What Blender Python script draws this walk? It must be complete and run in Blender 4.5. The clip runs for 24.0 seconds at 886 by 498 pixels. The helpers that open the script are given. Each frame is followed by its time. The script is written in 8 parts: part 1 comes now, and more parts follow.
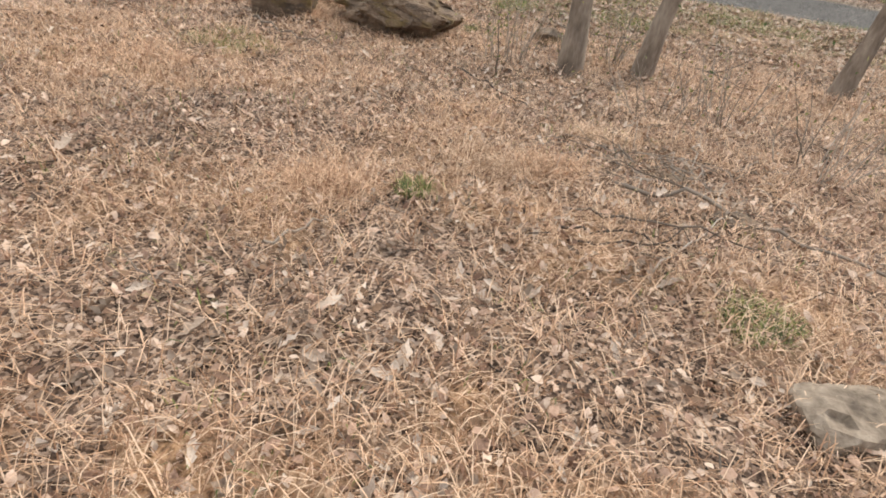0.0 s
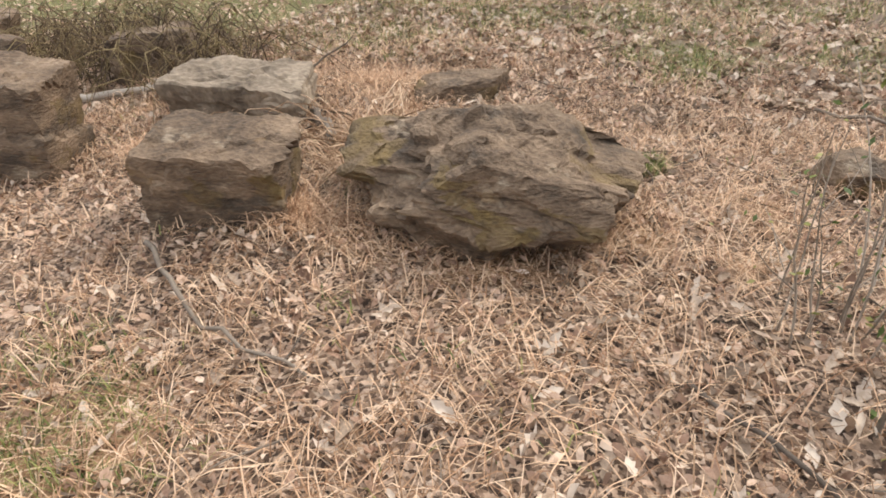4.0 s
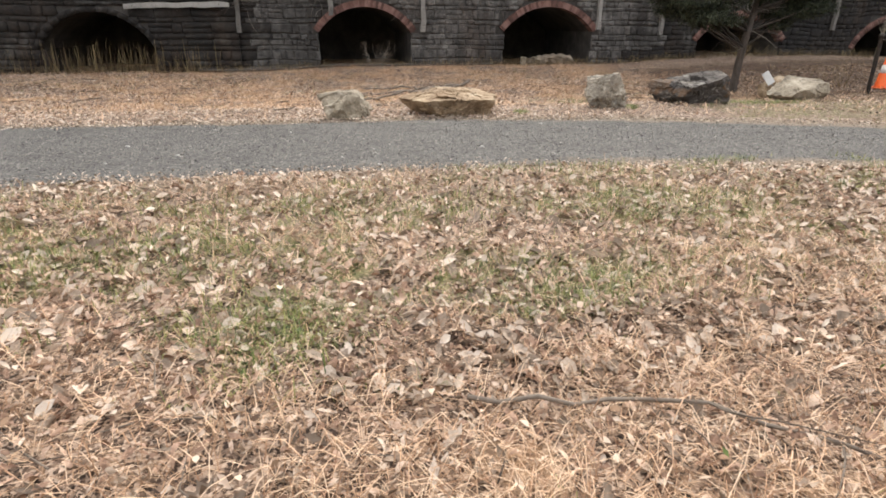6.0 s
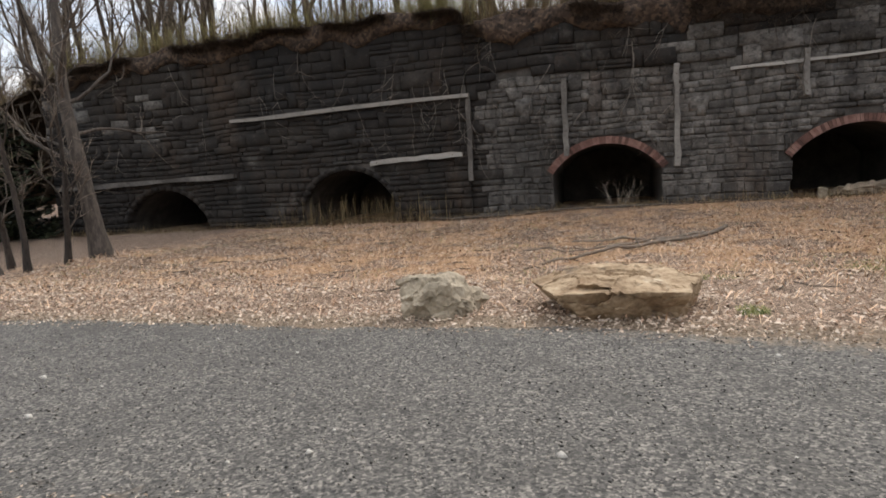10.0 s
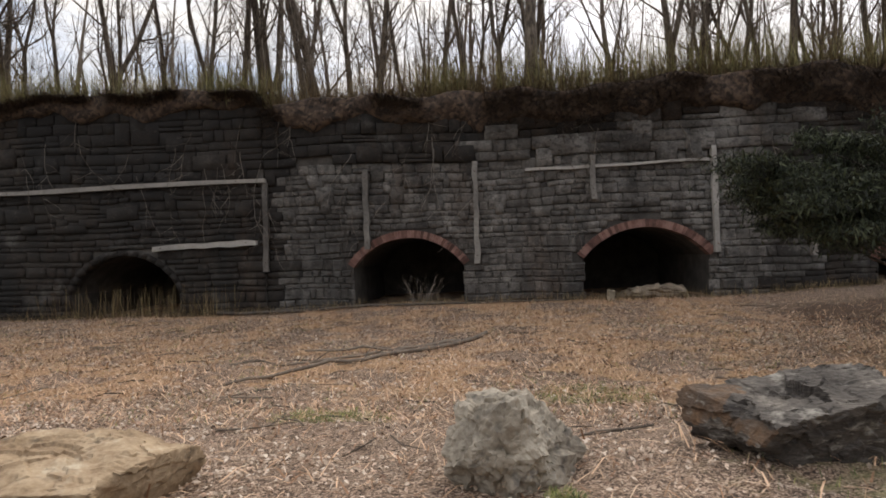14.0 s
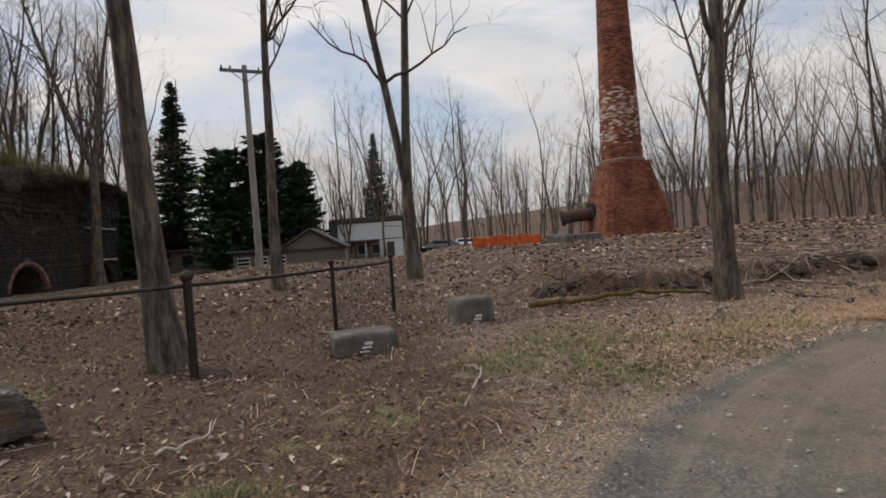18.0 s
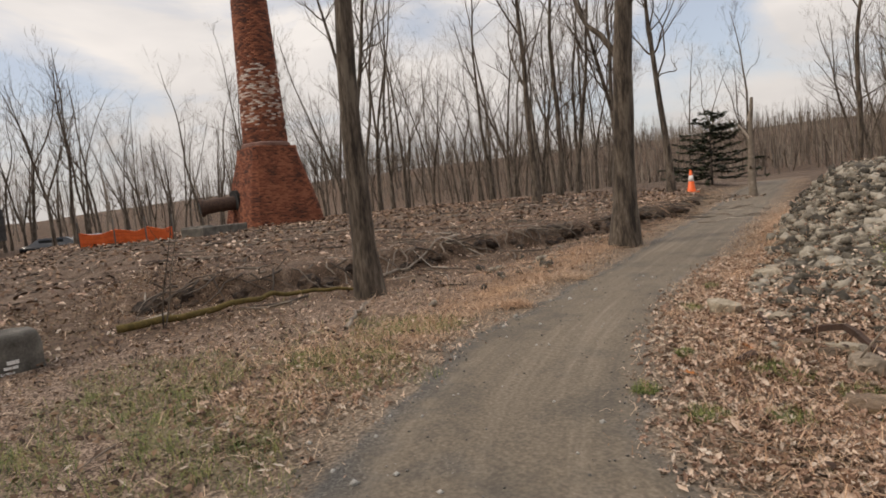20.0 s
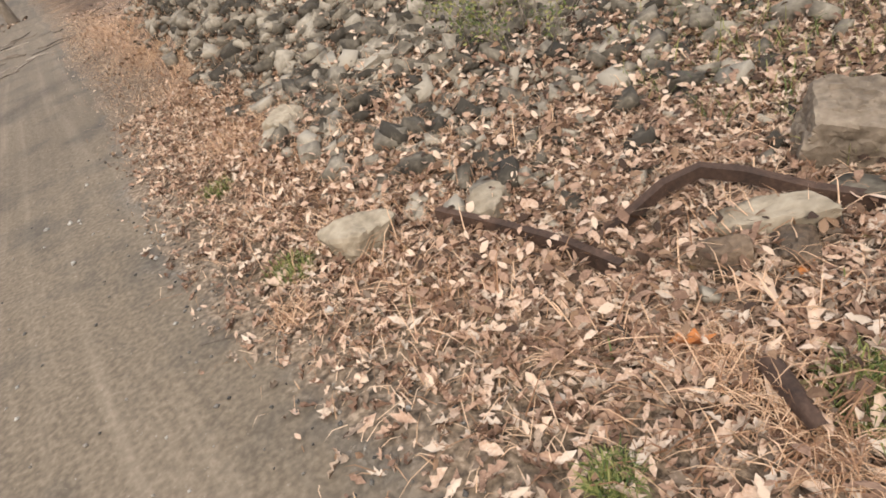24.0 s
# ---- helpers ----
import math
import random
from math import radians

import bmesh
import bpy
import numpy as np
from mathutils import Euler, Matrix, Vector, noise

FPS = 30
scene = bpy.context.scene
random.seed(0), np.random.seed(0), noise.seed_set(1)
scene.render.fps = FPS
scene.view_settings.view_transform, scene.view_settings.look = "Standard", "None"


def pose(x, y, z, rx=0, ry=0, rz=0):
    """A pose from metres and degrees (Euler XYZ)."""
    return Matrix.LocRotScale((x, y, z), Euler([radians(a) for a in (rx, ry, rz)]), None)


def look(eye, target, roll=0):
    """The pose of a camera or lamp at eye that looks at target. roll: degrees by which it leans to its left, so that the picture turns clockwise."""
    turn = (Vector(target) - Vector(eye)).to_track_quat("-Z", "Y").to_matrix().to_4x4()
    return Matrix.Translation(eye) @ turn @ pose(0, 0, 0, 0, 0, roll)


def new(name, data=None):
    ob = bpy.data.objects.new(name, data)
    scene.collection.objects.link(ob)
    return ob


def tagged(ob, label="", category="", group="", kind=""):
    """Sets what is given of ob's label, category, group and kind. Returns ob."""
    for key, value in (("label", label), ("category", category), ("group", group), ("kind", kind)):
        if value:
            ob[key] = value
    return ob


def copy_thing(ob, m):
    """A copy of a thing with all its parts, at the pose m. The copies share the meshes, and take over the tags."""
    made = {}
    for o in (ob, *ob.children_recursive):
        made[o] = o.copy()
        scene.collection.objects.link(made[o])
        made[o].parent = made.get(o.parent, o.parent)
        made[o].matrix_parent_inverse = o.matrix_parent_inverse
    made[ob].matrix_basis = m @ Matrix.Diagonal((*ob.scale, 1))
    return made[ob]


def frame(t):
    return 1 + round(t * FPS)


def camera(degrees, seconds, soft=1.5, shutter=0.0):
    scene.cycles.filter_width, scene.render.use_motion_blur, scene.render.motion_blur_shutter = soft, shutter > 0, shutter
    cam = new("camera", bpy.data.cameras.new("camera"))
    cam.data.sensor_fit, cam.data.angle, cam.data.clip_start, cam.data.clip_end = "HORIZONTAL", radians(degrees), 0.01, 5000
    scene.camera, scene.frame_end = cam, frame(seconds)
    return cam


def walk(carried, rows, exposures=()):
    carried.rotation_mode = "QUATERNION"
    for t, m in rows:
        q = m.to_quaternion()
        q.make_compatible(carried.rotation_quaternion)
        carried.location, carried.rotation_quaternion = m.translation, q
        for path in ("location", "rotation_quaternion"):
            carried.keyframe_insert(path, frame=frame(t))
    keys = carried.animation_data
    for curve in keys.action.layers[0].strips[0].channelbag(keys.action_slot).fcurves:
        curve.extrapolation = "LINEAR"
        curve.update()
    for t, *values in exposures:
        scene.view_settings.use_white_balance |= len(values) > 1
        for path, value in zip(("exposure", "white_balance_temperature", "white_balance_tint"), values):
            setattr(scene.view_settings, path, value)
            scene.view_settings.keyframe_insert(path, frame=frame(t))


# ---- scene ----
cam = camera(74.7, 24.0, soft=1.75)
PATH = [
    (0, (1.838, -2.860, 1.555), (1.281, -1.281, 0.462), 6.5),
    (0.5, (1.730, -2.212, 1.497), (1.119, -0.654, 0.402), 4.3),
    (1, (1.576, -1.731, 1.576), (0.793, -0.287, 0.434), 1.7),
    (1.5, (1.362, -1.422, 1.577), (0.475, -0.061, 0.411), -0.2),
    (3.5, (-0.072, 0.354, 1.404), (-0.937, 1.762, 0.277), -2.3),
    (4, (-0.354, 0.973, 1.403), (-1.052, 2.465, 0.270), -2.8),
    (4.3, (-0.387, 1.330, 1.380), (-0.973, 2.858, 0.230), -3.1),
    (4.5, (-0.413, 1.496, 1.439), (-0.825, 3.105, 0.325), -2.0),
    (5, (-0.446, 1.920, 1.432), (-0.468, 3.647, 0.423), -0.2),
    (5.5, (-0.421, 2.380, 1.472), (-0.126, 4.147, 0.583), 1.0),
    (6, (-0.195, 3.005, 1.403), (0.191, 4.836, 0.695), 0.4),
    (6.5, (-0.046, 3.549, 1.384), (0.333, 5.438, 0.847), -1.5),
    (7, (0.240, 4.263, 1.401), (0.616, 6.190, 1.020), -3.5),
    (7.5, (0.555, 4.804, 1.426), (0.906, 6.743, 1.082), -3.9),
    (8, (0.757, 5.435, 1.435), (1.046, 7.391, 1.140), -4.3),
    (8.5, (0.938, 5.830, 1.452), (1.152, 7.799, 1.173), -4.6),
    (9, (1.315, 6.241, 1.436), (1.379, 8.221, 1.164), -4.5),
    (9.5, (1.702, 6.746, 1.449), (1.427, 8.707, 1.169), -4.3),
    (10, (2.019, 7.167, 1.481), (1.480, 9.076, 1.231), -3.7),
    (10.5, (2.395, 7.490, 1.536), (1.715, 9.359, 1.323), -3.6),
    (12.5, (3.799, 8.892, 1.579), (2.915, 10.683, 1.486), -3.6),
    (13, (4.102, 9.113, 1.591), (3.234, 10.913, 1.524), -3.3),
    (13.5, (4.597, 9.298, 1.630), (4.009, 11.209, 1.596), -2.3),
    (14, (5.158, 9.535, 1.611), (5.008, 11.529, 1.634), -1.8),
    (14.5, (6.049, 9.666, 1.683), (6.374, 11.639, 1.736), -1.3),
    (15, (6.656, 9.585, 1.761), (7.538, 11.379, 1.810), -1.7),
    (15.3, (7.055, 9.521, 1.744), (8.250, 11.124, 1.791), -1.5),
    (15.5, (7.379, 9.437, 1.723), (8.784, 10.859, 1.775), -1.6),
    (16, (8.239, 8.985, 1.567), (9.994, 9.944, 1.617), -1.3),
    (16.5, (8.840, 8.568, 1.515), (10.723, 9.238, 1.583), -3.4),
    (17, (9.442, 8.204, 1.527), (11.393, 8.640, 1.569), -4.3),
    (17.5, (10.129, 7.847, 1.537), (12.126, 7.968, 1.525), -4.2),
    (18, (10.727, 7.599, 1.514), (12.716, 7.400, 1.470), -4.2),
    (18.5, (11.246, 7.212, 1.469), (13.170, 6.669, 1.437), -4.5),
    (20.5, (13.116, 5.852, 1.447), (14.502, 4.435, 1.184), -7.2),
    (21, (13.551, 5.412, 1.386), (14.713, 3.829, 1.008), -10.2),
    (21.5, (13.958, 4.964, 1.397), (14.893, 3.273, 0.881), -12.5),
    (22, (14.362, 4.541, 1.409), (15.078, 2.782, 0.780), -13.7),
    (22.5, (14.688, 4.040, 1.387), (15.200, 2.269, 0.612), -14.5),
    (23, (14.992, 3.622, 1.348), (15.319, 1.873, 0.435), -17.2),
    (24, (15.424, 2.643, 1.412), (15.289, 1.008, 0.269), -20.0),
]
EXPOSURES = [(0, 1.0, 6850, 11), (4, 1.08, 6850, 11), (4.5, 1.15, 6850, 11), (6, 1.38, 6850, 11), (7, 1.32, 6850, 11), (8, 1.07, 6850, 11), (10, 1.04, 6850, 11), (13, 1.08, 6800, 11), (14, 0.75, 6950, 12), (14.6, 1.0, 6950, 11), (15, 1.08, 6850, 11), (15.3, 0.95, 6850, 11), (16, 0.25, 6600, 11), (17, 0.12, 6600, 11), (18, 0.14, 6650, 11), (20.5, 0.4, 7200, 14), (22, 0.76, 7050, 14), (24, 0.93, 7050, 14)]
walk(cam, [(t, look(eye, target, roll)) for t, eye, target, roll in PATH], EXPOSURES)

SUN_UP, SUN_TURN, SUN, SKY = 40, 25, 1.6, 0.1

# ---------- world, sun ----------
def sky_world():
    w = bpy.data.worlds.new("overcast_sky")
    scene.world = w
    w.use_nodes = True
    nt = w.node_tree
    nt.nodes.clear()
    N, L = nt.nodes.new, nt.links.new
    out, bg = N("ShaderNodeOutputWorld"), N("ShaderNodeBackground")
    sky = N("ShaderNodeTexSky")
    sky.sky_type, sky.sun_disc = "NISHITA", False
    sky.sun_elevation, sky.sun_rotation = radians(SUN_UP), radians(SUN_TURN)
    sky.dust_density, sky.ozone_density = 1.6, 1.4
    tc, mp = N("ShaderNodeTexCoord"), N("ShaderNodeMapping")
    mp.inputs["Scale"].default_value = (1.2, 1.2, 4.2)
    L(tc.outputs["Generated"], mp.inputs["Vector"])
    n1 = N("ShaderNodeTexNoise")
    n1.inputs["Scale"].default_value, n1.inputs["Detail"].default_value, n1.inputs["Roughness"].default_value = 1.7, 7, 0.55
    n1.inputs["Distortion"].default_value = 0.5
    L(mp.outputs[0], n1.inputs["Vector"])
    ramp = N("ShaderNodeValToRGB")
    ramp.color_ramp.elements[0].position, ramp.color_ramp.elements[1].position = 0.4, 0.55
    L(n1.outputs[0], ramp.inputs[0])
    n2 = N("ShaderNodeTexNoise")
    n2.inputs["Scale"].default_value, n2.inputs["Detail"].default_value = 3.4, 6
    L(mp.outputs[0], n2.inputs["Vector"])
    cl = N("ShaderNodeMix")
    cl.data_type = "RGBA"
    cl.inputs[6].default_value, cl.inputs[7].default_value = (7.2, 7.5, 8.0, 1), (14.0, 13.9, 13.8, 1)
    L(n2.outputs[0], cl.inputs[0])
    # an overcast sky is brighter overhead than at the horizon
    xyz, rise, shade = N("ShaderNodeSeparateXYZ"), N("ShaderNodeMapRange"), N("ShaderNodeVectorMath")
    rise.inputs[3].default_value, rise.inputs[4].default_value = 0.45, 1.0
    shade.operation = "SCALE"
    L(tc.outputs["Generated"], xyz.inputs[0])
    L(xyz.outputs[2], rise.inputs[0])
    L(cl.outputs[2], shade.inputs[0])
    L(rise.outputs[0], shade.inputs["Scale"])
    mx = N("ShaderNodeMix")
    mx.data_type = "RGBA"
    L(ramp.outputs[0], mx.inputs[0])
    hz = N("ShaderNodeMix")
    hz.data_type = "RGBA"
    hz.inputs[0].default_value = 0.35
    hz.inputs[7].default_value = (7, 7.6, 8.6, 1)
    L(sky.outputs[0], hz.inputs[6])
    L(hz.outputs[2], mx.inputs[6])
    L(shade.outputs[0], mx.inputs[7])
    L(mx.outputs[2], bg.inputs[0])
    bg.inputs[1].default_value = SKY
    L(bg.outputs[0], out.inputs[0])


sky_world()
sun_data = bpy.data.lights.new("sun", "SUN")
sun_data.energy, sun_data.angle, sun_data.color = SUN, radians(12), (1.0, 0.94, 0.85)
sun_lamp = new("sun", sun_data)
sun_lamp.matrix_world = look((0, 0, 60), Vector((0, 0, 60)) - Vector((math.sin(radians(SUN_TURN)) * math.cos(radians(SUN_UP)), math.cos(radians(SUN_TURN)) * math.cos(radians(SUN_UP)), math.sin(radians(SUN_UP)))))


# ---------- materials ----------
def material(name, colours, scale=6.0, rough=0.85, bump=0.3, fine=60.0, vary=0.0, stretch=(1, 1, 1), metal=0.0, detail=8, spread=(0.3, 0.7), bump_dist=0.02, coat=0.0, trans=0.0, cells=0.0, cell_part=0.5):
    """A ramp over two scales of noise, a bump, and a tone that differs from piece to piece."""
    m = bpy.data.materials.new(name)
    m.use_nodes = True
    nt = m.node_tree
    N, L = nt.nodes.new, nt.links.new
    b = nt.nodes["Principled BSDF"]
    b.inputs["Roughness"].default_value, b.inputs["Metallic"].default_value = rough, metal
    b.inputs["Coat Weight"].default_value = coat
    geo = N("ShaderNodeNewGeometry")
    mp = N("ShaderNodeMapping")
    mp.inputs["Scale"].default_value = stretch
    L(geo.outputs["Position"], mp.inputs["Vector"])
    n1, n2 = N("ShaderNodeTexNoise"), N("ShaderNodeTexNoise")
    n1.inputs["Scale"].default_value, n1.inputs["Detail"].default_value = scale, detail
    n2.inputs["Scale"].default_value, n2.inputs["Detail"].default_value = fine, 4
    for n in (n1, n2):
        L(mp.outputs[0], n.inputs["Vector"])
    mix = N("ShaderNodeMath")
    mix.operation = "MULTIPLY_ADD"
    mix.inputs[1].default_value = 0.35
    add = N("ShaderNodeMath")
    add.operation = "MULTIPLY"
    add.inputs[1].default_value = 0.65
    L(n1.outputs[0], add.inputs[0])
    L(n2.outputs[0], mix.inputs[0])
    L(add.outputs[0], mix.inputs[2])
    value = mix.outputs[0]
    relief = mix.outputs[0]
    if cells:
        vo = N("ShaderNodeTexVoronoi")
        vo.inputs["Scale"].default_value = cells
        wob = N("ShaderNodeVectorMath")
        wob.operation = "MULTIPLY_ADD"
        wob.inputs[1].default_value = (1.4 / cells,) * 3
        L(n2.outputs[1], wob.inputs[0])
        L(mp.outputs[0], wob.inputs[2])
        L(wob.outputs[0], vo.inputs["Vector"])
        sep = N("ShaderNodeSeparateColor")
        L(vo.outputs["Color"], sep.inputs[0])
        cm = N("ShaderNodeMix")
        cm.inputs[0].default_value = cell_part
        L(value, cm.inputs[2])
        L(sep.outputs[0], cm.inputs[3])
        value = relief = cm.outputs[0]
    info = N("ShaderNodeObjectInfo")
    rnd = N("ShaderNodeMath")
    rnd.operation = "ADD"
    L(geo.outputs["Random Per Island"], rnd.inputs[0])
    L(info.outputs["Random"], rnd.inputs[1])
    fr = N("ShaderNodeMath")
    fr.operation = "FRACT"
    L(rnd.outputs[0], fr.inputs[0])
    if vary:
        sub = N("ShaderNodeMath")
        sub.operation = "MULTIPLY_ADD"
        sub.inputs[1].default_value, sub.inputs[2].default_value = vary, -vary / 2
        L(fr.outputs[0], sub.inputs[0])
        s2 = N("ShaderNodeMath")
        s2.operation = "ADD"
        L(value, s2.inputs[0])
        L(sub.outputs[0], s2.inputs[1])
        value = s2.outputs[0]
    ramp = N("ShaderNodeValToRGB")
    el = ramp.color_ramp.elements
    lo, hi = spread
    el[0].position, el[0].color = lo, (*colours[0], 1)
    el[1].position, el[1].color = hi, (*colours[-1], 1)
    for i, c in enumerate(colours[1:-1], 1):
        e = el.new(lo + (hi - lo) * i / (len(colours) - 1))
        e.color = (*c, 1)
    L(value, ramp.inputs[0])
    L(ramp.outputs[0], b.inputs["Base Color"])
    if bump:
        bp = N("ShaderNodeBump")
        bp.inputs["Strength"].default_value, bp.inputs["Distance"].default_value = bump, bump_dist
        L(relief, bp.inputs["Height"])
        L(bp.outputs[0], b.inputs["Normal"])
    if trans:
        tr, ms = N("ShaderNodeBsdfTranslucent"), N("ShaderNodeMixShader")
        ms.inputs[0].default_value = trans
        L(ramp.outputs[0], tr.inputs[0])
        L(b.outputs[0], ms.inputs[1])
        L(tr.outputs[0], ms.inputs[2])
        L(ms.outputs[0], nt.nodes["Material Output"].inputs[0])
    return m


def mix_in(m, colours, mask, scale=9.0, lo=0.3, hi=0.7):
    """Lays a second ramp over a material's colour where the mesh attribute `mask`, broken up by noise, says so."""
    nt = m.node_tree
    N, L = nt.nodes.new, nt.links.new
    b = nt.nodes["Principled BSDF"]
    old = b.inputs["Base Color"].links[0].from_socket
    at = N("ShaderNodeAttribute")
    at.attribute_name = mask
    geo = N("ShaderNodeNewGeometry")
    n, n2 = N("ShaderNodeTexNoise"), N("ShaderNodeTexNoise")
    n.inputs["Scale"].default_value, n.inputs["Detail"].default_value = scale, 8
    n2.inputs["Scale"].default_value, n2.inputs["Detail"].default_value = 38, 5
    L(geo.outputs["Position"], n.inputs["Vector"])
    L(geo.outputs["Position"], n2.inputs["Vector"])
    r = N("ShaderNodeValToRGB")
    el = r.color_ramp.elements
    el[0].position, el[0].color, el[1].position, el[1].color = 0.35, (*colours[0], 1), 0.68, (*colours[-1], 1)
    if len(colours) == 3:
        el.new(0.52).color = (*colours[1], 1)
    L(n2.outputs[0], r.inputs[0])
    s = N("ShaderNodeMath")
    s.operation = "ADD"
    L(at.outputs["Fac"], s.inputs[0])
    L(n.outputs[0], s.inputs[1])
    mr = N("ShaderNodeMapRange")
    mr.inputs[1].default_value, mr.inputs[2].default_value = 0.8 + lo * 0.2, 1.1 + hi * 0.2
    L(s.outputs[0], mr.inputs[0])
    mx = N("ShaderNodeMix")
    mx.data_type = "RGBA"
    L(mr.outputs[0], mx.inputs[0])
    L(old, mx.inputs[6])
    L(r.outputs[0], mx.inputs[7])
    L(mx.outputs[2], b.inputs["Base Color"])
    return m


def stain(m, colour, scale, stretch, lo, hi, seed=0.0, most=1.0):
    """Streaks and patches of dirt in one colour over a material."""
    nt = m.node_tree
    N, L = nt.nodes.new, nt.links.new
    b = nt.nodes["Principled BSDF"]
    old = b.inputs["Base Color"].links[0].from_socket
    geo, mp, n = N("ShaderNodeNewGeometry"), N("ShaderNodeMapping"), N("ShaderNodeTexNoise")
    mp.inputs["Scale"].default_value, mp.inputs["Location"].default_value = stretch, (seed, seed * 2, seed)
    n.inputs["Scale"].default_value, n.inputs["Detail"].default_value, n.inputs["Roughness"].default_value = scale, 9, 0.65
    L(geo.outputs["Position"], mp.inputs["Vector"])
    L(mp.outputs[0], n.inputs["Vector"])
    mr, mx = N("ShaderNodeMapRange"), N("ShaderNodeMix")
    mr.inputs[1].default_value, mr.inputs[2].default_value, mr.inputs[4].default_value = lo, hi, most
    mx.data_type = "RGBA"
    L(n.outputs[0], mr.inputs[0])
    L(mr.outputs[0], mx.inputs[0])
    L(old, mx.inputs[6])
    mx.inputs[7].default_value = (*colour, 1)
    L(mx.outputs[2], b.inputs["Base Color"])


M = {}
M["ground"] = material("leafy_ground", [(0.022, 0.014, 0.009), (0.085, 0.053, 0.036), (0.22, 0.148, 0.103), (0.42, 0.305, 0.225), (0.6, 0.48, 0.38)], 7, 0.95, 1.0, 55, spread=(0.24, 0.8), bump_dist=0.05, cells=70, cell_part=0.45)
mix_in(M["ground"], [(0.1, 0.055, 0.028), (0.46, 0.28, 0.15), (0.68, 0.48, 0.31)], "straw", 2.5)
mix_in(M["ground"], [(0.03, 0.016, 0.009), (0.1, 0.058, 0.034), (0.22, 0.145, 0.092)], "mulch", 3)
mix_in(M["ground"], [(0.07, 0.07, 0.025), (0.17, 0.165, 0.065), (0.33, 0.28, 0.15)], "green", 5)
mix_in(M["ground"], [(0.09, 0.066, 0.045), (0.22, 0.165, 0.115), (0.4, 0.315, 0.235)], "edge", 7, 0.0, 1.2)
M["gravel"] = material("grey_gravel", [(0.018, 0.018, 0.018), (0.066, 0.064, 0.061), (0.135, 0.128, 0.117), (0.4, 0.37, 0.33)], 26, 0.9, 1.0, 110, spread=(0.15, 0.95), bump_dist=0.018, cells=64, cell_part=0.62)
mix_in(M["gravel"], [(0.125, 0.099, 0.07), (0.17, 0.136, 0.098), (0.225, 0.183, 0.135)], "dust", 2.2, 0.0, 1.2)


def dusty(m):
    """Trodden streaks along the path, and a flatter relief where dust fills the gravel."""
    nt = m.node_tree
    N, L = nt.nodes.new, nt.links.new
    b = nt.nodes["Principled BSDF"]
    old = b.inputs["Base Color"].links[0].from_socket
    along, across, dust = N("ShaderNodeAttribute"), N("ShaderNodeAttribute"), N("ShaderNodeAttribute")
    along.attribute_name, across.attribute_name, dust.attribute_name = "along", "across", "dust"
    xyz, n, n2 = N("ShaderNodeCombineXYZ"), N("ShaderNodeTexNoise"), N("ShaderNodeTexNoise")
    for k, (at, size) in enumerate(((along, 0.1), (across, 3.6))):
        mul = N("ShaderNodeMath")
        mul.operation = "MULTIPLY"
        mul.inputs[1].default_value = size
        L(at.outputs["Fac"], mul.inputs[0])
        L(mul.outputs[0], xyz.inputs[k])
    n.inputs["Scale"].default_value, n.inputs["Detail"].default_value, n.inputs["Roughness"].default_value = 1.6, 7, 0.6
    L(xyz.outputs[0], n.inputs["Vector"])
    for colour, lo, hi, most in (((0.08, 0.07, 0.058), 0.52, 0.7, 0.4), ((0.36, 0.3, 0.23), 0.48, 0.28, 0.4)):
        mr, am, mx = N("ShaderNodeMapRange"), N("ShaderNodeMath"), N("ShaderNodeMix")
        mr.inputs[1].default_value, mr.inputs[2].default_value, mr.inputs[4].default_value = lo, hi, most
        am.operation, mx.data_type = "MULTIPLY", "RGBA"
        L(n.outputs[0], mr.inputs[0])
        L(mr.outputs[0], am.inputs[0])
        L(dust.outputs["Fac"], am.inputs[1])
        L(am.outputs[0], mx.inputs[0])
        L(old, mx.inputs[6])
        mx.inputs[7].default_value = (*colour, 1)
        old = mx.outputs[2]
    L(old, b.inputs["Base Color"])
    flat = N("ShaderNodeMapRange")
    flat.inputs[3].default_value, flat.inputs[4].default_value = 1.0, 0.1
    L(dust.outputs["Fac"], flat.inputs[0])
    L(flat.outputs[0], nt.nodes["Bump"].inputs["Strength"])


dusty(M["gravel"])
mix_in(M["gravel"], [(0.09, 0.066, 0.045), (0.22, 0.165, 0.115), (0.4, 0.315, 0.235)], "edge", 7, 0.0, 1.2)
stain(M["gravel"], (0.05, 0.048, 0.044), 1.5, (1, 1, 1), 0.5, 0.68, 2.0, 0.55)
stain(M["gravel"], (0.42, 0.4, 0.36), 45, (1, 1, 1), 0.66, 0.72, 5.0, 0.8)
M["pebble"] = material("grey_pebble", [(0.03, 0.029, 0.028), (0.105, 0.1, 0.092), (0.3, 0.275, 0.24)], 30, 0.85, 0.2, 120, vary=0.5)
M["pale_pebble"] = material("pale_pebble", [(0.3, 0.29, 0.26), (0.5, 0.48, 0.44)], 30, 0.85, 0.2, 120, vary=0.4)
M["leaf"] = material("dry_leaf", [(0.2, 0.118, 0.079), (0.4, 0.256, 0.18), (0.53, 0.365, 0.266), (0.72, 0.565, 0.44)], 8, 0.75, 0.2, 90, vary=0.55, trans=0.12)
M["grey_leaf"] = material("bleached_leaf", [(0.2, 0.15, 0.11), (0.37, 0.283, 0.214), (0.51, 0.405, 0.316), (0.68, 0.58, 0.48)], 8, 0.8, 0.2, 90, vary=0.55, trans=0.1)
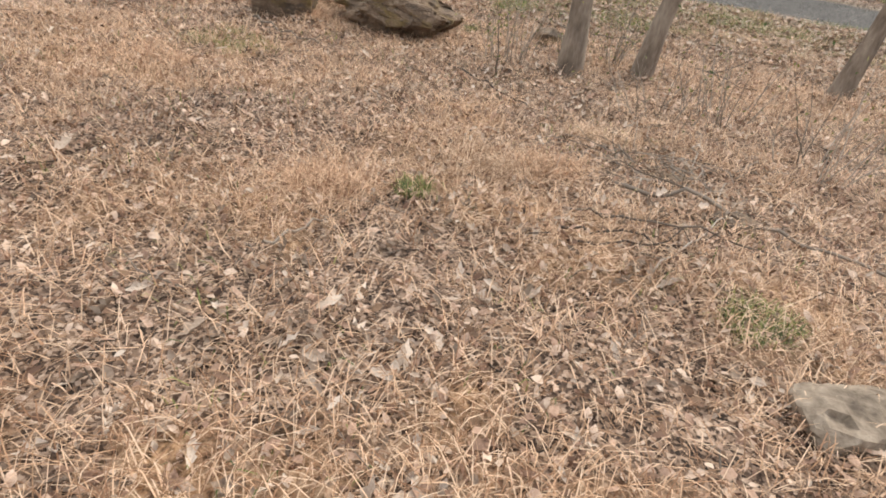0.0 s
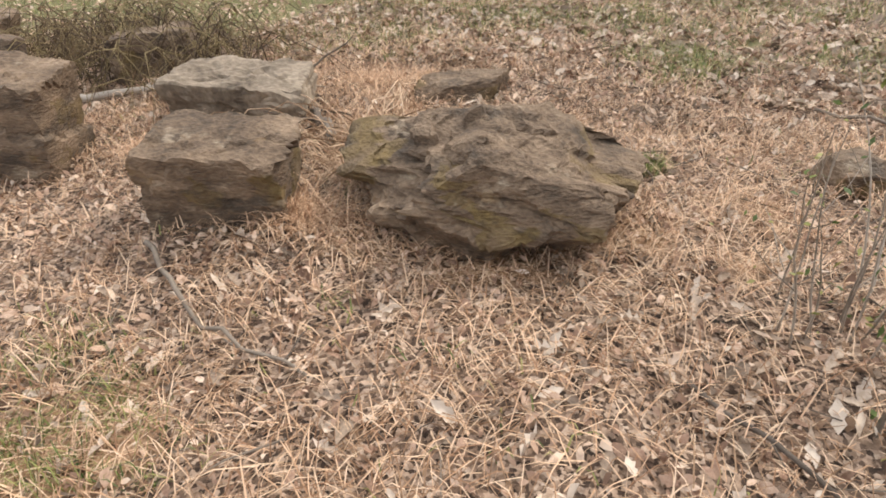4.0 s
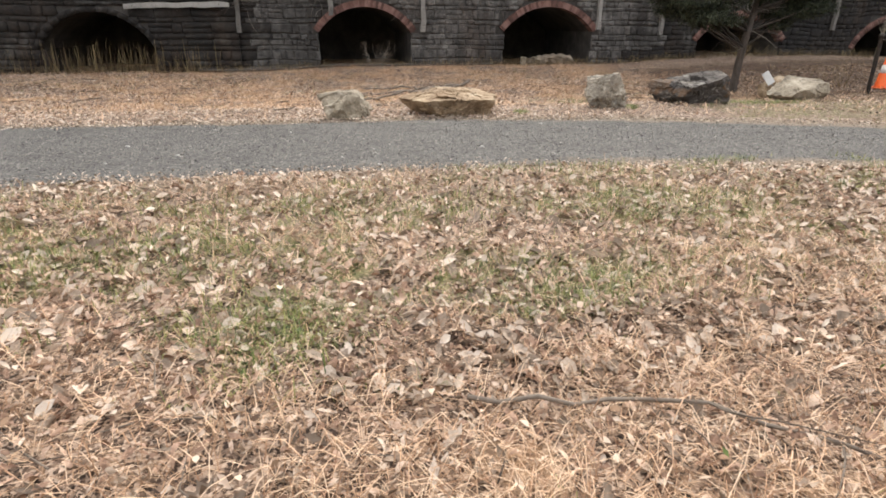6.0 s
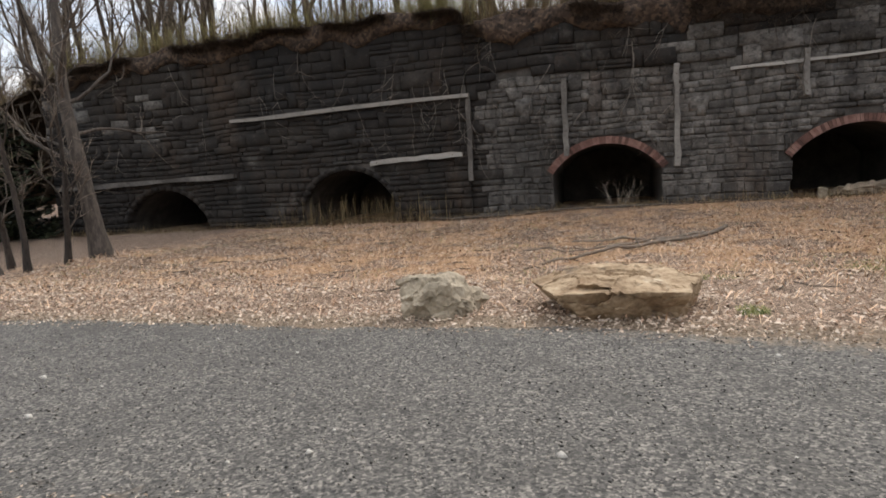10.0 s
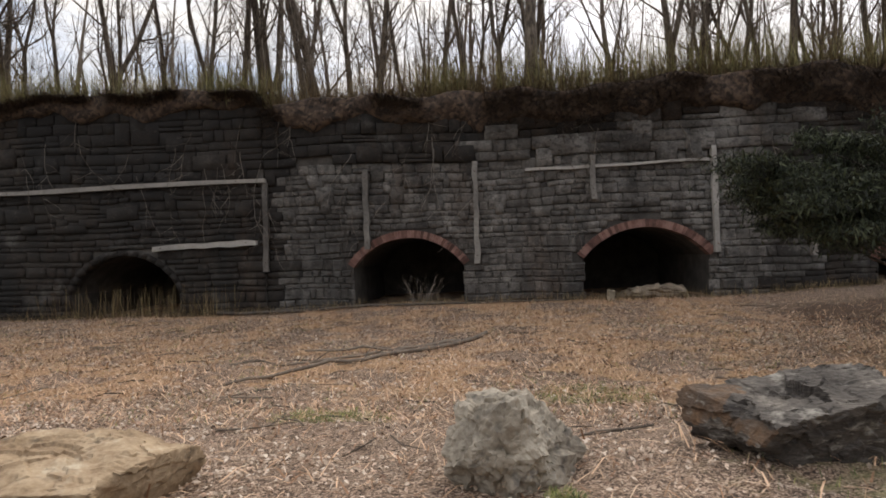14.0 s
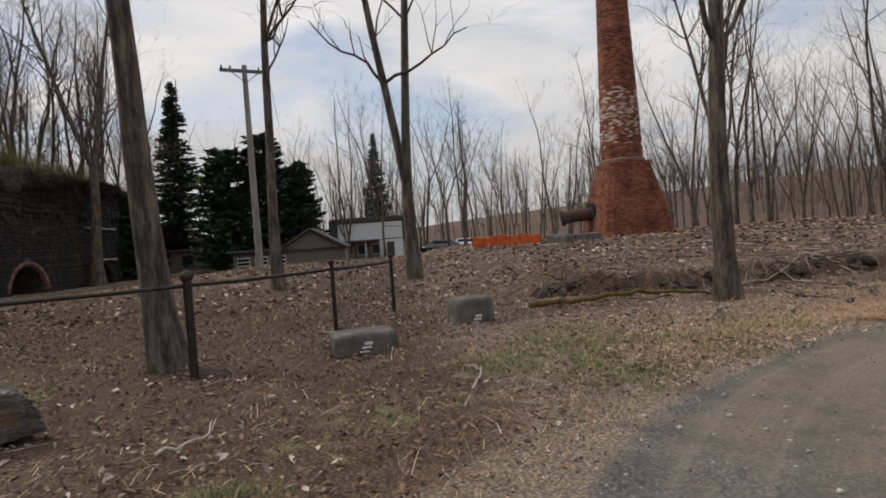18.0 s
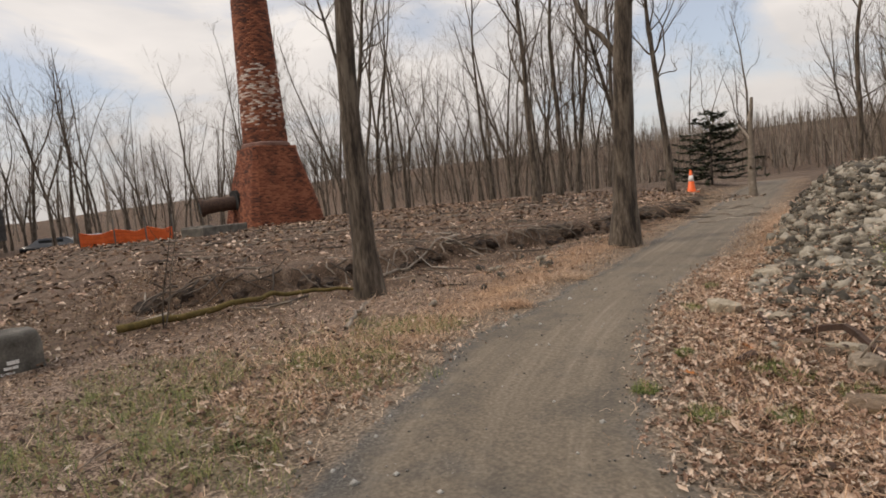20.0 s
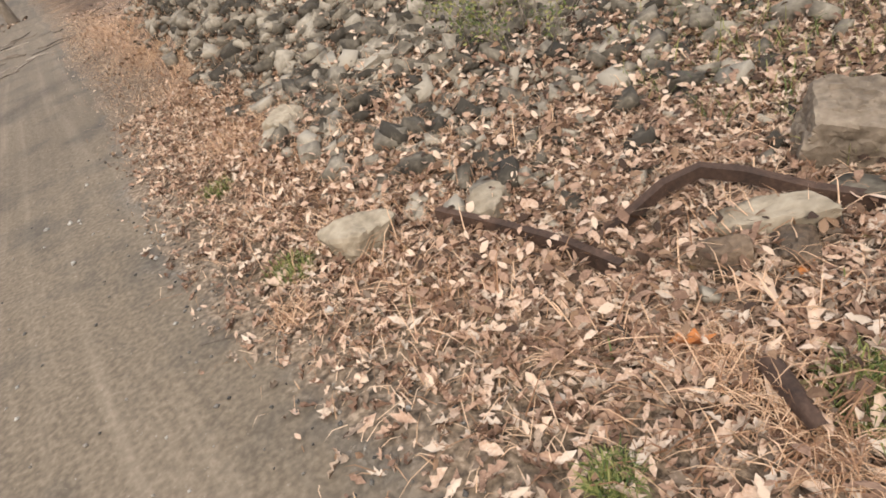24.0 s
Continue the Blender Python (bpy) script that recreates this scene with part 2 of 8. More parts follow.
M["dark_leaf"] = material("rotting_leaf", [(0.048, 0.026, 0.016), (0.135, 0.076, 0.044), (0.27, 0.17, 0.105)], 8, 0.85, 0.15, 90, vary=0.7)
M["orange_leaf"] = material("orange_leaf", [(0.45, 0.13, 0.03), (0.6, 0.25, 0.08)], 8, 0.7, 0.1, 90, vary=0.4)
M["straw"] = material("dry_straw", [(0.25, 0.145, 0.08), (0.47, 0.31, 0.19), (0.76, 0.57, 0.405)], 10, 0.7, 0, 80, vary=0.8, trans=0.15)
M["orange_straw"] = material("orange_straw", [(0.28, 0.15, 0.082), (0.5, 0.305, 0.18), (0.76, 0.53, 0.355)], 10, 0.7, 0, 80, vary=0.8, trans=0.15)
M["grass"] = material("green_grass", [(0.065, 0.104, 0.024), (0.156, 0.207, 0.048), (0.325, 0.317, 0.108)], 10, 0.6, 0, 80, vary=0.7, trans=0.2)
M["brush"] = material("dry_brush", [(0.068, 0.043, 0.025), (0.150, 0.101, 0.052), (0.225, 0.173, 0.084)], 3, 0.85, 0, 40, vary=0.7)
M["green_brush"] = material("budding_brush", [(0.1, 0.095, 0.035), (0.2, 0.19, 0.07), (0.33, 0.3, 0.13)], 3, 0.85, 0, 40, vary=0.6)
# dark stone, its colours lowered further to stand for the backlit face's shade
M["wallstone"] = material("dark_wall_stone", [(0.004, 0.003, 0.003), (0.012, 0.009, 0.007), (0.026, 0.021, 0.017), (0.060, 0.050, 0.043)], 1.1, 0.92, 1.0, 13, vary=0.1, spread=(0.24, 0.78), bump_dist=0.07)
M["palestone"] = material("washed_wall_stone", [(0.024, 0.022, 0.02), (0.075, 0.069, 0.063), (0.155, 0.144, 0.132), (0.3, 0.28, 0.258)], 1.3, 0.92, 1.0, 13, vary=0.18, spread=(0.24, 0.78), bump_dist=0.07)
stain(M["wallstone"], (0.006, 0.006, 0.006), 0.5, (1, 1, 0.3), 0.5, 0.66, 1.0, 0.85)
stain(M["wallstone"], (0.06, 0.038, 0.024), 0.45, (1, 1, 0.35), 0.52, 0.72, 7.0, 0.7)
stain(M["wallstone"], (0.15, 0.145, 0.135), 0.6, (1, 1, 0.8), 0.6, 0.75, 12.0, 0.7)
stain(M["palestone"], (0.016, 0.014, 0.013), 0.55, (1, 1, 0.22), 0.5, 0.68, 3.0, 0.85)
stain(M["palestone"], (0.09, 0.055, 0.035), 0.5, (1, 1, 0.3), 0.54, 0.75, 9.0, 0.6)
stain(M["palestone"], (0.27, 0.26, 0.25), 0.7, (1, 1, 0.3), 0.6, 0.76, 15.0, 0.6)
stain(M["wallstone"], (0.009, 0.008, 0.008), 0.17, (1, 1, 0.6), 0.48, 0.62, 21.0, 0.8)
stain(M["palestone"], (0.02, 0.018, 0.016), 0.2, (1, 1, 0.5), 0.52, 0.66, 25.0, 0.75)
stain(M["palestone"], (0.2, 0.195, 0.185), 0.23, (1, 1, 0.5), 0.54, 0.68, 31.0, 0.5)
stain(M["palestone"], (0.02, 0.018, 0.016), 1.1, (1, 1, 0.2), 0.52, 0.68, 61.0, 0.7)
stain(M["palestone"], (0.014, 0.012, 0.011), 4.5, (1, 1, 1.5), 0.5, 0.62, 41.0, 0.7)
stain(M["palestone"], (0.3, 0.285, 0.265), 7.0, (1, 1, 1.8), 0.6, 0.7, 44.0, 0.5)
stain(M["wallstone"], (0.09, 0.08, 0.07), 5.0, (1, 1, 1.6), 0.58, 0.7, 47.0, 0.55)
stain(M["wallstone"], (0.005, 0.005, 0.005), 3.6, (1, 1, 1.5), 0.5, 0.62, 52.0, 0.6)
M["earth"] = material("dark_earth", [(0.015, 0.010, 0.007), (0.050, 0.032, 0.022), (0.112, 0.074, 0.049)], 3, 0.95, 1.0, 24, bump_dist=0.08, cells=9, cell_part=0.4)
M["mortar"] = material("dark_mortar", [(0.022, 0.02, 0.018), (0.055, 0.05, 0.045), (0.1, 0.092, 0.083)], 2, 0.95, 0.6, 20)
# near-black that stands for the darkness inside the chimney's flue and pipe
M["flue_dark"] = material("flue_hollow_black", [(0.006, 0.006, 0.006), (0.02, 0.018, 0.017)], 2, 0.95, 0.6, 20)
M["arch_brick"] = material("faded_red_brick", [(0.07, 0.035, 0.028), (0.15, 0.075, 0.06), (0.24, 0.14, 0.115)], 3, 0.9, 0.5, 30, vary=0.4)
M["brick"] = material("chimney_brick", [(0.07, 0.027, 0.018), (0.22, 0.07, 0.036), (0.36, 0.135, 0.07)], 1.2, 0.88, 0.6, 14, vary=0.35)
M["white_brick"] = material("lime_washed_brick", [(0.3, 0.12, 0.07), (0.5, 0.36, 0.29), (0.62, 0.55, 0.49)], 2.5, 0.9, 0.6, 14, vary=0.5)
M["timber"] = material("weathered_timber", [(0.063, 0.057, 0.052), (0.140, 0.130, 0.119), (0.252, 0.238, 0.217)], 3, 0.85, 0.5, 40, stretch=(0.25, 1, 0.25), vary=0.3)
M["pale_timber"] = material("silvered_timber", [(0.185, 0.178, 0.163), (0.311, 0.296, 0.274), (0.407, 0.392, 0.363)], 3, 0.85, 0.5, 40, stretch=(0.25, 1, 0.25), vary=0.2)
M["bark"] = material("grey_brown_bark", [(0.029, 0.022, 0.016), (0.082, 0.063, 0.047), (0.155, 0.127, 0.098)], 9, 0.92, 1.0, 38, stretch=(1, 1, 0.18), spread=(0.39, 0.6), bump_dist=0.04)
M["dark_bark"] = material("dark_bark", [(0.018, 0.014, 0.012), (0.05, 0.04, 0.033), (0.11, 0.09, 0.075)], 9, 0.92, 0.8, 38, stretch=(1, 1, 0.2), bump_dist=0.03, vary=0.25)
M["pale_bark"] = material("tan_grey_bark", [(0.11, 0.085, 0.062), (0.22, 0.175, 0.135), (0.34, 0.285, 0.225)], 9, 0.92, 0.8, 38, stretch=(1, 1, 0.3), spread=(0.34, 0.64), bump_dist=0.02)
M["wall_brush"] = material("dark_dead_growth", [(0.018, 0.012, 0.009), (0.05, 0.034, 0.024), (0.1, 0.072, 0.05)], 3, 0.9, 0, 40, vary=0.7)
M["twig"] = material("bare_twig", [(0.061, 0.047, 0.037), (0.135, 0.107, 0.085), (0.230, 0.189, 0.150)], 4, 0.9, 0, 30, vary=0.4)
M["pale_twig"] = material("bleached_twig", [(0.16, 0.13, 0.1), (0.32, 0.27, 0.22), (0.46, 0.41, 0.35)], 6, 0.85, 0.3, 40, vary=0.4)
M["vine"] = material("dead_vine", [(0.049, 0.038, 0.032), (0.112, 0.095, 0.081), (0.189, 0.168, 0.147)], 6, 0.9, 0, 30, vary=0.5)
M["cedar"] = material("cedar_foliage", [(0.008, 0.011, 0.006), (0.02, 0.03, 0.013), (0.05, 0.058, 0.026)], 3, 0.8, 0, 30, vary=0.6, trans=0.1)
M["spruce"] = material("spruce_needles", [(0.013, 0.026, 0.016), (0.032, 0.058, 0.038), (0.072, 0.104, 0.070)], 3, 0.8, 0, 30, vary=0.6)
M["bluespruce"] = material("blue_spruce_needles", [(0.040, 0.072, 0.061), (0.088, 0.136, 0.116), (0.160, 0.216, 0.189)], 3, 0.8, 0, 30, vary=0.6)
M["thuja"] = material("arborvitae_foliage", [(0.013, 0.029, 0.009), (0.032, 0.067, 0.020), (0.072, 0.120, 0.036)], 3, 0.8, 0, 30, vary=0.6)
M["rock_tan"] = material("tan_sandstone", [(0.13, 0.085, 0.05), (0.27, 0.19, 0.115), (0.4, 0.3, 0.195), (0.5, 0.42, 0.31)], 2.2, 0.9, 0.9, 22, spread=(0.32, 0.7), bump_dist=0.04)
M["rock_brown"] = material("brown_layered_rock", [(0.042, 0.029, 0.019), (0.128, 0.088, 0.058), (0.222, 0.157, 0.105), (0.37, 0.275, 0.19)], 4.2, 0.9, 1.0, 42, spread=(0.32, 0.7), bump_dist=0.05, stretch=(1, 1, 2.4))
mix_in(M["rock_brown"], [(0.12, 0.08, 0.03), (0.2, 0.14, 0.055)], "moss", 6, 0.75, 1.5)
stain(M["rock_brown"], (0.045, 0.036, 0.028), 3.4, (1, 1, 2.2), 0.53, 0.64, 2.0, 0.75)
stain(M["rock_brown"], (0.42, 0.35, 0.26), 5.5, (1, 1, 1.6), 0.6, 0.68, 6.0, 0.5)
stain(M["rock_brown"], (0.26, 0.15, 0.05), 3.0, (1, 1, 1.6), 0.61, 0.68, 11.0, 0.4)
M["rock_grey"] = material("weathered_grey_rock", [(0.07, 0.052, 0.037), (0.172, 0.135, 0.098), (0.285, 0.23, 0.172), (0.44, 0.372, 0.29)], 3, 0.88, 0.9, 24, spread=(0.32, 0.7), bump_dist=0.04)
M["rock_white"] = material("whitish_grey_rock", [(0.09, 0.077, 0.06), (0.23, 0.2, 0.158), (0.36, 0.318, 0.255), (0.52, 0.468, 0.39)], 2.2, 0.9, 1.0, 22, spread=(0.28, 0.7), bump_dist=0.05)
stain(M["rock_white"], (0.16, 0.12, 0.08), 2.2, (1, 1, 1), 0.52, 0.7, 4.0, 0.8)
M["rock_pale"] = material("pale_limestone", [(0.11, 0.09, 0.062), (0.25, 0.21, 0.152), (0.38, 0.325, 0.245), (0.5, 0.44, 0.345)], 2.5, 0.9, 0.9, 24, spread=(0.3, 0.7), bump_dist=0.04)
M["rock_dark"] = material("dark_slaty_rock", [(0.018, 0.015, 0.013), (0.052, 0.044, 0.038), (0.112, 0.097, 0.083), (0.32, 0.285, 0.245)], 2.4, 0.85, 1.0, 18, spread=(0.32, 0.74), bump_dist=0.05, stretch=(1, 1, 3))
mix_in(M["rock_dark"], [(0.1, 0.05, 0.02), (0.18, 0.1, 0.05)], "moss", 5, 1.0, 1.8)
stain(M["rock_tan"], (0.17, 0.1, 0.05), 3.0, (1, 1, 1.8), 0.5, 0.66, 3.0, 0.7)
stain(M["rock_tan"], (0.055, 0.042, 0.03), 4.2, (1, 1, 2.0), 0.57, 0.66, 8.0, 0.7)
stain(M["rock_pale"], (0.09, 0.074, 0.054), 4.0, (1, 1, 1.6), 0.56, 0.66, 5.0, 0.6)
stain(M["rock_white"], (0.05, 0.052, 0.055), 4.5, (1, 1, 1), 0.56, 0.66, 9.0, 0.7)
stain(M["rock_dark"], (0.36, 0.34, 0.3), 3.4, (1, 1, 2.4), 0.57, 0.66, 14.0, 0.7)
M["rubble"] = material("rubble_stone", [(0.042, 0.036, 0.027), (0.115, 0.1, 0.077), (0.215, 0.19, 0.15), (0.36, 0.325, 0.265)], 6, 0.9, 0.6, 30, vary=0.5)
M["concrete"] = material("stained_concrete", [(0.05, 0.046, 0.039), (0.115, 0.106, 0.092), (0.22, 0.2, 0.172)], 4, 0.92, 0.6, 40)
M["black_iron"] = material("black_painted_iron", [(0.012, 0.011, 0.01), (0.03, 0.024, 0.02), (0.07, 0.045, 0.03)], 8, 0.55, 0.2, 60, metal=0.4)
M["mesh_wire"] = material("galvanised_wire", [(0.1, 0.1, 0.1), (0.17, 0.17, 0.17)], 8, 0.5, 0, 60, metal=0.6)
M["rust"] = material("rusted_iron", [(0.03, 0.02, 0.016), (0.075, 0.045, 0.033), (0.14, 0.085, 0.06)], 12, 0.85, 0.6, 70, metal=0.2)
M["white"] = material("white_board", [(0.62, 0.62, 0.6), (0.8, 0.8, 0.78)], 5, 0.5, 0.05, 50)
M["cone"] = material("orange_cone_plastic", [(0.75, 0.1, 0.012), (0.95, 0.16, 0.02)], 5, 0.45, 0.05, 50)
M["cone_band"] = material("reflective_white_band", [(0.65, 0.62, 0.6), (0.82, 0.8, 0.78)], 5, 0.35, 0.05, 50)
M["net"] = material("orange_fence_net", [(0.6, 0.1, 0.02), (0.85, 0.19, 0.04)], 6, 0.6, 0.1, 50, vary=0.3)
M["siding"] = material("white_siding", [(0.6, 0.61, 0.6), (0.74, 0.75, 0.74)], 2, 0.6, 0.1, 30, stretch=(1, 1, 6))
M["roof"] = material("dark_roof_shingle", [(0.025, 0.025, 0.027), (0.06, 0.058, 0.058), (0.1, 0.095, 0.09)], 5, 0.9, 0.4, 40)
M["tan_siding"] = material("drab_siding", [(0.12, 0.1, 0.075), (0.2, 0.175, 0.14)], 3, 0.8, 0.2, 40, stretch=(1, 1, 6))
M["glass"] = material("dark_window_glass", [(0.015, 0.018, 0.02), (0.03, 0.034, 0.038)], 2, 0.08, 0, 20)
M["car_dark"] = material("dark_car_paint", [(0.008, 0.009, 0.012), (0.02, 0.022, 0.026)], 2, 0.25, 0, 20, metal=0.3, coat=0.6)
M["car_silver"] = material("silver_car_paint", [(0.34, 0.35, 0.36), (0.45, 0.46, 0.47)], 2, 0.3, 0, 20, metal=0.5, coat=0.6)
M["rubber"] = material("black_rubber", [(0.01, 0.01, 0.01), (0.025, 0.025, 0.025)], 5, 0.8, 0, 40)
M["pole_wood"] = material("grey_pole_wood", [(0.12, 0.11, 0.095), (0.24, 0.225, 0.2), (0.34, 0.32, 0.29)], 5, 0.88, 0.4, 40, stretch=(1, 1, 0.15))
M["moss"] = material("moss", [(0.045, 0.034, 0.008), (0.112, 0.081, 0.021), (0.180, 0.124, 0.042)], 14, 0.95, 0.6, 60)
M["lawn"] = material("far_lawn", [(0.13, 0.17, 0.05), (0.24, 0.27, 0.09)], 0.4, 0.9, 0.2, 6)
M["yellow"] = material("yellow_blossom", [(0.5, 0.38, 0.02), (0.75, 0.58, 0.05)], 4, 0.8, 0, 30, vary=0.5)


# ---------- helpers for meshes ----------
def link_mesh(name, verts, faces, mat, parent=None, label="", smooth=False):
    me = bpy.data.meshes.new(name)
    me.from_pydata([tuple(v) for v in verts], [], faces)
    if smooth:
        me.shade_smooth()
    me.materials.append(mat)
    ob = new(name, me)
    if parent:
        ob.parent = parent
    if label:
        ob["label"] = label
    return ob


def part(name, bm, mat, parent=None, label="", smooth=False):
    """Links a bmesh as one mesh object under a thing or a part."""
    me = bpy.data.meshes.new(name)
    bm.to_mesh(me)
    bm.free()
    if smooth:
        me.shade_smooth()
    me.materials.append(mat)
    ob = new(name, me)
    if parent:
        ob.parent = parent
    if label:
        ob["label"] = label
    return ob


def batch(name, V, tris, mat, parent=None, smooth=False):
    """Many small alike pieces as one mesh: V is (pieces, corners, 3), tris the faces of one piece, all of one length."""
    n, k = V.shape[:2]
    tris = np.asarray(tris, np.int32)
    m, c = tris.shape
    idx = (tris[None] + (np.arange(n, dtype=np.int32) * k)[:, None, None]).reshape(-1)
    me = bpy.data.meshes.new(name)
    me.vertices.add(n * k)
    me.vertices.foreach_set("co", V.reshape(-1).astype(np.float32))
    me.loops.add(n * m * c)
    me.loops.foreach_set("vertex_index", idx)
    me.polygons.add(n * m)
    me.polygons.foreach_set("loop_start", np.arange(0, n * m * c, c, dtype=np.int32))
    me.update(calc_edges=True)
    if smooth:
        me.shade_smooth()
    me.materials.append(mat)
    ob = new(name, me)
    if parent:
        ob.parent = parent
    return ob


def thing(name, label, category, group="", kind="", at=(0, 0, 0), turn=0.0):
    ob = new(name)
    ob.empty_display_size = 0.1
    ob.matrix_world = pose(*at, 0, 0, turn)
    return tagged(ob, label, category, group, kind)


def box(bm, x0, x1, y0, y1, z0, z1, m=None):
    vs = [Vector((x, y, z)) for x in (x0, x1) for y in (y0, y1) for z in (z0, z1)]
    if m is not None:
        vs = [m @ v for v in vs]
    v = [bm.verts.new(p) for p in vs]
    for f in ((0, 1, 3, 2), (4, 6, 7, 5), (0, 4, 5, 1), (2, 3, 7, 6), (0, 2, 6, 4), (1, 5, 7, 3)):
        bm.faces.new([v[i] for i in f])


def bevelled_box(x0, x1, y0, y1, z0, z1, r=0.01, m=None):
    bm = bmesh.new()
    box(bm, x0, x1, y0, y1, z0, z1, m)
    bmesh.ops.recalc_face_normals(bm, faces=bm.faces)
    bmesh.ops.bevel(bm, geom=list(bm.edges), offset=r, segments=1, affect="EDGES")
    return bm


def tube_arrays(paths, sides):
    """Tapered tubes. paths: list of (points (n,3), radii (n,)). Returns verts, quads."""
    VV, FF, base = [], [], 0
    ang = np.linspace(0, 2 * np.pi, sides, endpoint=False)
    ca, sa = np.cos(ang), np.sin(ang)
    for P, R in paths:
        P, R = np.asarray(P, float), np.asarray(R, float)
        n = len(P)
        T = np.gradient(P, axis=0)
        T /= np.linalg.norm(T, axis=1)[:, None] + 1e-9
        ref = np.where(np.abs(T[:, 2:3]) > 0.9, np.array([[1.0, 0, 0]]), np.array([[0, 0, 1.0]]))
        if np.abs(T[0, 2]) > 0.7:
            ref = np.tile([[1.0, 0.05, 0]], (n, 1))
        else:
            ref = np.tile([[0.05, 0, 1.0]], (n, 1))
        A = np.cross(T, ref)
        A /= np.linalg.norm(A, axis=1)[:, None] + 1e-9
        B = np.cross(T, A)
        ring = P[:, None] + R[:, None, None] * (A[:, None] * ca[None, :, None] + B[:, None] * sa[None, :, None])
        VV.append(ring.reshape(-1, 3))
        i = np.arange(n - 1)[:, None] * sides
        j = np.arange(sides if sides > 2 else 1)[None]
        k = (j + 1) % sides
        q = np.stack([i + j, i + k, i + sides + k, i + sides + j], -1).reshape(-1, 4) + base
        FF.append(q)
        base += n * sides
    return np.concatenate(VV), np.concatenate(FF)


def tubes(name, paths, sides, mat, parent=None, smooth=True, label=""):
    V, F = tube_arrays(paths, sides)
    me = bpy.data.meshes.new(name)
    me.vertices.add(len(V))
    me.vertices.foreach_set("co", V.reshape(-1).astype(np.float32))
    me.loops.add(F.size)
    me.loops.foreach_set("vertex_index", F.reshape(-1).astype(np.int32))
    me.polygons.add(len(F))
    me.polygons.foreach_set("loop_start", np.arange(0, F.size, 4, dtype=np.int32))
    me.update(calc_edges=True)
    if smooth:
        me.shade_smooth()
    me.materials.append(mat)
    ob = new(name, me)
    if parent:
        ob.parent = parent
    if label:
        ob["label"] = label
    return ob


def hashed(ix, iy):
    h = np.sin(ix * 127.1 + iy * 311.7) * 43758.5453
    return h - np.floor(h)


def vnoise(x, y):
    """Smooth noise over the plan, 0 to 1."""
    x, y = np.asarray(x, float), np.asarray(y, float)
    ix, iy = np.floor(x), np.floor(y)
    fx, fy = x - ix, y - iy
    fx, fy = fx * fx * (3 - 2 * fx), fy * fy * (3 - 2 * fy)
    a, b, c, d = hashed(ix, iy), hashed(ix + 1, iy), hashed(ix, iy + 1), hashed(ix + 1, iy + 1)
    return (a * (1 - fx) + b * fx) * (1 - fy) + (c * (1 - fx) + d * fx) * fy


def step(a, b, v):
    t = np.clip((v - a) / (b - a), 0, 1)
    return t * t * (3 - 2 * t)


def near_line(x, y, pts):
    """Distance from places to a polyline, and how far along it the nearest place lies (0 to 1)."""
    x, y = np.asarray(x, float), np.asarray(y, float)
    best, along = np.full(x.shape, 1e9), np.zeros(x.shape)
    total = sum(math.dist(a, b) for a, b in zip(pts, pts[1:]))
    gone = 0.0
    for (ax, ay), (bx, by) in zip(pts, pts[1:]):
        ln = math.dist((ax, ay), (bx, by))
        t = np.clip(((x - ax) * (bx - ax) + (y - ay) * (by - ay)) / ln**2, 0, 1)
        d = np.hypot(x - ax - t * (bx - ax), y - ay - t * (by - ay))
        hit = d < best
        best, along = np.where(hit, d, best), np.where(hit, (gone + t * ln) / total, along)
        gone += ln
    return best, along


def fbm(x, y):
    """Softer noise with no grain along the axes, 0 to 1."""
    x, y = np.asarray(x, float), np.asarray(y, float)
    out, k = 0.0, 1.0
    for i, w in enumerate((0.45, 0.28, 0.17, 0.1)):
        c, s = math.cos(0.7 + 1.1 * i), math.sin(0.7 + 1.1 * i)
        out = out + w * vnoise((c * x - s * y) * k + 7.3 * i, (s * x + c * y) * k + 3.1 * i)
        k *= 2.1
    return out

# ---------- the lie of the land ----------
PATHLINE = [(-70, 11.2), (-5, 10.8), (1, 10.8), (4.5, 10.35), (7.5, 9.5), (10.6, 7.9), (13.0, 6.1), (15.2, 4.1), (16.3, 2.2), (17.2, 0.2), (17.8, -1.8), (18.6, -4.1), (19.7, -7.2), (21.9, -14), (25, -22), (31, -40)]
HALF = [1.9, 1.9, 1.85, 1.85, 1.8, 1.6, 1.42, 1.17, 1.05, 1.0, 1.0, 1.05, 1.06, 1.1, 1.15, 1.2]
RIDGE = [(15.7, -6.4), (12.5, -6.9), (3, -8.0)]
WALL_Y = 31.68


def path_half(x, y):
    d, along = near_line(x, y, PATHLINE)
    cum = np.cumsum([0] + [math.dist(a, b) for a, b in zip(PATHLINE, PATHLINE[1:])])
    return d, np.interp(along * cum[-1], cum, HALF), along * cum[-1]


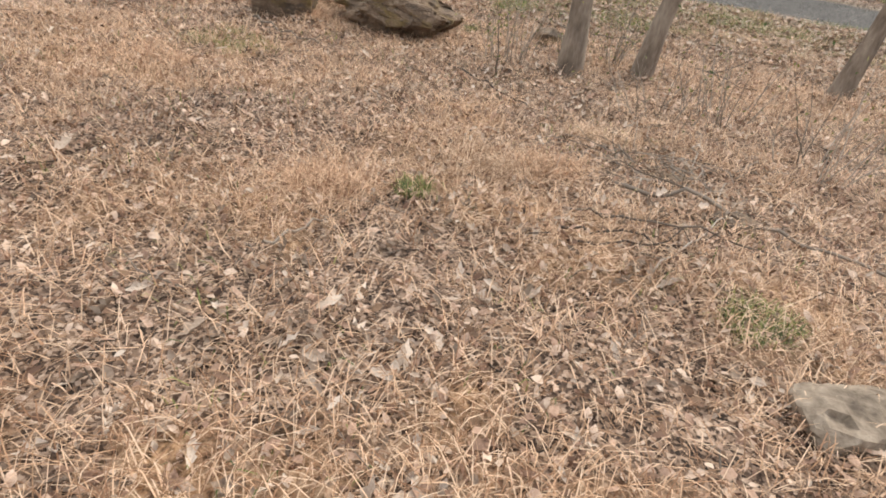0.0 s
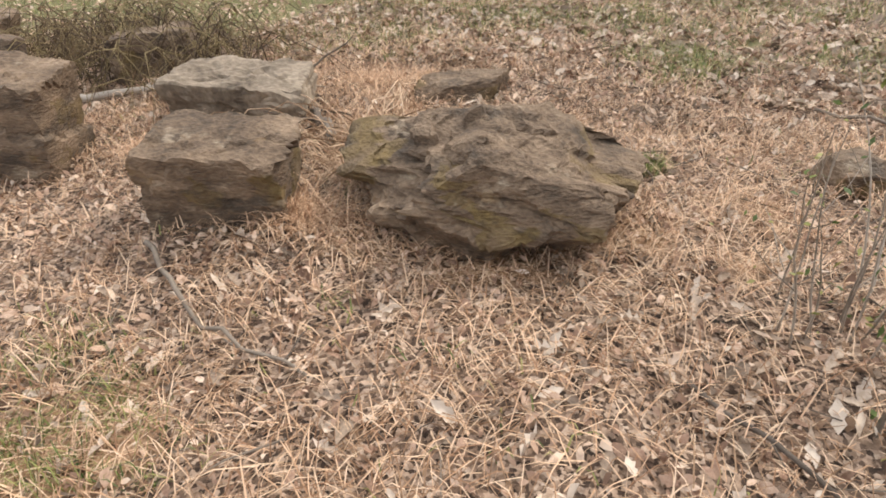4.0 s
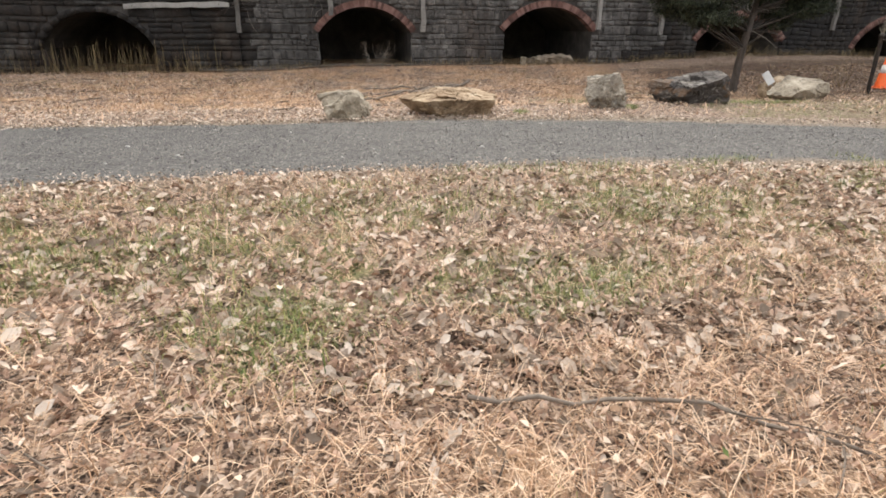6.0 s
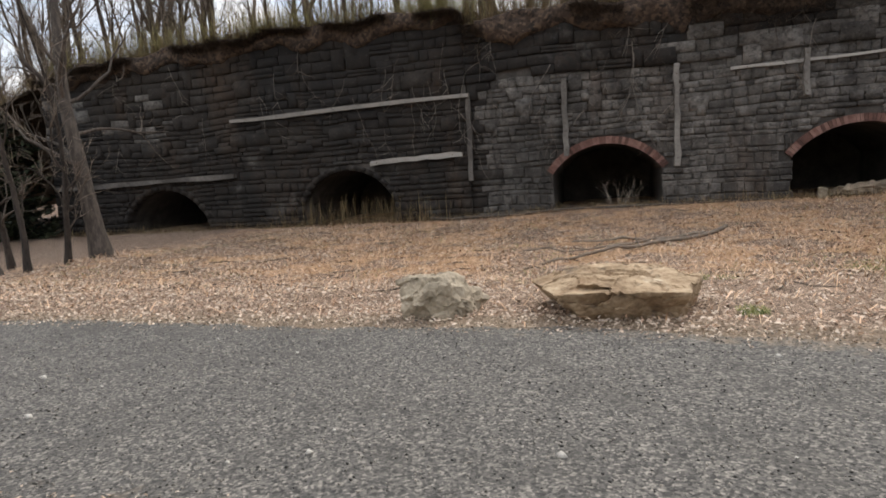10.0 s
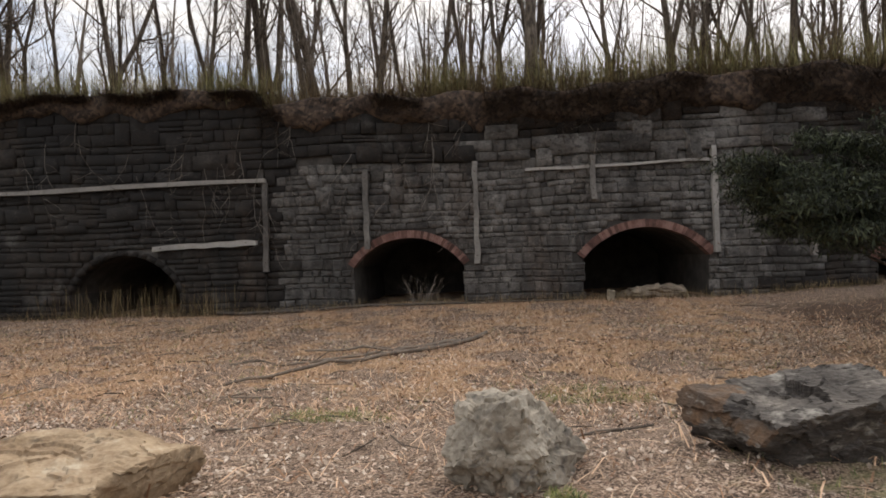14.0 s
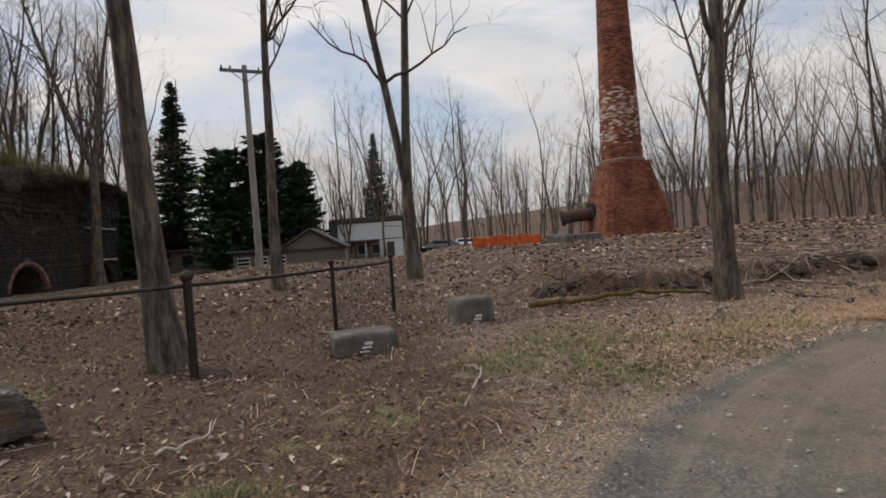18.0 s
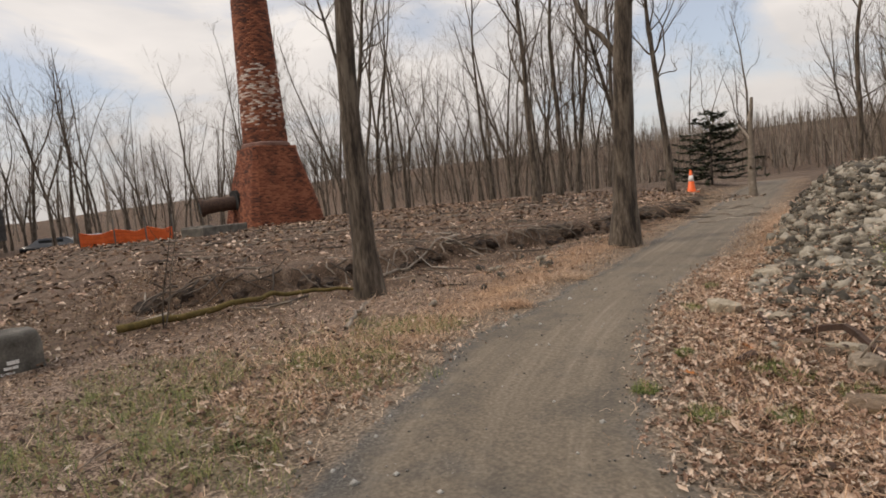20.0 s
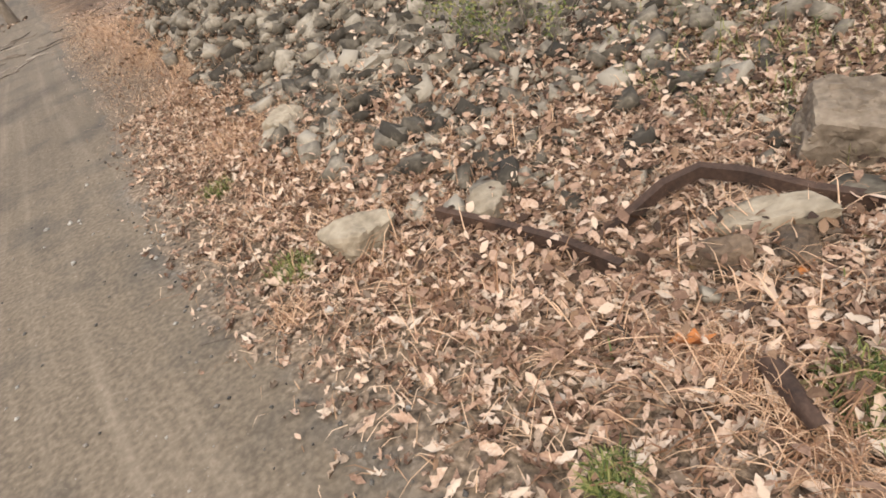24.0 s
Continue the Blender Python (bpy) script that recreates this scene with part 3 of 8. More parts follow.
def height(x, y, fine=True):
    """The ground's height anywhere."""
    x, y = np.asarray(x, float), np.asarray(y, float)
    d, hw, _ = path_half(x, y)
    z = -0.43 * step(13.2, 18.0, y) * step(22, 12, x) + 0.22 * step(25, 31, y) * step(-4, 2, x) * step(40, 25, x)
    z = z - 0.45 * step(24, 60, x) * step(16, 27, y)
    z = z + 0.3 * step(-14, -11, x) * step(-9, -11, x) * step(16, 20, y) * step(25, 20, y)
    z = z + (0.42 * step(19, 34, x) - 1.1 * step(46, 70, x)) * step(24, 15, y)
    lx = np.interp(y, [-60, -28, -18, -12.7, -7, -2.9, 0.75, 3, 6], [44, 30, 25, 22.9, 22.2, 22.5, 22.3, 22.2, 24])
    z = z + 0.42 * step(0, 0.4, x - lx) * step(6, 3, y)
    z = z + 0.1 * step(1.6, -0.6, y) * step(8, 3, x) * step(-9, -4, x)
    rd, _ = near_line(x, y, RIDGE)
    z = z + (np.interp(x, [6, 12, 16], [0.75, 0.8, 1.25]) + 0.3 * (vnoise(x * 0.6, y * 0.6) - 0.5)) * (1 - step(0.2, 6.6, rd)) * step(1.0, 2.9, d)
    z = z - 0.04 * step(11, 13, x) * step(6, 4, y) * step(-6, -2, y)
    far = np.hypot(x - 8, y - 8)
    z = z + 9.5 * step(80, 230, -y + 0.25 * (x - 20)) + 7 * step(130, 280, far) * step(0, 60, x - y)
    z = z + 4.5 * step(-22, -64, y) * step(26, -8, x) + 17 * step(-70, -135, y) * step(45, 0, x)
    if fine:
        off = step(-0.1, 0.9, d - hw)
        z = z + off * (0.10 * (vnoise(x * 0.9, y * 0.9) - 0.5) + 0.06 * (vnoise(x * 2.7 + 9, y * 2.7) - 0.5) + 0.035 * (vnoise(x * 7, y * 7 + 3) - 0.5))
        z = z + (1 - off) * 0.012 * (vnoise(x * 3, y * 3) - 0.5)
    return z


def at_ground(x, y, lift=0.0):
    return (x, y, float(height(x, y)) + lift)


def zones(x, y):
    """How straw-covered, mulched and green the ground is, each 0 to 1."""
    n, n2 = fbm(x * 0.35 + 4, y * 0.35), fbm(x * 1.1, y * 1.1 + 7)
    d, hw, _ = path_half(x, y)
    straw = step(16.5, 20, y + 2 * n) * step(16, 11, x) * step(0.28, 0.66, n2) * step(-16, -8, x)
    straw = np.maximum(straw, 0.6 * step(8, 3, y) * step(0.36, 0.72, n2) * step(12, 6, x))
    straw = np.maximum(straw, 0.8 * step(2.6, 0.3, d - hw) * step(6, 2, y) * step(13, 16, x) * (0.4 + 0.6 * n2))
    mulch = step(12.5, 16, x + 2 * n) * step(5.5, 7.5, y) * step(30, 27, y) * (0.7 + 0.3 * n)
    mulch = np.maximum(mulch, 0.8 * step(19, 21.5, x) * step(26, 20, y) * (0.6 + 0.4 * n))
    mulch = np.maximum(mulch, 0.85 * step(0.5, 4.5, near_line(x, y, [(13.3, 20.2), (16, 21)])[0] * -1 + 4.5))
    mulch = np.maximum(mulch, step(55, 100, np.hypot(x - 8, y - 8)) * (1 - step(-30, -44, y) * step(27, 17, x)))
    green = 0.8 * step(4.6, 6.5, y) * step(9.2, 8.0, y) * step(0.36, 0.62, 0.5 * n2 + 0.5 * fbm(x * 2.9, y * 2.9)) * step(9, 5, x)
    green = np.maximum(green, 0.8 * step(-3, -5, x) * step(3, 6, y) * step(9.5, 8, y))
    green = np.maximum(green, 0.62 * step(3.6, 0.5, np.abs(y - 13.0)) * step(5, 8, x) * step(14, 11, x) * (0.5 + 0.5 * n2))
    green = np.maximum(green, 0.55 * step(0.1, 0.9, d - hw) * step(3.5, 1.2, d - hw) * step(10, 13, x) * step(0, 3, y) * step(0.35, 0.65, n2))
    green = np.maximum(green, step(-30, -44, y) * step(-92, -76, y) * step(27, 17, x))
    return straw, mulch * (1 - step(0.6, -0.1, d - hw)), green


def near_edge(x, y):
    d, hw, _ = path_half(x, y)
    return (1 - step(0.05, 0.75, d - hw)) * step(-20, -12, x)


def spaced(lo, a, b, hi, fine):
    """Grid lines: fine between a and b, wider outside."""
    mid = np.arange(a, b, fine)
    out, s, v = [], fine, b
    while v < hi:
        out.append(v)
        s *= 1.13
        v += s
    left, s, v = [], fine, a - fine
    while v > lo:
        left.append(v)
        s *= 1.13
        v -= s
    return np.array(left[::-1] + list(mid) + out + [hi])


def sheet(name, xs, ys, zfun, mat, label, category, attrs=None):
    X, Y = np.meshgrid(xs, ys)
    Z = zfun(X, Y)
    nx, ny = len(xs), len(ys)
    V = np.stack([X, Y, Z], -1).reshape(-1, 3)
    i = (np.arange(ny - 1)[:, None] * nx + np.arange(nx - 1)[None]).reshape(-1)
    F = np.stack([i, i + 1, i + nx + 1, i + nx], -1)
    ob = batch(name, V[None], F, mat, smooth=True)
    for key, val in (attrs(X, Y) if attrs else {}).items():
        a = ob.data.attributes.new(key, "FLOAT", "POINT")
        a.data.foreach_set("value", val.reshape(-1).astype(np.float32))
    return tagged(ob, label, category, kind="structure")


sheet("ground", spaced(-420, -8, 24, 520, 0.14), spaced(-420, -5, 24, 420, 0.14), height, M["ground"], "brown ground under dry leaves, straw and patchy grass", "ground",
      lambda X, Y: dict(zip(("straw", "mulch", "green", "edge"), (*zones(X, Y), near_edge(X, Y)))))


def gravel_path():
    cum = np.cumsum([0] + [math.dist(a, b) for a, b in zip(PATHLINE, PATHLINE[1:])])
    px, py = zip(*PATHLINE)
    s = np.concatenate([np.arange(0, 55, 1.0), np.arange(55, 103, 0.2), np.arange(103, cum[-1], 0.8)])
    cx, cy, hw = np.interp(s, cum, px), np.interp(s, cum, py), np.interp(s, cum, HALF)
    k = np.exp(-0.5 * (np.arange(-12, 13) / 5.0) ** 2)
    k /= k.sum()
    cx, cy = np.convolve(np.pad(cx, 12, "edge"), k, "valid"), np.convolve(np.pad(cy, 12, "edge"), k, "valid")
    tx, ty = np.gradient(cx), np.gradient(cy)
    ln = np.hypot(tx, ty)
    nx, ny = -ty / ln, tx / ln
    u = np.linspace(-1, 1, 27)
    wob = 0.22 * (vnoise(s * 0.7, s * 0 + 3) - 0.5), 0.22 * (vnoise(s * 0.7, s * 0 + 8) - 0.5)
    wob = [w + 0.2 * (vnoise(s * 2.6, s * 0 + 5 + i) - 0.5) + 0.1 * (vnoise(s * 7, s * 0 + 2 + i) - 0.5) for i, w in enumerate(wob)]
    W = hw[:, None] * u[None] + np.where(u[None] > 0, wob[0][:, None], wob[1][:, None]) * np.abs(u[None])
    X, Y = cx[:, None] + nx[:, None] * W, cy[:, None] + ny[:, None] * W
    Z = height(X, Y) + 0.02 - 0.045 * step(0.9, 1.0, np.abs(u))[None] + 0.008 * (vnoise(X * 9, Y * 9) - 0.5)
    V = np.stack([X, Y, Z], -1).reshape(-1, 3)
    n, m = X.shape
    i = (np.arange(n - 1)[:, None] * m + np.arange(m - 1)[None]).reshape(-1)
    ob = batch("gravel_path", V[None], np.stack([i, i + 1, i + m + 1, i + m], -1), M["gravel"], smooth=True)
    dust = step(79, 89, s)[:, None] * (1.0 - 0.8 * step(0.4, 0.9, u) - 0.7 * step(-0.5, -0.95, u))[None] + 0 * X
    a = ob.data.attributes.new("dust", "FLOAT", "POINT")
    a.data.foreach_set("value", dust.reshape(-1).astype(np.float32))
    for key, val in (("along", s[:, None] + 0 * X), ("across", W)):
        ob.data.attributes.new(key, "FLOAT", "POINT").data.foreach_set("value", val.reshape(-1).astype(np.float32))
    e = ob.data.attributes.new("edge", "FLOAT", "POINT")
    rim = step(0.6, 0.93, np.abs(u))[None] * (0.35 + 1.15 * step(70, 80, s))[:, None]
    e.data.foreach_set("value", rim.reshape(-1).astype(np.float32))
    tagged(ob, "grey gravel footpath worn to pale dust", "path", kind="structure")


gravel_path()

# ---------- the old kiln wall ----------
# x from, x to, springing, crown, brick ring
ARCHES = [(-21.6, -16.7, 0.1, 1.66, False), (-11.5, -6.9, 0.5, 2.02, False), (0.0, 4.28, 1.25, 2.36, True), (8.76, 13.4, 1.35, 2.47, True),
          (19.2, 24.3, 0.9, 2.15, True), (28.9, 33.8, 0.5, 2.05, True), (40.2, 45.0, 0.1, 2.0, True), (50.6, 54.9, -0.2, 1.6, True), (60.8, 65.0, -0.4, 1.4, False)]
WALL_L, WALL_R, SEAM = -26.0, 67.0, -3.45


def arch_z(a, x):
    x0, x1, s, c, _ = a
    h, r = c - s, (x1 - x0) / 2
    R = (r * r + h * h) / (2 * h)
    dx = x - (x0 + x1) / 2
    return c - R + math.sqrt(max(R * R - dx * dx, 0))


def wall_top(x):
    return float(np.interp(x, [-26, -21, -15, -8, -3.5, -3.4, 3, 8, 13, 18, 23, 30, 41, 55, 67], [7.4, 7.9, 8.1, 8.15, 7.95, 7.55, 7.55, 7.5, 7.8, 7.9, 7.5, 7.5, 7.7, 7.9, 8.1])) + 0.16 * math.sin(x * 1.7) * math.sin(x * 0.61)


def face_y(x, z):
    y = WALL_Y + (0.0 if x > SEAM else -0.14)
    return y - (0.1 if x > SEAM and z > 5.15 else 0.0)


def wall_body():
    bm = bmesh.new()
    xs = set(np.round(np.arange(WALL_L, WALL_R + 0.01, 1.0), 3)) | {WALL_L, WALL_R, SEAM}
    for a in ARCHES:
        xs |= set(np.round(np.linspace(a[0], a[1], 21), 4))
    xs = sorted(float(v) for v in xs)
    back = WALL_Y + 7.0
    for xa, xb in zip(xs, xs[1:]):
        mid = (xa + xb) / 2
        arch = next((a for a in ARCHES if a[0] < mid < a[1]), None)
        za, zb = (arch_z(arch, xa), arch_z(arch, xb)) if arch else (-2.0, -2.0)
        y = face_y(mid, 0) + 0.06
        ta, tb = wall_top(xa) - 0.05, wall_top(xb) - 0.05
        P = [bm.verts.new(p) for p in ((xa, y, za), (xb, y, zb), (xb, y, tb), (xa, y, ta), (xa, back, za), (xb, back, zb), (xb, back, tb), (xa, back, ta))]
        for f in ((0, 1, 2, 3), (5, 4, 7, 6), (3, 2, 6, 7), (4, 5, 1, 0)):
            bm.faces.new([P[i] for i in f])
        if arch is None:
            for f in ((0, 3, 7, 4), (1, 5, 6, 2)):
                bm.faces.new([P[i] for i in f])
    for a in ARCHES:
        P = [bm.verts.new(p) for p in ((a[0] - 0.2, back - 0.4, -2), (a[1] + 0.2, back - 0.4, -2), (a[1] + 0.2, back - 0.4, a[3] + 0.3), (a[0] - 0.2, back - 0.4, a[3] + 0.3))]
        bm.faces.new(P)
    bmesh.ops.remove_doubles(bm, verts=bm.verts, dist=0.001)
    return tagged(part("wall_kiln", bm, M["mortar"], smooth=False), "tall dark stone kiln wall with a row of arches", "wall", kind="structure")


kiln_wall = wall_body()


def block_corners(x0, x1, z0, z1, proud, rng):
    """A rough stone block: a back rim and a smaller, uneven front. 12 corners."""
    g = rng.uniform(0.001, 0.006)
    warp = lambda x: (0.26 * float(vnoise(x * 0.22, z0 * 0.2)) - 0.13) * float(step(2.4, 3.8, z0)) + 0.13 * (float(vnoise(x * 0.6, z0 * 0.5)) - 0.5)
    wl, wr = warp(x0), warp(x1)
    x0, x1, z0, z1 = x0 + g, x1 - g, z0 + g, z1 - g
    yb = face_y((x0 + x1) / 2, (z0 + z1) / 2) + 0.1
    yf = yb - 0.1
    c = min(0.05, (z1 - z0) * 0.2)
    j = lambda s: rng.uniform(-s, s)
    rim = [(x0 + j(.03), yf + 0.02, z0 + wl + j(.02)), (x1 + j(.03), yf + 0.02, z0 + wr + j(.02)), (x1 + j(.03), yf + 0.02, z1 + wr + j(.02)), (x0 + j(.03), yf + 0.02, z1 + wl + j(.02))]
    bk = [(p[0], yb, p[2]) for p in rim]
    fr = [(p[0] + sx * c * rng.uniform(.6, 1.5), yf - proud * rng.uniform(0.55, 1.25), p[2] + sz * c * rng.uniform(.6, 1.5)) for p, (sx, sz) in zip(rim, ((1, 1), (-1, 1), (-1, -1), (1, -1)))]
    return bk + rim + fr


BLOCK_FACES = [(0, 1, 5, 4), (1, 2, 6, 5), (2, 3, 7, 6), (3, 0, 4, 7), (4, 5, 9, 8), (5, 6, 10, 9), (6, 7, 11, 10), (7, 4, 8, 11), (8, 9, 10, 11)]


def wall_blocks():
    rng = random.Random(5)
    near, pale, dark = [], [], []
    z = -0.75
    while z < 8.4:
        h = rng.choice((0.19, 0.24, 0.28, 0.33, 0.4)) * rng.uniform(0.9, 1.1) if z < 5 else rng.uniform(0.3, 0.5)
        x = WALL_L + rng.uniform(-0.3, 0)
        while x < WALL_R:
            big = x < SEAM or z > 5
            w = rng.choice((0.45, 0.7, 0.95, 1.3)) * rng.uniform(0.8, 1.15) if big else rng.choice((0.28, 0.4, 0.55, 0.75)) * rng.uniform(0.8, 1.2)
            xa, xb = max(x, WALL_L), min(x + w, WALL_R)
            if xa < SEAM < xb:
                if SEAM - xa > 0.25:
                    xb = SEAM
                else:
                    xa = SEAM
            x = xb if xb > x else x + w
            top = wall_top((xa + xb) / 2)
            if xb - xa < 0.12 or z > top or (z + h > top + 0.12 and rng.random() < 0.6):
                continue
            spans, zb = [(xa, xb)], z
            drop = False
            for a in ARCHES:
                ring = 0.3 if a[4] else 0.22
                if xb < a[0] - ring or xa > a[1] + ring or z > a[3] + ring:
                    continue
                zc = z + h * 0.5
                lim = []
                for q in np.linspace(a[0] - ring, a[1] + ring, 60):
                    r0, r1 = a[0] - ring, a[1] + ring
                    grown = (r0, r1, a[2], a[3] + ring, a[4])
                    inside = arch_z(grown, q) > z + 0.04 if zc >= a[2] else a[0] < q < a[1]
                    if inside:
                        lim.append(q)
                if not lim:
                    continue
                lo, hi = lim[0], lim[-1]
                spans = [s for (p, q) in spans for s in ((p, min(q, lo)), (max(p, hi), q)) if s[1] - s[0] > 0.1]
            for p, q in spans:
                if z > 5.0 and z < 5.35 and -3 < p < 14 and rng.random() < 0.22:
                    continue
                proud = rng.uniform(0.0, 0.045) + (0.04 * rng.random() if big else 0)
                if q - p > 0.5 and h > 0.27 and rng.random() < 0.16:
                    zm = z + h * rng.uniform(0.4, 0.6)
                    (pale if z < 4.9 and -3.4 < p < 17 and float(vnoise(p * 0.3 + 5, z * 0.5)) > 0.33 else dark).append(block_corners(p, q, zm, min(z + h, top + 0.1), proud * 0.7, rng))
                    B = block_corners(p, q, z, zm, proud, rng)
                elif rng.random() < 0.18 and z > 2.9 and z + 2 * h < top - 0.2:
                    B = block_corners(p, q, z, z + 1.85 * h, proud + 0.05, rng)
                else:
                    lift = rng.uniform(-0.012, 0.012)
                    B = block_corners(p, q, z + lift, min(z + h + lift, top + 0.1), proud, rng)
                light = -3.4 < p < 17 and z < 4.9 or (12.2 < p < 15.2 and 4.9 < z < 6.7) or (4 < p < 16.5 and z < 6.1 + 0.5 * math.sin(p * 1.3)) or (p < -18 and 4 < z < 6.6 and rng.random() < 0.25)
                light = light and float(vnoise(p * 0.3 + 5, z * 0.5)) > (0.15 if z < 2.6 else 0.33)
                if -3.4 < p < 15.2 and z < 2.1:
                    near.append((B, light))
                else:
                    (pale if light else dark).append(B)
        z += h
    batch("far_blocks", np.array(pale), BLOCK_FACES, M["palestone"], kiln_wall)["kind"] = "stuff"
    batch("upper_blocks", np.array(dark), BLOCK_FACES, M["wallstone"], kiln_wall)["kind"] = "stuff"
    rest = {True: [], False: []}
    for i, (B, light) in enumerate(near):
        if i < 300:
            link_mesh("stone_block", B, BLOCK_FACES, M["palestone" if light else "wallstone"], kiln_wall)
        else:
            rest[light].append(B)
    for light, some in rest.items():
        if some:
            batch("more_blocks", np.array(some), BLOCK_FACES, M["palestone" if light else "wallstone"], kiln_wall)["kind"] = "stuff"


def arch_rings():
    rng = random.Random(8)
    for n, a in enumerate(ARCHES):
        x0, x1, s, c, brick = a
        h, r = c - s, (x1 - x0) / 2
        R = (r * r + h * h) / (2 * h)
        mid, zc = (x0 + x1) / 2, c - R
        half = math.asin(min(r / R, 1)) if h < r else math.pi - math.asin(min(r / R, 1))
        count = max(9, round(2 * half * R / (0.12 if brick else 0.4)))
        deep = 0.27 if brick else 0.2
        near = n in (2, 3)
        some = []
        for i in range(count):
            t0, t1 = -half + 2 * half * i / count, -half + 2 * half * (i + 1) / count
            g = 0.004
            yy = face_y(mid, 1) - 0.02 - rng.uniform(0, 0.03)
            C = []
            for y in (yy + 0.5, yy):
                for t, rr in ((t0 + g / R, R - 0.02), (t1 - g / R, R - 0.02), (t1 - g / R, R + deep), (t0 + g / R, R + deep)):
                    C.append((mid + rr * math.sin(t), y, zc + rr * math.cos(t)))
            F = [(4, 5, 6, 7), (0, 4, 7, 3), (1, 2, 6, 5), (0, 1, 5, 4), (3, 7, 6, 2), (0, 3, 2, 1)]
            if near:
                link_mesh("arch_brick", C, F, M["arch_brick"], kiln_wall)
            else:
                some.append(C)
        if some:
            batch("arch_ring", np.array(some), F, M["arch_brick" if brick else "wallstone"], kiln_wall)["kind"] = "stuff"


def timber_beams():
    def beam(p, q, w, d, mat, label, group, proud=0.0):
        (xa, za), (xb, zb) = p, q
        t = thing("timber", label, "beam", group, at=((xa + xb) / 2, face_y((xa + xb) / 2, (za + zb) / 2), (za + zb) / 2))
        ln, an = math.dist(p, q), math.atan2(zb - za, xb - xa)
        bm = bmesh.new()
        n = 9
        rng = random.Random(round(xa * 31 + za * 7))
        rings = []
        for i in range(n):
            u = -ln / 2 + ln * i / (n - 1)
            k = w / 2 * rng.uniform(0.62, 0.98)
            s = rng.uniform(-0.03, 0.03)
            rings.append([bm.verts.new((u * math.cos(an) - v * math.sin(an), y - 0.09 - proud, u * math.sin(an) + v * math.cos(an))) for v, y in ((-k + s, -d), (k + s, -d), (k + s, 0.05), (-k + s, 0.05))])
        for A, B in zip(rings, rings[1:]):
            for j in range(4):
                bm.faces.new((A[j], B[j], B[(j + 1) % 4], A[(j + 1) % 4]))
        bm.faces.new(rings[0])
        bm.faces.new(rings[-1][::-1])
        bmesh.ops.recalc_face_normals(bm, faces=bm.faces)
        part("board", bm, M[mat], t)
        for u in (-0.42, 0.4):
            b2 = bmesh.new()
            bmesh.ops.create_cone(b2, cap_ends=True, segments=6, radius1=0.025, radius2=0.02, depth=0.05, matrix=pose(u * ln * math.cos(an), -0.1 - d - proud, u * ln * math.sin(an), 90))
            part("bolt", b2, M["rust"], t)

    g = "timbers on the kiln wall"
    beam((-14.8, 4.62), (-3.3, 4.76), 0.2, 0.12, "timber", "long weathered grey timber across the wall", g)
    beam((-3.36, 4.66), (-3.4, 1.2), 0.22, 0.12, "timber", "upright weathered grey timber on the wall", g, 0.03)
    beam((-7.9, 2.22), (-3.7, 2.36), 0.24, 0.12, "pale_timber", "short silvered timber over an arch", g)
    beam((-25.7, 2.02), (-14.85, 2.1), 0.26, 0.14, "timber", "long weathered grey timber across the wall", g)
    for x, z0, z1 in ((0.61, 1.95, 4.98), (4.81, 1.28, 5.14), (9.2, 3.55, 5.18), (13.6, 1.44, 5.35)):
        beam((x, z0), (x - 0.02, z1), 0.24, 0.14, "pale_timber" if x > 10 else "timber", "upright weathered grey timber on the wall", g, 0.02)
    beam((6.7, 4.74), (13.5, 4.86), 0.13, 0.1, "pale_timber", "thin silvered plank across the wall", g, -0.02)
    for x, z0, z1 in ((27.25, 1.5, 4.7), (36.3, 0.8, 4.35), (17.0, 1.2, 3.0)):
        beam((x, z0), (x, z1), 0.24, 0.14, "timber", "upright weathered grey timber on the wall", g)
    for p, q in (((39.2, 4.38), (44.0, 4.42)), ((60.5, 4.3), (65.7, 4.3)), ((60.9, 1.66), (65.5, 1.62)), ((28, 4.55), (33.6, 4.5))):
        beam(p, q, 0.2, 0.12, "pale_timber", "short silvered timber on the wall", g)


# ---------- ground on top of the wall ----------
def upper(x, y):
    top = np.interp(x, [-60, -40, -27, -21, -15, -3.5, 8, 18, 30, 60, 70, 90], [-0.5, 4, 7.4, 7.9, 8.05, 7.65, 7.55, 7.8, 7.45, 7.9, 7.6, 1.0])
    z = top + 0.25 * vnoise(x * 0.7, y * 0.7) + 0.05 * (y - 33) * step(32, 40, y) + 0.45 * step(-2.5, 4, x) * step(30, 14, x) * step(31.8, 33.2, y)
    return z - 0.25 * step(32.2, 31.5, y)


sheet("ground_upper", np.arange(-60, 91, 0.75), np.concatenate([[31.75], np.arange(32.1, 36, 0.4), np.arange(36, 110, 3.0)]), upper, M["ground"], "wooded bank above the kiln wall, brown with dead grass", "ground",
      lambda X, Y: {"straw": 0 * X + 0.2, "mulch": 0 * X + 0.8, "green": 0.25 + 0 * X})


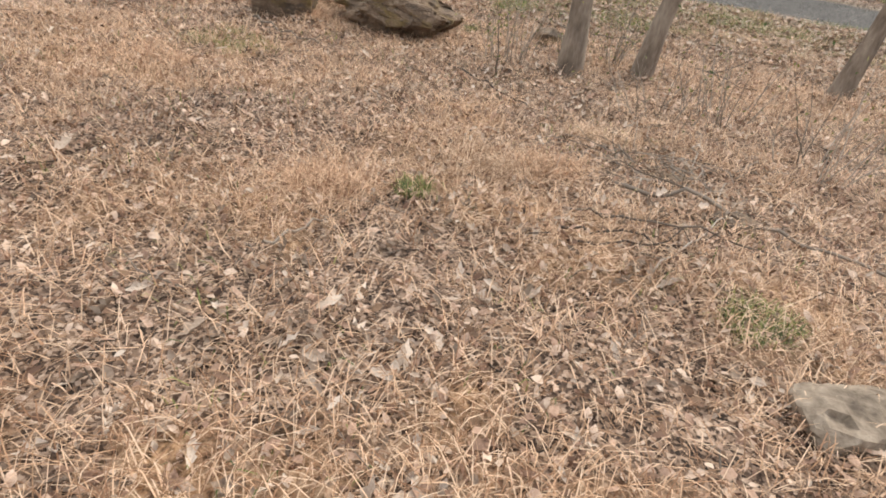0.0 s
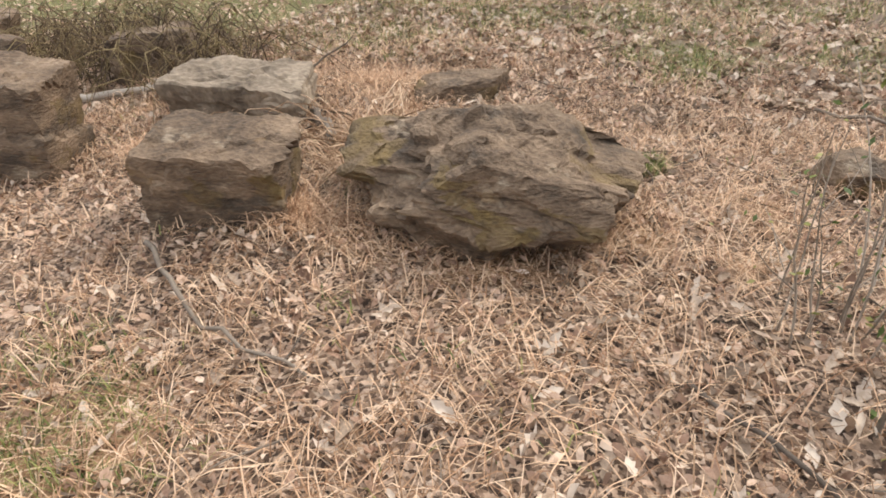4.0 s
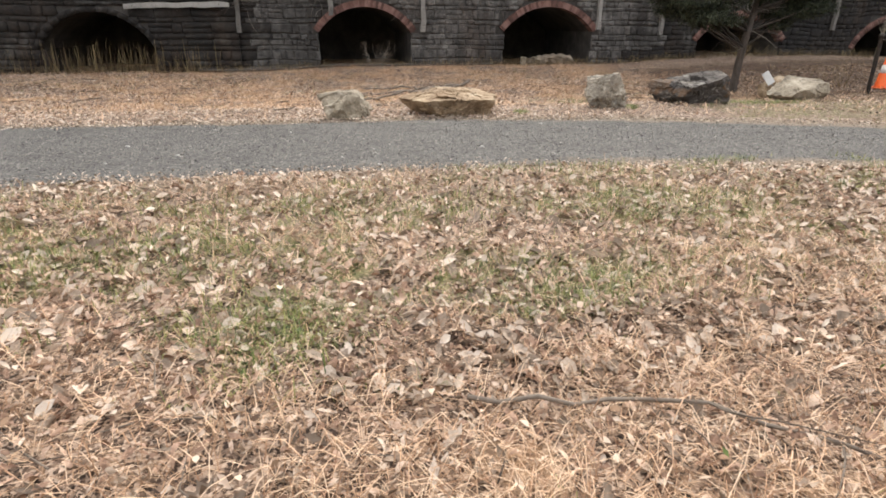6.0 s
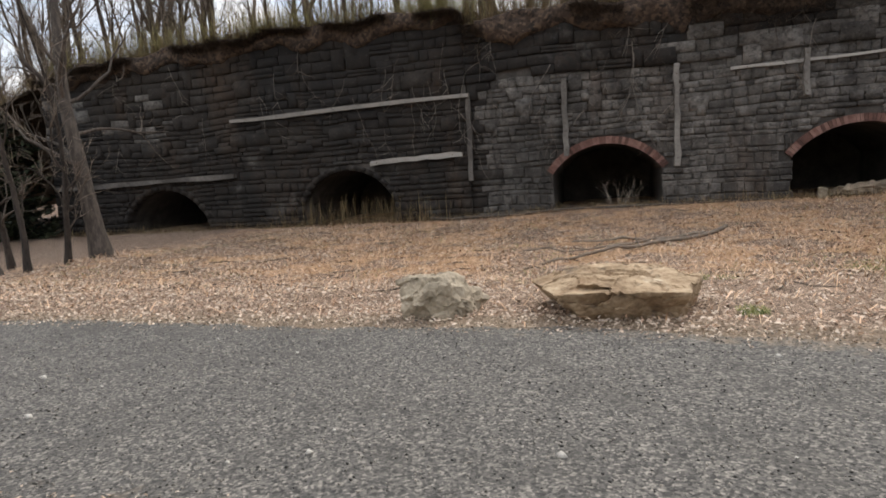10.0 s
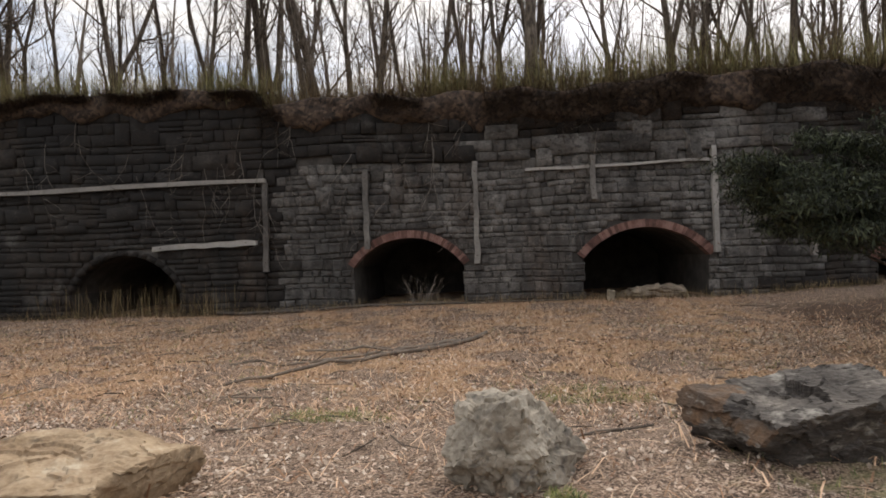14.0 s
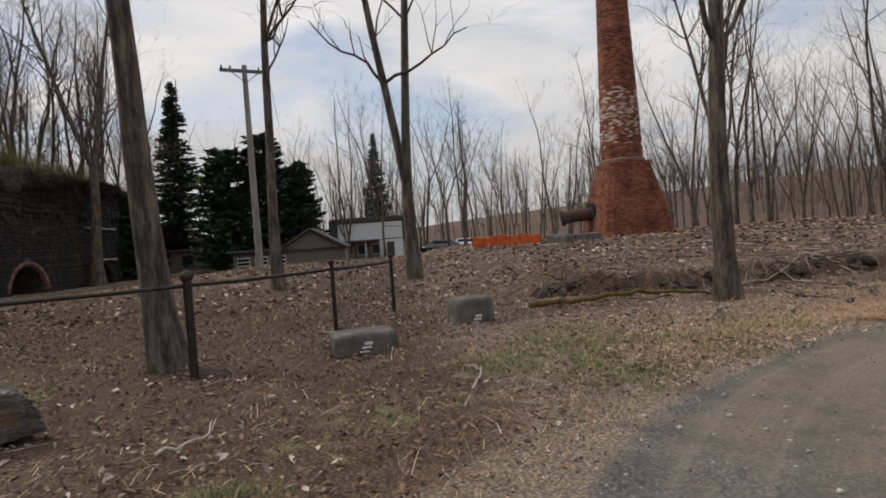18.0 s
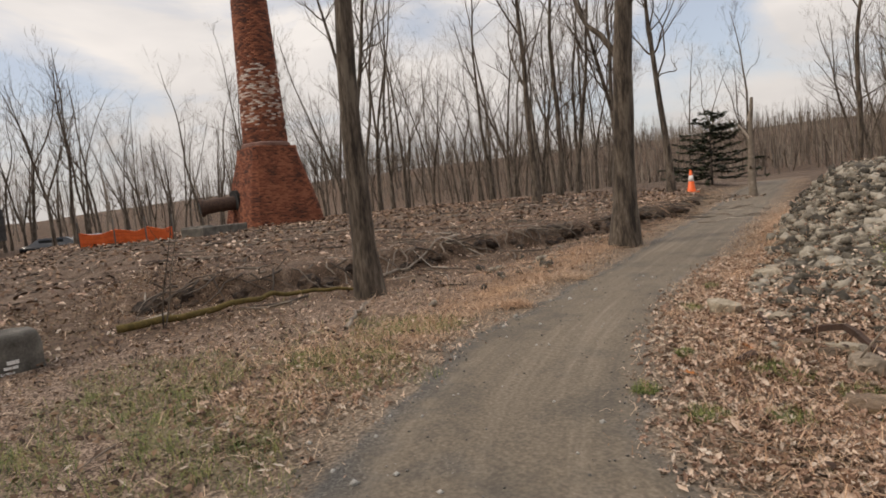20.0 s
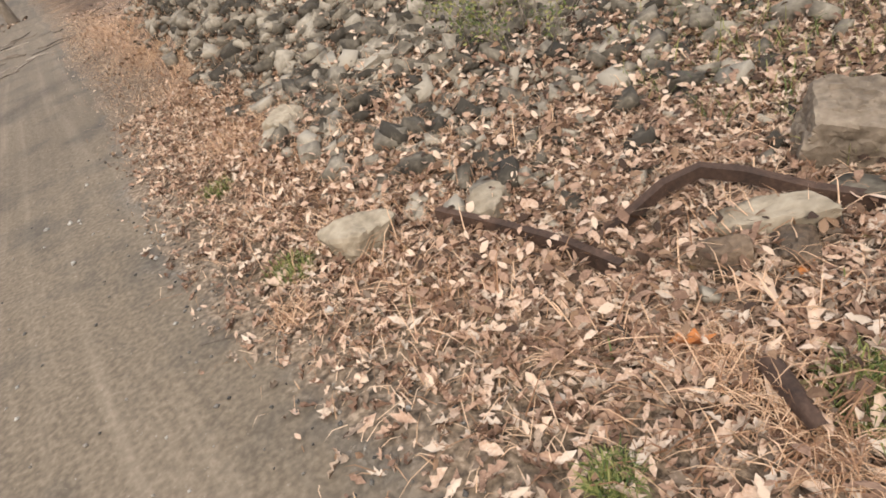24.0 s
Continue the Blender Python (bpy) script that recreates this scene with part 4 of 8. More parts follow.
def earth_brow(x0, x1, label, low):
    """The slumped earth that hangs over the top courses of the wall."""
    xs = np.arange(x0, x1 + 0.01, 0.16)
    v = np.linspace(0, 1, 12)
    top = np.array([wall_top(x) for x in xs]) + 0.35
    ends = step(x0, x0 + 1.5, xs) * step(x1, x1 - 1.5, xs)
    foot = top - 0.35 - (0.25 + low * (1 + 0.7 * step(14, 20, xs)) * vnoise(xs * 0.45, xs * 0 + 2) + 0.5 * vnoise(xs * 1.6, xs * 0 + 5)) * (0.3 + 0.7 * ends)
    X = xs[:, None] + 0 * v[None]
    Z = top[:, None] + (foot - top)[:, None] * v[None]
    out = 0.16 + 0.22 * np.sin(np.pi * v) ** 0.8
    Y = WALL_Y - 0.02 - out[None] - 0.3 * (vnoise(X * 1.1, Z * 1.6) - 0.5) - 0.14 * (vnoise(X * 3.7, Z * 4.3) - 0.5)
    Y[:, 0], Y[:, -1] = WALL_Y + 0.7, WALL_Y + 0.03
    n, m = X.shape
    i = (np.arange(n - 1)[:, None] * m + np.arange(m - 1)[None]).reshape(-1)
    ob = batch("earth_bank", np.stack([X, Y, Z], -1).reshape(1, -1, 3), np.stack([i, i + m, i + m + 1, i + 1], -1), M["earth"], smooth=True)
    tagged(ob, label, "bank", kind="structure")


earth_brow(-2.9, 66.5, "dark crumbling earth slumped over the wall's top", 0.85)
earth_brow(-25.8, -3.6, "thin dark earth along the top of the wall", 0.2)

# ---------- rocks ----------
def rock_mesh(name, dims, seed, sub=4, layers=0.0, rough=0.05, blocky=0.6, under=0.0, shear=0.0, planes=None, dip=(0.1, 0.0), shift=0.0):
    """An angular rock: a body cut by planes, chipped into facets, with ledges along its bedding. It sits with its base at z = 0."""
    rng = np.random.RandomState(seed)
    bm = bmesh.new()
    bmesh.ops.create_icosphere(bm, subdivisions=sub, radius=1.0)
    D = np.array([v.co[:] for v in bm.verts])
    D /= np.linalg.norm(D, axis=1)[:, None]
    if planes:
        cut = np.array(planes, float)
        N, dist = cut[:, :3] + rng.normal(scale=0.03, size=(len(cut), 3)), cut[:, 3]
        N /= np.linalg.norm(N, axis=1)[:, None]
    else:
        N = rng.normal(size=(16, 3))
        N /= np.linalg.norm(N, axis=1)[:, None]
        ax = np.array([[1, 0, 0], [-1, 0, 0], [0, 1, 0], [0, -1, 0], [0, 0, 1], [0, 0, -1.0]])
        ax = ax + rng.normal(scale=0.16, size=ax.shape)
        ax /= np.linalg.norm(ax, axis=1)[:, None]
        N = np.concatenate([ax, N])
        dist = np.concatenate([rng.uniform(0.82, 1.0, 6), rng.uniform(0.86, 1.2, 16) + (0.12 * blocky)])
    dots = np.maximum(D @ N.T, 0.02)
    p = 160.0
    r = ((dots / dist[None]) ** p).sum(1) ** (-1 / p)
    P = D * r[:, None]
    off = Vector(rng.uniform(0, 50, 3))
    dim = np.array(dims) / 2
    Q = P * dim
    big = max(dims)
    nz = np.array([noise.fractal(Vector(q) * (3.2 / big) + off, 0.9, 2.1, 4) for q in Q])
    fine = np.array([noise.ridged_multi_fractal(Vector(q) * (6.5 / big) + off, 0.9, 2.2, 6, 0.9, 2.0) - 1.1 for q in Q])
    chip = np.zeros(len(Q))
    for scale, part_of in ((3.6, 0.6), (8.5, 0.34)):
        for i, q in enumerate(Q):
            v = Vector(q) * (scale / big) + off
            c = noise.voronoi(v + 0.12 * noise.noise_vector(v * 2.0))[1][0]
            h = c.x * 12.9 + c.y * 78.2 + c.z * 37.7
            chip[i] += part_of * (math.sin(h * 3.1) * (v.x - c.x) + math.sin(h * 5.3) * (v.y - c.y) + math.sin(h * 7.7) * (v.z - c.z) + 0.35 * math.sin(h * 11.3))
    Q = Q + D * (nz * rough * 0.35 + chip * rough * 0.75 + fine * rough * 0.24)[:, None] * big
    if layers:
        b = np.array((dip[0], dip[1], 1.0))
        t = (Q @ (b / np.linalg.norm(b))) / (layers * dims[2]) + 0.45 * nz
        k = np.floor(t)
        f = t - k
        of = lambda j: (lambda v: (v - np.floor(v)) * 2 - 1)(np.sin(j * 12.9898 + seed) * 43758.5453)
        w = step(0.84, 1.0, f)
        Q[:, :2] *= (1 + 0.075 * (of(k) * (1 - w) + of(k + 1) * w) - 0.045 * np.exp(-(((f - 0.94) / 0.07) ** 2)))[:, None]
        Q[:, 2] += layers * dims[2] * 0.12 * (f - 0.5)
    lo = np.percentile(Q[:, 2], 4)
    Q[:, 2] -= lo
    Q[:, 0] += shift * dims[0] * (step(0.62, 0.48, Q[:, 2] / dims[2] + 0.3 * nz) - 0.5)
    Q[:, :2] *= (1 - under * (1 - step(0.05, 0.5, Q[:, 2] / dims[2] + 0.25 * nz)))[:, None]
    Q[:, 0] += shear * Q[:, 2]
    for v, q in zip(bm.verts, Q):
        v.co = q
    me = bpy.data.meshes.new(name)
    bm.to_mesh(me)
    bm.free()
    me.shade_smooth()
    me.set_sharp_from_angle(angle=radians(24))
    mo = me.attributes.new("moss", "FLOAT", "POINT")
    mo.data.foreach_set("value", (0.75 * (nz > 0.1) * (np.abs(Q[:, 2] / dims[2] - 0.5) < 0.22)).astype(np.float32))
    return me


# cuts of the larger stones: normal and distance, in half sizes
SQUARED = [(-1, 0, 0.05, 0.92), (1, 0.05, -0.05, 0.92), (0, -1, -0.06, 0.9), (0, 1, 0, 0.92), (0.05, -0.12, 1, 0.86), (0, 0, -1, 0.95), (1, -1, 0.4, 1.32), (-0.8, 0.2, 1, 1.36)]
SLAB = [(-1, -0.15, -0.35, 0.86), (1, -0.25, 0.0, 0.9), (0, -1, -0.3, 0.8), (0.1, 1, 0.3, 0.9), (0.04, -0.3, 1, 0.66), (-0.7, -0.1, 1, 0.86), (0.75, 0.1, 0.9, 0.95), (0, 0, -1, 0.9), (-0.8, -1, -0.3, 1.1), (0.7, -1, -0.3, 1.15)]
WEDGE = [(-0.75, -0.1, 1, 0.5), (-1, -0.3, -0.6, 0.88), (1, -0.15, 0.05, 0.88), (0, -1, -0.35, 0.8), (0, 1, 0.2, 0.9), (-0.15, -0.2, 1, 0.8), (0, 0, -1, 0.9), (0.6, -1, 0.2, 1.05), (-0.6, -1, -0.4, 1.05)]
RAMP = [(-0.5, -0.12, 1, 0.62), (-1, -0.15, 0.3, 0.85), (-0.8, -0.3, -0.75, 1.0), (1, -0.15, 0.05, 0.88), (0, -1, -0.2, 0.82), (0, 1, 0.2, 0.9), (-0.1, -0.1, 1, 0.84), (0, 0, -1, 0.9), (0.6, -1, 0.2, 1.05), (-0.6, -1, -0.3, 1.05)]
HERO = [(-0.75, -0.35, 1, 0.6), (0.5, -0.25, 1, 0.84), (-0.2, 0.6, 1, 0.9), (-1, -0.1, 0.2, 0.92), (-0.8, -0.2, -1, 0.95), (1, -0.2, 0.6, 0.92), (1, -0.3, -0.55, 0.94), (0.1, -1, 0.25, 0.86), (0.2, -0.9, -0.6, 0.93), (-0.6, -1, -0.2, 0.95), (0, 1, 0.2, 0.9), (0, 0, -1, 0.92)]
CRAG = [(-0.9, -0.6, 0.5, 0.8), (0.2, -1, 0.15, 0.78), (1, -0.4, 0.35, 0.74), (-0.15, 0.1, 1, 0.86), (0.8, 0.1, 0.8, 0.92), (-1, 0.3, -0.2, 0.86), (0, 1, 0.1, 0.85), (0, 0, -1, 0.9), (-0.5, -1, -0.4, 0.95), (0.8, -1, -0.3, 0.98)]
PERCHED = [(-0.35, -0.35, 1, 0.7), (0.2, -0.15, 1, 0.74), (-1, -0.2, 0.55, 0.86), (-0.8, -0.2, -1, 0.95), (1, -0.2, 0.5, 0.84), (1, -0.3, -0.55, 0.9), (0.1, -1, 0.25, 0.82), (0.2, -0.9, -0.6, 0.92), (-0.6, -1, -0.2, 0.95), (0, 1, 0.2, 0.88), (0, 0, -1, 0.92), (0.7, -0.9, 0.4, 1.0)]


def rock(name, x, y, dims, turn, seed, mat, label, sub=4, layers=0.0, rough=0.05, sink=0.04, tilt=(0, 0), group="", blocky=0.6, z=None, under=0.0, shear=0.0, planes=None, dip=(0.1, 0.0), shift=0.0):
    me = rock_mesh(name, dims, seed, sub, layers, rough, blocky, under, shear, planes, dip, shift)
    me.materials.append(M[mat])
    ob = new(name, me)
    g = float(height(x, y)) if z is None else z
    ob.matrix_world = pose(x, y, g - sink, tilt[0], tilt[1], turn)
    return tagged(ob, label, "rock", group)


g = "boulders along the path"
rock("boulder", 0.24, 13.05, (0.84, 0.72, 0.55), 14, 9, "rock_pale", "pale tan angular boulder beside the gravel path", 5, 0.3, 0.075, group=g, planes=CRAG, under=0.18, dip=(-0.5, 0.1))
rock("boulder", 2.17, 13.2, (1.5, 1.05, 0.56), 8, 7, "rock_tan", "long flat tan sandstone boulder beside the path", 6, 0.36, 0.045, group=g, sink=0.06, planes=SLAB, under=0.1, dip=(0.1, -0.2))
rock("boulder", 5.24, 13.65, (0.84, 0.78, 0.74), -4, 14, "rock_white", "blocky whitish-grey boulder beside the path", 6, 0.0, 0.11, group=g, planes=CRAG, under=0.15)
rock("boulder", 7.62, 14.3, (1.4, 1.05, 0.72), 4, 24, "rock_dark", "dark slaty boulder with a pale slanted top", 6, 0.2, 0.06, group=g, planes=RAMP, dip=(-0.4, -0.1), under=0.1)
rock("boulder", 11.05, 15.1, (1.18, 0.95, 0.68), 8, 33, "rock_pale", "pale rounded boulder on the verge", 5, 0.0, 0.05, group=g, planes=PERCHED, under=0.2)
rock("boulder", 12.6, 17.3, (1.35, 1.0, 0.7), -10, 41, "rock_tan", "mossy tan boulder behind a paler one", 5, 0.0, 0.04, group=g)
rock("boulder", 16.0, 11.4, (1.08, 0.8, 0.56), -60, 52, "rock_dark", "dark square boulder by the fence", 5, 0.0, 0.035, group=g, blocky=1.2)
g = "boulders on the grassy bank"
rock("boulder", -1.15, 3.04, (1.18, 0.98, 0.6), 18, 61, "rock_brown", "large brown layered boulder with yellow moss", 6, 0.28, 0.06, group=g, tilt=(-4, 2), sink=0.07, under=0.2, planes=HERO, dip=(0.3, -0.15), shift=0.14)
rock("stone_block", -2.25, 2.73, (0.7, 0.46, 0.5), 19, 63, "rock_brown", "square-cut brown stone block in the grass", 5, 0.4, 0.03, group=g, sink=0.05, planes=SQUARED)
rock("stone_block", -3.75, 2.75, (0.5, 0.5, 0.72), 25, 64, "rock_brown", "upright grey stone block in the grass", 5, 0.3, 0.022, group=g, tilt=(-6, 9), sink=0.08, planes=SQUARED)
rock("stone_block", -3.05, 3.8, (0.95, 0.5, 0.36), 14, 65, "rock_grey", "flat pale stone block under dead branches", 5, 0.4, 0.035, group=g, planes=SQUARED)
rock("stone_block", -5.4, 3.6, (0.9, 0.6, 0.5), -10, 66, "rock_brown", "brown stone block half hidden in straw", 4, 0.0, 0.03, group=g, blocky=1.3)
rock("stone_block", -6.6, 4.2, (0.8, 0.6, 0.45), 30, 67, "rock_brown", "brown stone block half hidden in straw", 4, 0.0, 0.03, group=g, blocky=1.3)
rock("stone_block", -4.3, 4.3, (0.7, 0.5, 0.4), 40, 68, "rock_brown", "grey stone block under dead branches", 4, 0.0, 0.03, group=g, blocky=1.3)
rock("stone", 0.42, 4.0, (0.34, 0.26, 0.24), 30, 71, "rock_brown", "small brown lichened stone in the straw", 4, 0.0, 0.05)
rock("stone", -1.85, 4.55, (0.55, 0.34, 0.2), 10, 72, "rock_brown", "low brown stone sunk in straw", 4, 0.0, 0.05)
rock("stone", 1.55, 6.3, (0.2, 0.16, 0.1), 10, 73, "rock_brown", "small tan stone in the grass", 4, 0.0, 0.05)
rock("stone", -0.78, 1.45, (0.15, 0.1, 0.07), 40, 74, "rock_brown", "small brown stone beside a hollow", 3, 0.0, 0.05)
rock("stone", 2.74, -1.0, (0.4, 0.3, 0.16), 20, 75, "rock_grey", "flat grey stone among weeds", 4, 0.0, 0.05, tilt=(8, 0), sink=0.05)
rock("stone", 2.35, 0.25, (0.24, 0.2, 0.12), 70, 76, "rock_brown", "mossy brown stone by a fallen branch", 4, 0.0, 0.05)
rock("stone", 2.0, 0.75, (0.2, 0.16, 0.1), 10, 77, "rock_brown", "mossy brown stone by a fallen branch", 4, 0.0, 0.05)
rock("stone", -0.45, 1.0, (0.2, 0.15, 0.06), 15, 78, "rock_brown", "flat brown stone in the leaves", 3, 0.0, 0.05)
g = "stones at the foot of the rubble"
rock("stone_slab", 13.64, 1.06, (0.5, 0.36, 0.27), 139, 81, "rock_grey", "large squared grey stone in the rubble", 5, 0.5, 0.03, group=g, sink=0.04, planes=SQUARED, tilt=(0, 6))
rock("stone", 14.19, 1.24, (0.36, 0.18, 0.12), -30, 82, "rock_pale", "long pale stone against a rusty rail", 4, 0.0, 0.03, group=g, tilt=(0, 12))
rock("stone", 13.2, 2.1, (0.45, 0.34, 0.22), 50, 84, "rock_brown", "grey stone at the foot of the rubble", 4, 0.0, 0.05, group=g)
rock("stone", 15.57, 0.3, (0.3, 0.24, 0.2), 20, 85, "rock_pale", "pale stone half sunk in straw", 4, 0.0, 0.05, group=g)
rock("stone", 14.98, 0.42, (0.28, 0.2, 0.17), 60, 86, "rock_pale", "pale stone half sunk in straw", 4, 0.0, 0.05, group=g)
rock("stone", 14.45, 1.35, (0.16, 0.18, 0.14), 60, 87, "rock_brown", "brown stone at the foot of the rubble", 4, 0.0, 0.05, group=g)
rock("stone", 15.83, -1.42, (0.34, 0.27, 0.22), 60, 88, "rock_pale", "pale brown stone at the edge of the rubble", 4, 0.0, 0.05, group=g)
rock("stone", 14.7, -4.0, (0.5, 0.42, 0.4), 20, 89, "rock_pale", "pale stone on top of the rubble", 4, 0.0, 0.05, group=g)
rock("stone", 12.8, 1.5, (0.55, 0.4, 0.3), 80, 90, "rock_brown", "grey stone at the foot of the rubble", 4, 0.0, 0.05, group=g)

rock("stone", 13.94, 1.7, (0.22, 0.2, 0.18), 20, 101, "rock_grey", "grey stone at the foot of the rubble", 5, 0.0, 0.05, group=g)
rock("stone", 13.52, 1.66, (0.38, 0.28, 0.22), 70, 102, "rock_grey", "grey stone at the foot of the rubble", 5, 0.0, 0.05, group=g)
rock("stone", 13.77, 2.25, (0.26, 0.22, 0.14), 10, 103, "rock_brown", "grey-brown stone at the foot of the rubble", 4, 0.0, 0.06, group=g)
rock("stone", 14.23, 1.40, (0.20, 0.14, 0.12), 40, 104, "rock_brown", "grey-brown stone at the foot of the rubble", 4, 0.0, 0.06, group=g)

# stones of the rubble heap
def rubble_heap():
    heap = thing("rubble_heap", "heap of loose broken grey stones beside the path", "rubble", at=at_ground(14.5, -5.5, -0.1))
    rng = np.random.RandomState(9)
    shapes = []
    for s in range(7):
        D = np.array([(sx, sy, sz) for sx in (-0.5, 0.5) for sy in (-0.5, 0.5) for sz in (-0.5, 0.5)]) * rng.uniform(0.55, 1.2, (8, 3)) * (1.3, 0.95, 0.55)
        F = [(0, 1, 3, 2), (4, 6, 7, 5), (0, 4, 5, 1), (2, 3, 7, 6), (0, 2, 6, 4), (1, 5, 7, 3)]
        shapes.append((D, F))
    n = 36000
    t = rng.uniform(0, 1, n)
    cx = np.interp(t, [0, 0.42, 1], [16.2, 11, 3])
    cy = np.interp(t, [0, 0.42, 1], [-5.6, -6.6, -8.0])
    X, Y = cx + rng.normal(0, 2.4, n), cy + rng.normal(1.0, 2.7, n)
    d, hw, _ = path_half(X, Y)
    keep = (rng.uniform(0, 1, n) < np.interp(X, [12.0, 14.2], [0.25, 1.0]) + step(-2, -4, Y)) & (d > hw + 0.5 + rng.uniform(0, 0.6, n)) & (Y < 1.9 + rng.uniform(-2.6, 0.3, n)) & (X < 22) & (X > 8.5)
    X, Y = X[keep], Y[keep]
    U, V = rng.uniform(12.0, 17.6, 11000), rng.uniform(-5.5, 0.9, 11000)
    d, hw, _ = path_half(U, V)
    keep = rng.uniform(0, 1, len(U)) < step(0.9, -2.2, V + 1.6 * (vnoise(U * 1.4, V * 1.4) - 0.5)) * step(0.5, 1.1, d - hw)
    X, Y = np.concatenate([X, U[keep]]), np.concatenate([Y, V[keep]])
    size = rng.uniform(0.04, 0.09, len(X)) * rng.choice([0.5, 0.7, 0.9, 1.1, 1.8], len(X))
    near = np.argsort(np.hypot(X - 14.6, Y + 1.5))
    base = heap.matrix_world.translation
    meshes = []
    for D, F in shapes:
        me = bpy.data.meshes.new("stone")
        me.from_pydata([tuple(v) for v in D], [], F)
        me.materials.append(M["rubble"])
        meshes.append(me)
    Z = height(X, Y) + 0.02 + rng.uniform(-0.02, 0.1, len(X)) * size * 3
    for i in near[:300]:
        ob = new("stone", meshes[i % 7])
        ob.parent = heap
        ob.matrix_basis = Matrix.Translation(Vector((X[i], Y[i], Z[i])) - base) @ pose(0, 0, 0, rng.uniform(-35, 35), rng.uniform(-35, 35), rng.uniform(0, 360)) @ Matrix.Scale(size[i], 4)
    for k in range(7):
        ii = near[300:][k::7]
        D, F = shapes[k]
        V = place_batch(D, X[ii] - base[0], Y[ii] - base[1], Z[ii] - base[2], size[ii], rng, 35)
        batch("loose_rubble", V, F, M["rubble"], heap)["kind"] = "stuff"


def place_batch(D, X, Y, Z, size, rng, tilt=90.0):
    """Copies of the corners D, turned at random and set at X, Y, Z."""
    n = len(X)
    a, b, c = rng.uniform(0, 2 * np.pi, n), np.radians(rng.uniform(-tilt, tilt, n)), np.radians(rng.uniform(-tilt, tilt, n))
    ca, sa, cb, sb, cc, sc = np.cos(a), np.sin(a), np.cos(b), np.sin(b), np.cos(c), np.sin(c)
    R = np.empty((n, 3, 3))
    R[:, 0, 0], R[:, 0, 1], R[:, 0, 2] = ca * cb, ca * sb * sc - sa * cc, ca * sb * cc + sa * sc
    R[:, 1, 0], R[:, 1, 1], R[:, 1, 2] = sa * cb, sa * sb * sc + ca * cc, sa * sb * cc - ca * sc
    R[:, 2, 0], R[:, 2, 1], R[:, 2, 2] = -sb, cb * sc, cb * cc
    size = np.asarray(size)
    size = size[:, None, None] if size.ndim == 1 else size[:, None, :]
    return np.einsum("nij,nkj->nki", R, D[None] * size) + np.stack([X, Y, Z], -1)[:, None]


# ---------- trees ----------
def grow(rng, start, way, length, radius, bend, n, up=0.0, tip=0.25):
    P = [np.array(start, float)]
    w = np.array(way, float)
    w /= np.linalg.norm(w)
    for i in range(n):
        w = w + rng.normal(0, bend, 3) + np.array([0, 0, up])
        w /= np.linalg.norm(w)
        P.append(P[-1] + w * length / n)
    t = np.linspace(0, 1, n + 1)
    return np.array(P), radius * (1 - (1 - tip) * t)


def side_way(rng, along, spread):
    v = rng.normal(size=3)
    v -= along * (v @ along)
    v /= np.linalg.norm(v) + 1e-9
    return along * math.cos(spread) + v * math.sin(spread)


def tree_paths(seed, tall, radius, lean=(0, 0), clear=0.4, limbs=9, twigs=6, fork=None, bend=0.05, sprays=3, slim=False, part_way=0.35, fork_turn=None):
    """Centre lines of a leafless tree: trunk(s), limbs, branches and twigs."""
    rng = np.random.RandomState(seed)
    trunk, limb, fine = [], [], []
    P, R = grow(rng, (0, 0, -0.15), (lean[0], lean[1], 1), tall, radius, bend, 14, 0.02, 0.12)
    R[0] *= 1.5
    R[1] *= 1.08
    if fork:
        k = max(2, int(14 * fork))
        a = rng.uniform(0, 6.28) if fork_turn is None else fork_turn
        w = P[k] - P[k - 1]
        w /= np.linalg.norm(w)
        d = np.array([math.cos(a), math.sin(a), 0]) * part_way
        Q, S = grow(rng, P[k], w + d, tall * (1 - fork) * 0.95, R[k] * 0.8, bend, 10, 0.04, 0.2)
        P2, R2 = grow(rng, P[k], w - d * 0.5, tall * (1 - fork), R[k] * 0.86, bend, 10, 0.04, 0.2)
        P, R = np.concatenate([P[: k + 1], P2[1:]]), np.concatenate([R[: k + 1], R2[1:]])
        trunk.append((Q, S))
        leaders = [(P, R, clear), (Q, S, 0.15 if clear < 0.45 else clear - 0.08)]
    else:
        leaders = [(P, R, clear)]
    trunk.insert(0, (P, R))
    for P, R, c in leaders:
        n = len(P)
        for _ in range(limbs):
            f = rng.uniform(c, 0.97)
            i = min(int(f * (n - 1)), n - 2)
            w = P[i + 1] - P[i]
            w /= np.linalg.norm(w)
            ln = tall * rng.uniform(0.15, 0.35) * (1.15 - f * 0.6)
            L, S = grow(rng, P[i], side_way(rng, w, rng.uniform(0.4, 0.95)), ln, min(R[i] * rng.uniform(0.3, 0.55), radius * 0.34), 0.21, 5 if slim else 7, 0.1, 0.25)
            limb.append((L, S))
            for _ in range(twigs):
                j = rng.randint(1, len(L) - 1) + 1
                v = L[j] - L[j - 1]
                v /= np.linalg.norm(v)
                B, T = grow(rng, L[j], side_way(rng, v, rng.uniform(0.4, 0.95)), ln * rng.uniform(0.25, 0.55), S[j] * 0.6, 0.18, 3 if slim else 4, 0.09, 0.3)
                fine.append((B, T))
                for _ in range(sprays):
                    q = rng.randint(1, len(B))
                    u = B[q] - B[q - 1]
                    u /= np.linalg.norm(u)
                    fine.append(grow(rng, B[q], side_way(rng, u, rng.uniform(0.3, 0.9)), ln * rng.uniform(0.12, 0.28), max(T[q] * 0.6, 0.008), 0.2, 2, 0.06, 0.35))
    return trunk, limb, fine


